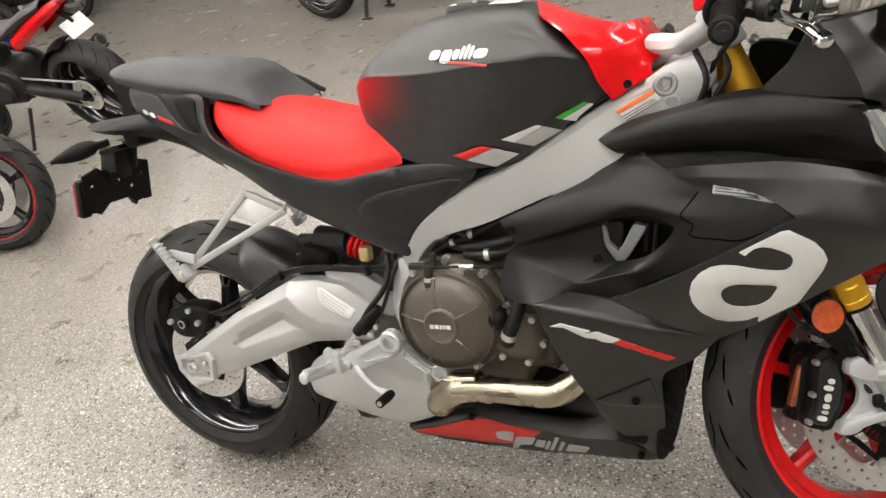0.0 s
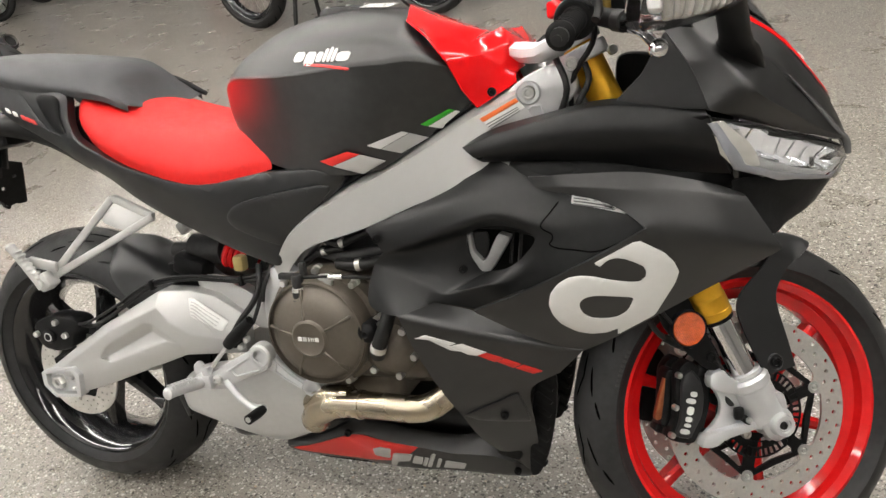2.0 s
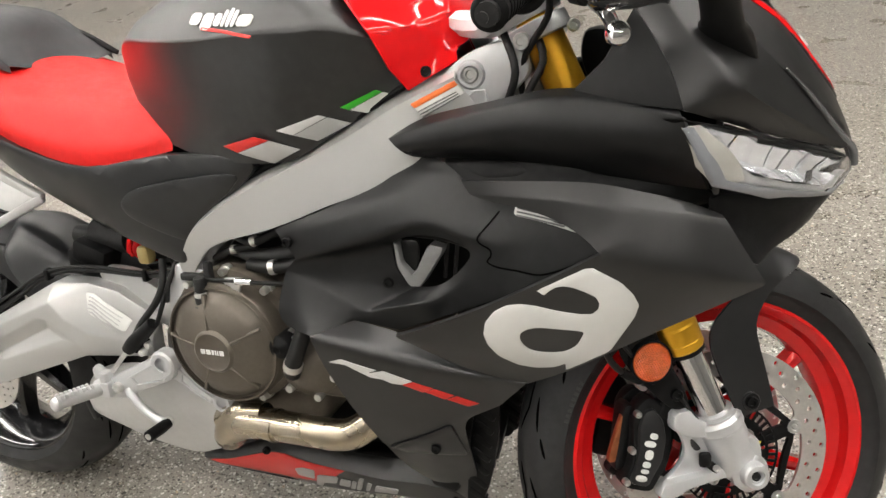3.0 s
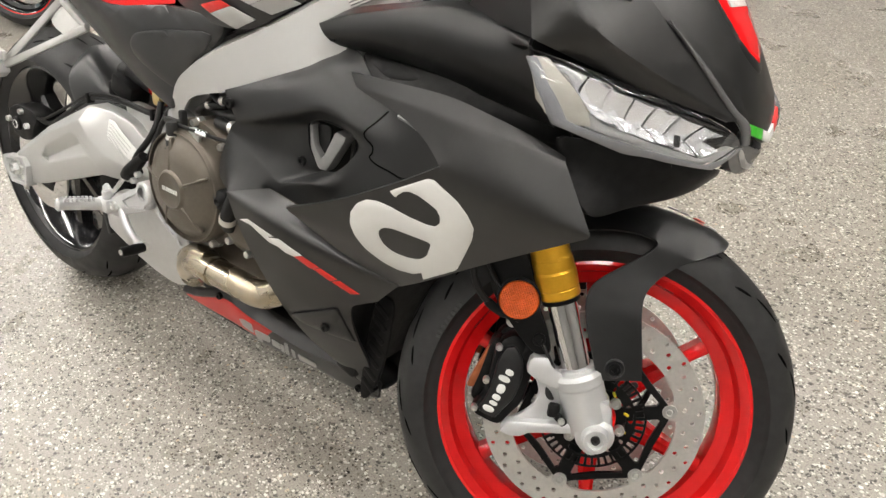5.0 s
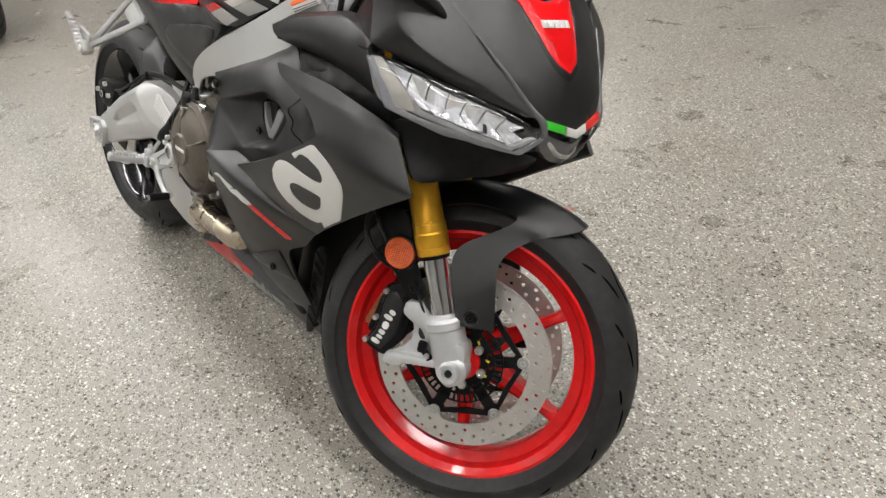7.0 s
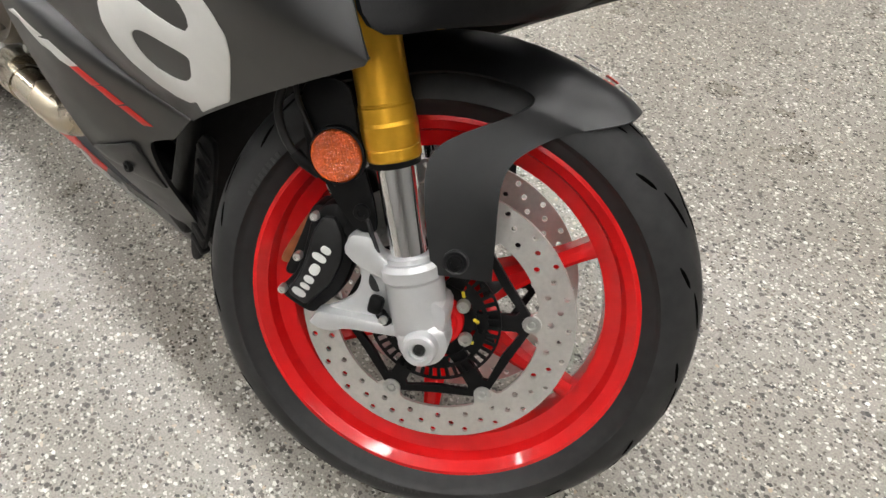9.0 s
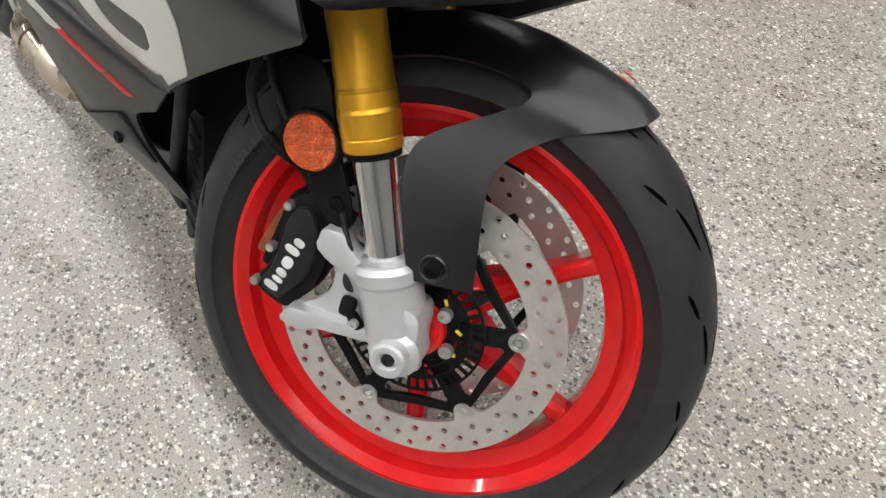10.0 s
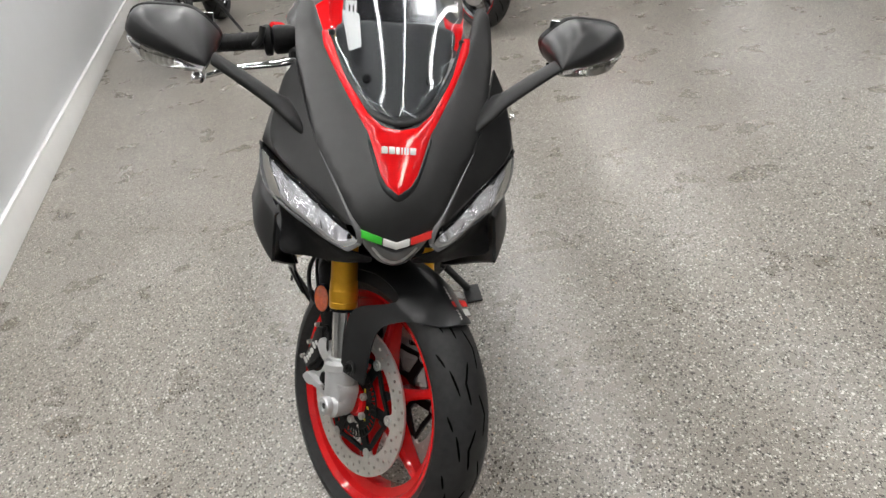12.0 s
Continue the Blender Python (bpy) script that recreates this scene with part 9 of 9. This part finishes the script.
    part("crash_pipe", tube([(xr + 0.95, -0.14, 0.62 + z), (xr + 1.02, -0.15, 0.45), (xr + 0.85, -0.15, 0.32), (xr + 0.50, -0.15, 0.30)], 0.022, 10), DARK_METAL, root)
    if can:
        c = part("muffler", tube([(xr + 0.50, -0.17, 0.32), (xr + 0.28, -0.18, 0.42), (xr - 0.05, -0.19, 0.56 + z)], [0.03, 0.055, 0.055], 16, 3), DARK_METAL if not centre else STEEL, root, "round muffler")
        part("muffler_tip", tube([(xr - 0.045, -0.19, 0.558 + z), (xr - 0.075, -0.19, 0.571 + z)], 0.04, 16, smooth=False, caps=False), STEEL, c)
    part("radiator_shroud", at_point(block((0.08, 0.30, 0.26), 0.02), (xf - 0.30, 0, 0.66 + z), 0, -14), PLASTIC, root)
    part("headlamp", at_point(block((0.14, 0.20, 0.20), 0.05, 3), (xf - 0.18, 0, top - 0.05), 0, 18), accent, root)
    part("headlamp_lens", at_point(block((0.02, 0.15, 0.12), 0.008), (xf - 0.105, 0, top - 0.06), 0, 18), CLEAR, root)
    part("front_mudguard", moved(thicken(loft([[(Rf * 1.08 * math.cos(radians(a)), y, Rf * 1.08 * math.sin(radians(a)) - abs(y) * 0.35) for y in (-hf * 1.1, -hf * 0.6, 0, hf * 0.6, hf * 1.1)] for a in (40, 62, 88, 112, 135)], 3, 2), 0.004), Matrix.Translation((xf, 0, Rf + (0.0 if not tall else 0.03)))), accent, root)
    part("rear_mudguard", moved(thicken(loft([[(Rr * 1.10 * math.cos(radians(a)), y, Rr * 1.10 * math.sin(radians(a)) - abs(y) * 0.3) for y in (-hr, -hr * 0.6, 0, hr * 0.6, hr)] for a in (30, 55, 80, 96)], 3, 2), 0.004), Matrix.Translation((xr, 0, Rr))), PLASTIC, root)
    part("sprocket", moved(disc_mesh(0.05, 0.105, 0.006, ((0.08, 8, 0, 0.012),), 40), Matrix.Translation((xr, 0.105, Rr))), STEEL, root)
    links = []
    for s, za, zb in ((1, Rr + 0.10, 0.52 + z * 0.6), (-1, Rr - 0.10, 0.40 + z * 0.6)):
        for k in range(22):
            t = k / 22
            links.append(at_point(block((0.016, 0.016, 0.012), 0.003, 1), (xr + 0.53 * t, 0.105, za + (zb - za) * t)))
    for k in range(12):
        a = radians(90 + 15 * k)
        links.append(at_point(block((0.014, 0.016, 0.014), 0.003, 1), (xr + 0.105 * math.cos(a), 0.105, Rr + 0.105 * math.sin(a))))
    tagged(part("chain", merge(*links), STEEL, root), kind="stuff")
    if plate:
        part("plate_arm", tube([(xr - 0.05, 0, 0.88 + z), (xr - 0.14, 0, 0.84 + z), (xr - 0.17, 0, 0.78 + z)], 0.014, 8), PLASTIC, root)
        part("plate", at_point(block((0.004, 0.19, 0.11), 0.001, 1), (xr - 0.185, 0, 0.76 + z), 0, 28), WHITE_PAINT, root, "blank white plate")
    if centre:
        for s in (-1, 1):
            part("stand_leg", tube([(xr + 0.52, s * 0.09, 0.36), (xr + 0.46, s * 0.16, 0.02)], 0.016, 8), DARK_METAL, root)
            part("stand_foot", at_point(block((0.09, 0.03, 0.012), 0.004), (xr + 0.46, s * 0.16, 0.006)), DARK_METAL, root)
    else:
        part("side_stand", tube([(xr + 0.62, 0.12, 0.30), (xr + 0.66, 0.30, 0.01)], 0.012, 8), DARK_METAL, root)
    return root


def facing(x, y, deg, lean=0.0, s=1.0):
    """The pose of a parked vehicle that heads deg degrees from +x."""
    return pose(x, y, 0, 0, 0, deg) @ pose(0, 0, 0, -lean) @ Matrix.Scale(s, 4)


def from_rear(x, y, deg, wb, lean=0.0, s=1.0):
    d = wb / 2 * s
    return facing(x + d * math.cos(radians(deg)), y + d * math.sin(radians(deg)), deg, lean, s)


parked_bike(facing(-2.96, 1.10, -10, 8), "black sport motorcycle with thin red rim stripes, steering turned", BLACK, BLACK, Rf=0.305, hf=0.064, stripe=RED, can=False, steer=34)
parked_bike(from_rear(-2.88, 2.46, 178, 1.42, 10), "black sport motorcycle with a red tank and a blank plate", RED, RED, Rr=0.335, hr=0.104, plate=True)
parked_bike(from_rear(-2.36, 4.62, -9, 1.58, 0, 1.1), "tall black adventure motorcycle on its centre stand", BLACK, PLASTIC, wb=1.58, Rf=0.335, Rr=0.325, hf=0.055, hr=0.075, wire=True, rim=BLACK_GLOSS, tall=0.06, centre=True)
parked_bike(facing(-8.76, 6.71, 18, 5), "off-road motorcycle with wire wheels and gold forks", RED, WHITE_PAINT, wb=1.48, Rf=0.345, Rr=0.335, hf=0.045, hr=0.06, wire=True, rim=BLACK_GLOSS, fork_mat=GOLD, tall=0.10)
parked_bike(facing(-9.02, 7.86, 18, 5), "off-road motorcycle with white wire wheels", WHITE_PAINT, WHITE_PAINT, wb=1.48, Rf=0.345, Rr=0.335, hf=0.045, hr=0.06, wire=True, rim=WHITE_PAINT, fork_mat=BLUE_METAL, tall=0.10)
parked_bike(from_rear(-8.2, 5.9, 182, 1.42, 6), "black motorcycle with blue wheels", BLACK, BLACK, rim=BLUE_METAL, can=False)
parked_bike(facing(-3.45, -1.02, -3, 4, 0.95), "black motorcycle parked close to the partition", BLACK, BLACK, can=False)

parked_bike(facing(-5.14, 0.95, 0, 4), "dark motorcycle with thin red rim stripes behind the scooter", BLACK, BLACK, stripe=RED, can=False)


def scooter(m):
    root = empty("scooter", m, "pale blue scooter with pale cast wheels", "scooter")
    for x in (0.62, -0.62):
        road_wheel("front_wheel" if x > 0 else "rear_wheel", root, x, 0.235, 0.055, 0.165, CAST, False, 0.10, (1,))
    part("front_mudguard", moved(thicken(loft([[(0.262 * math.cos(radians(a)), y, 0.262 * math.sin(radians(a)) - abs(y) * 0.6) for y in (-0.085, -0.05, 0, 0.05, 0.085)] for a in (25, 50, 80, 110, 140)], 3, 2), 0.004), Matrix.Translation((0.62, 0, 0.25))), BLUE_PAINT, root)
    for s in (-1, 1):
        part("fork_leg", tube([(0.62, s * 0.085, 0.235), (0.56, s * 0.085, 0.46), (0.50, s * 0.03, 0.66)], 0.02, 10), DARK_METAL, root)
        part("axle_nut", at_point(lathe([(0, -0.012), (0.014, -0.012), (0.018, 0), (0, 0)], 12), (0.62, s * 0.105, 0.235), 0 if s < 0 else 180), BOLT, root)
        part("grip", tube([(0.40, s * 0.10, 1.02), (0.36, s * 0.32, 1.0)], 0.017, 10), PLASTIC, root)
        part("mirror", at_point(block((0.02, 0.12, 0.07), 0.008), (0.40, s * 0.26, 1.18)), PLASTIC, root)
        part("mirror_stalk", tube([(0.40, s * 0.15, 1.02), (0.40, s * 0.22, 1.15)], 0.006, 8), PLASTIC, root)
    part("leg_shield", thicken(loft([[(0.50 - abs(y) * 0.35, y, 0.35), (0.47 - abs(y) * 0.35, y, 0.65), (0.40 - abs(y) * 0.3, y, 0.95)] for y in (-0.20, -0.12, 0, 0.12, 0.20)], 3, 3), 0.012), BLUE_PAINT, root)
    part("headset", at_point(block((0.14, 0.22, 0.12), 0.05, 3), (0.41, 0, 1.02)), BLUE_PAINT, root)
    part("headlamp", at_point(lathe([(0, -0.02), (0.05, -0.012), (0.065, 0), (0.06, 0.03), (0, 0.03)], 24), (0.485, 0, 1.02), 0, 0, 90), CLEAR, root)
    part("floorboard", at_point(block((0.46, 0.30, 0.06), 0.02), (0.16, 0, 0.30)), PLASTIC, root)
    part("body", skin([(-0.85, [(0.08, 0.55), (0.13, 0.62), (0.08, 0.72), (0, 0.74)]), (-0.6, [(0.15, 0.38), (0.19, 0.55), (0.14, 0.74), (0, 0.76)]), (-0.3, [(0.16, 0.30), (0.19, 0.48), (0.14, 0.72), (0, 0.75)]), (-0.05, [(0.13, 0.28), (0.14, 0.42), (0.12, 0.60), (0, 0.66)])], 3, 3), BLUE_PAINT, root)
    part("saddle", skin([(-0.78, [(0.09, 0.75), (0.12, 0.78), (0.08, 0.81), (0, 0.815)]), (-0.45, [(0.13, 0.75), (0.15, 0.79), (0.10, 0.82), (0, 0.825)]), (-0.08, [(0.09, 0.69), (0.10, 0.73), (0.07, 0.76), (0, 0.765)])], 3, 3), VINYL, root)
    part("tail_lamp", at_point(block((0.02, 0.12, 0.05), 0.008), (-0.85, 0, 0.66)), RED_LENS, root)
    return root


scooter(facing(-3.44, 0.12, 3, 5))


def office_chair(m):
    root = empty("office_chair", m, "black swivel office chair on five castors", "chair")
    part("column", tube([(0, 0, 0.09), (0, 0, 0.42)], 0.025, 14), DARK_METAL, root)
    for k in range(5):
        a = 2 * math.pi * k / 5 + 0.3
        c, s = math.cos(a), math.sin(a)
        part("base_leg", tube([(0, 0, 0.13), (0.16 * c, 0.16 * s, 0.11), (0.30 * c, 0.30 * s, 0.075)], [0.03, 0.024, 0.018], 10), PLASTIC, root)
        wheel = moved(lathe([(0, -0.022), (0.024, -0.022), (0.028, -0.015), (0.028, 0.015), (0.024, 0.022), (0, 0.022)], 18), Matrix.Translation((0.31 * c, 0.31 * s, 0.028)) @ Matrix.Rotation(a + 1.2, 4, "Z"))
        part("castor", wheel, PLASTIC, root)
        part("castor_stem", tube([(0.305 * c, 0.305 * s, 0.05), (0.305 * c, 0.305 * s, 0.08)], 0.008, 8, smooth=False), PLASTIC, root)
    part("seat", at_point(block((0.50, 0.50, 0.09), 0.035, 3), (0, 0, 0.47)), VINYL, root)
    part("backrest", at_point(block((0.08, 0.46, 0.55), 0.035, 3), (-0.26, 0, 0.86), 0, -8), VINYL, root)
    part("back_stay", tube([(-0.15, 0, 0.42), (-0.29, 0, 0.48), (-0.29, 0, 0.75)], 0.02, 10), PLASTIC, root)
    return root


office_chair(pose(-6.2, 8.15, 0, 0, 0, 40))


def cabinet(m):
    root = empty("cabinet", m, "dark maroon laminate cabinet with two doors", "cabinet")
    part("body", at_point(block((0.9, 0.5, 0.72), 0.004), (0, 0, 0.38)), MAROON, root)
    part("plinth", at_point(block((0.86, 0.46, 0.02), 0.002), (0, 0, 0.01)), PLASTIC, root)
    part("top", at_point(block((0.94, 0.54, 0.03), 0.006), (0, 0, 0.757)), MAROON, root)
    for s in (-1, 1):
        d = part("door", at_point(block((0.43, 0.018, 0.66), 0.003), (s * 0.222, -0.262, 0.38)), MAROON, root)
        part("handle", tube([(s * 0.05, -0.272, 0.44), (s * 0.05, -0.292, 0.46), (s * 0.05, -0.292, 0.56), (s * 0.05, -0.272, 0.58)], 0.005, 8), STEEL, d)
    return root


cabinet(pose(-4.75, 7.95, 0, 0, 0, 24))
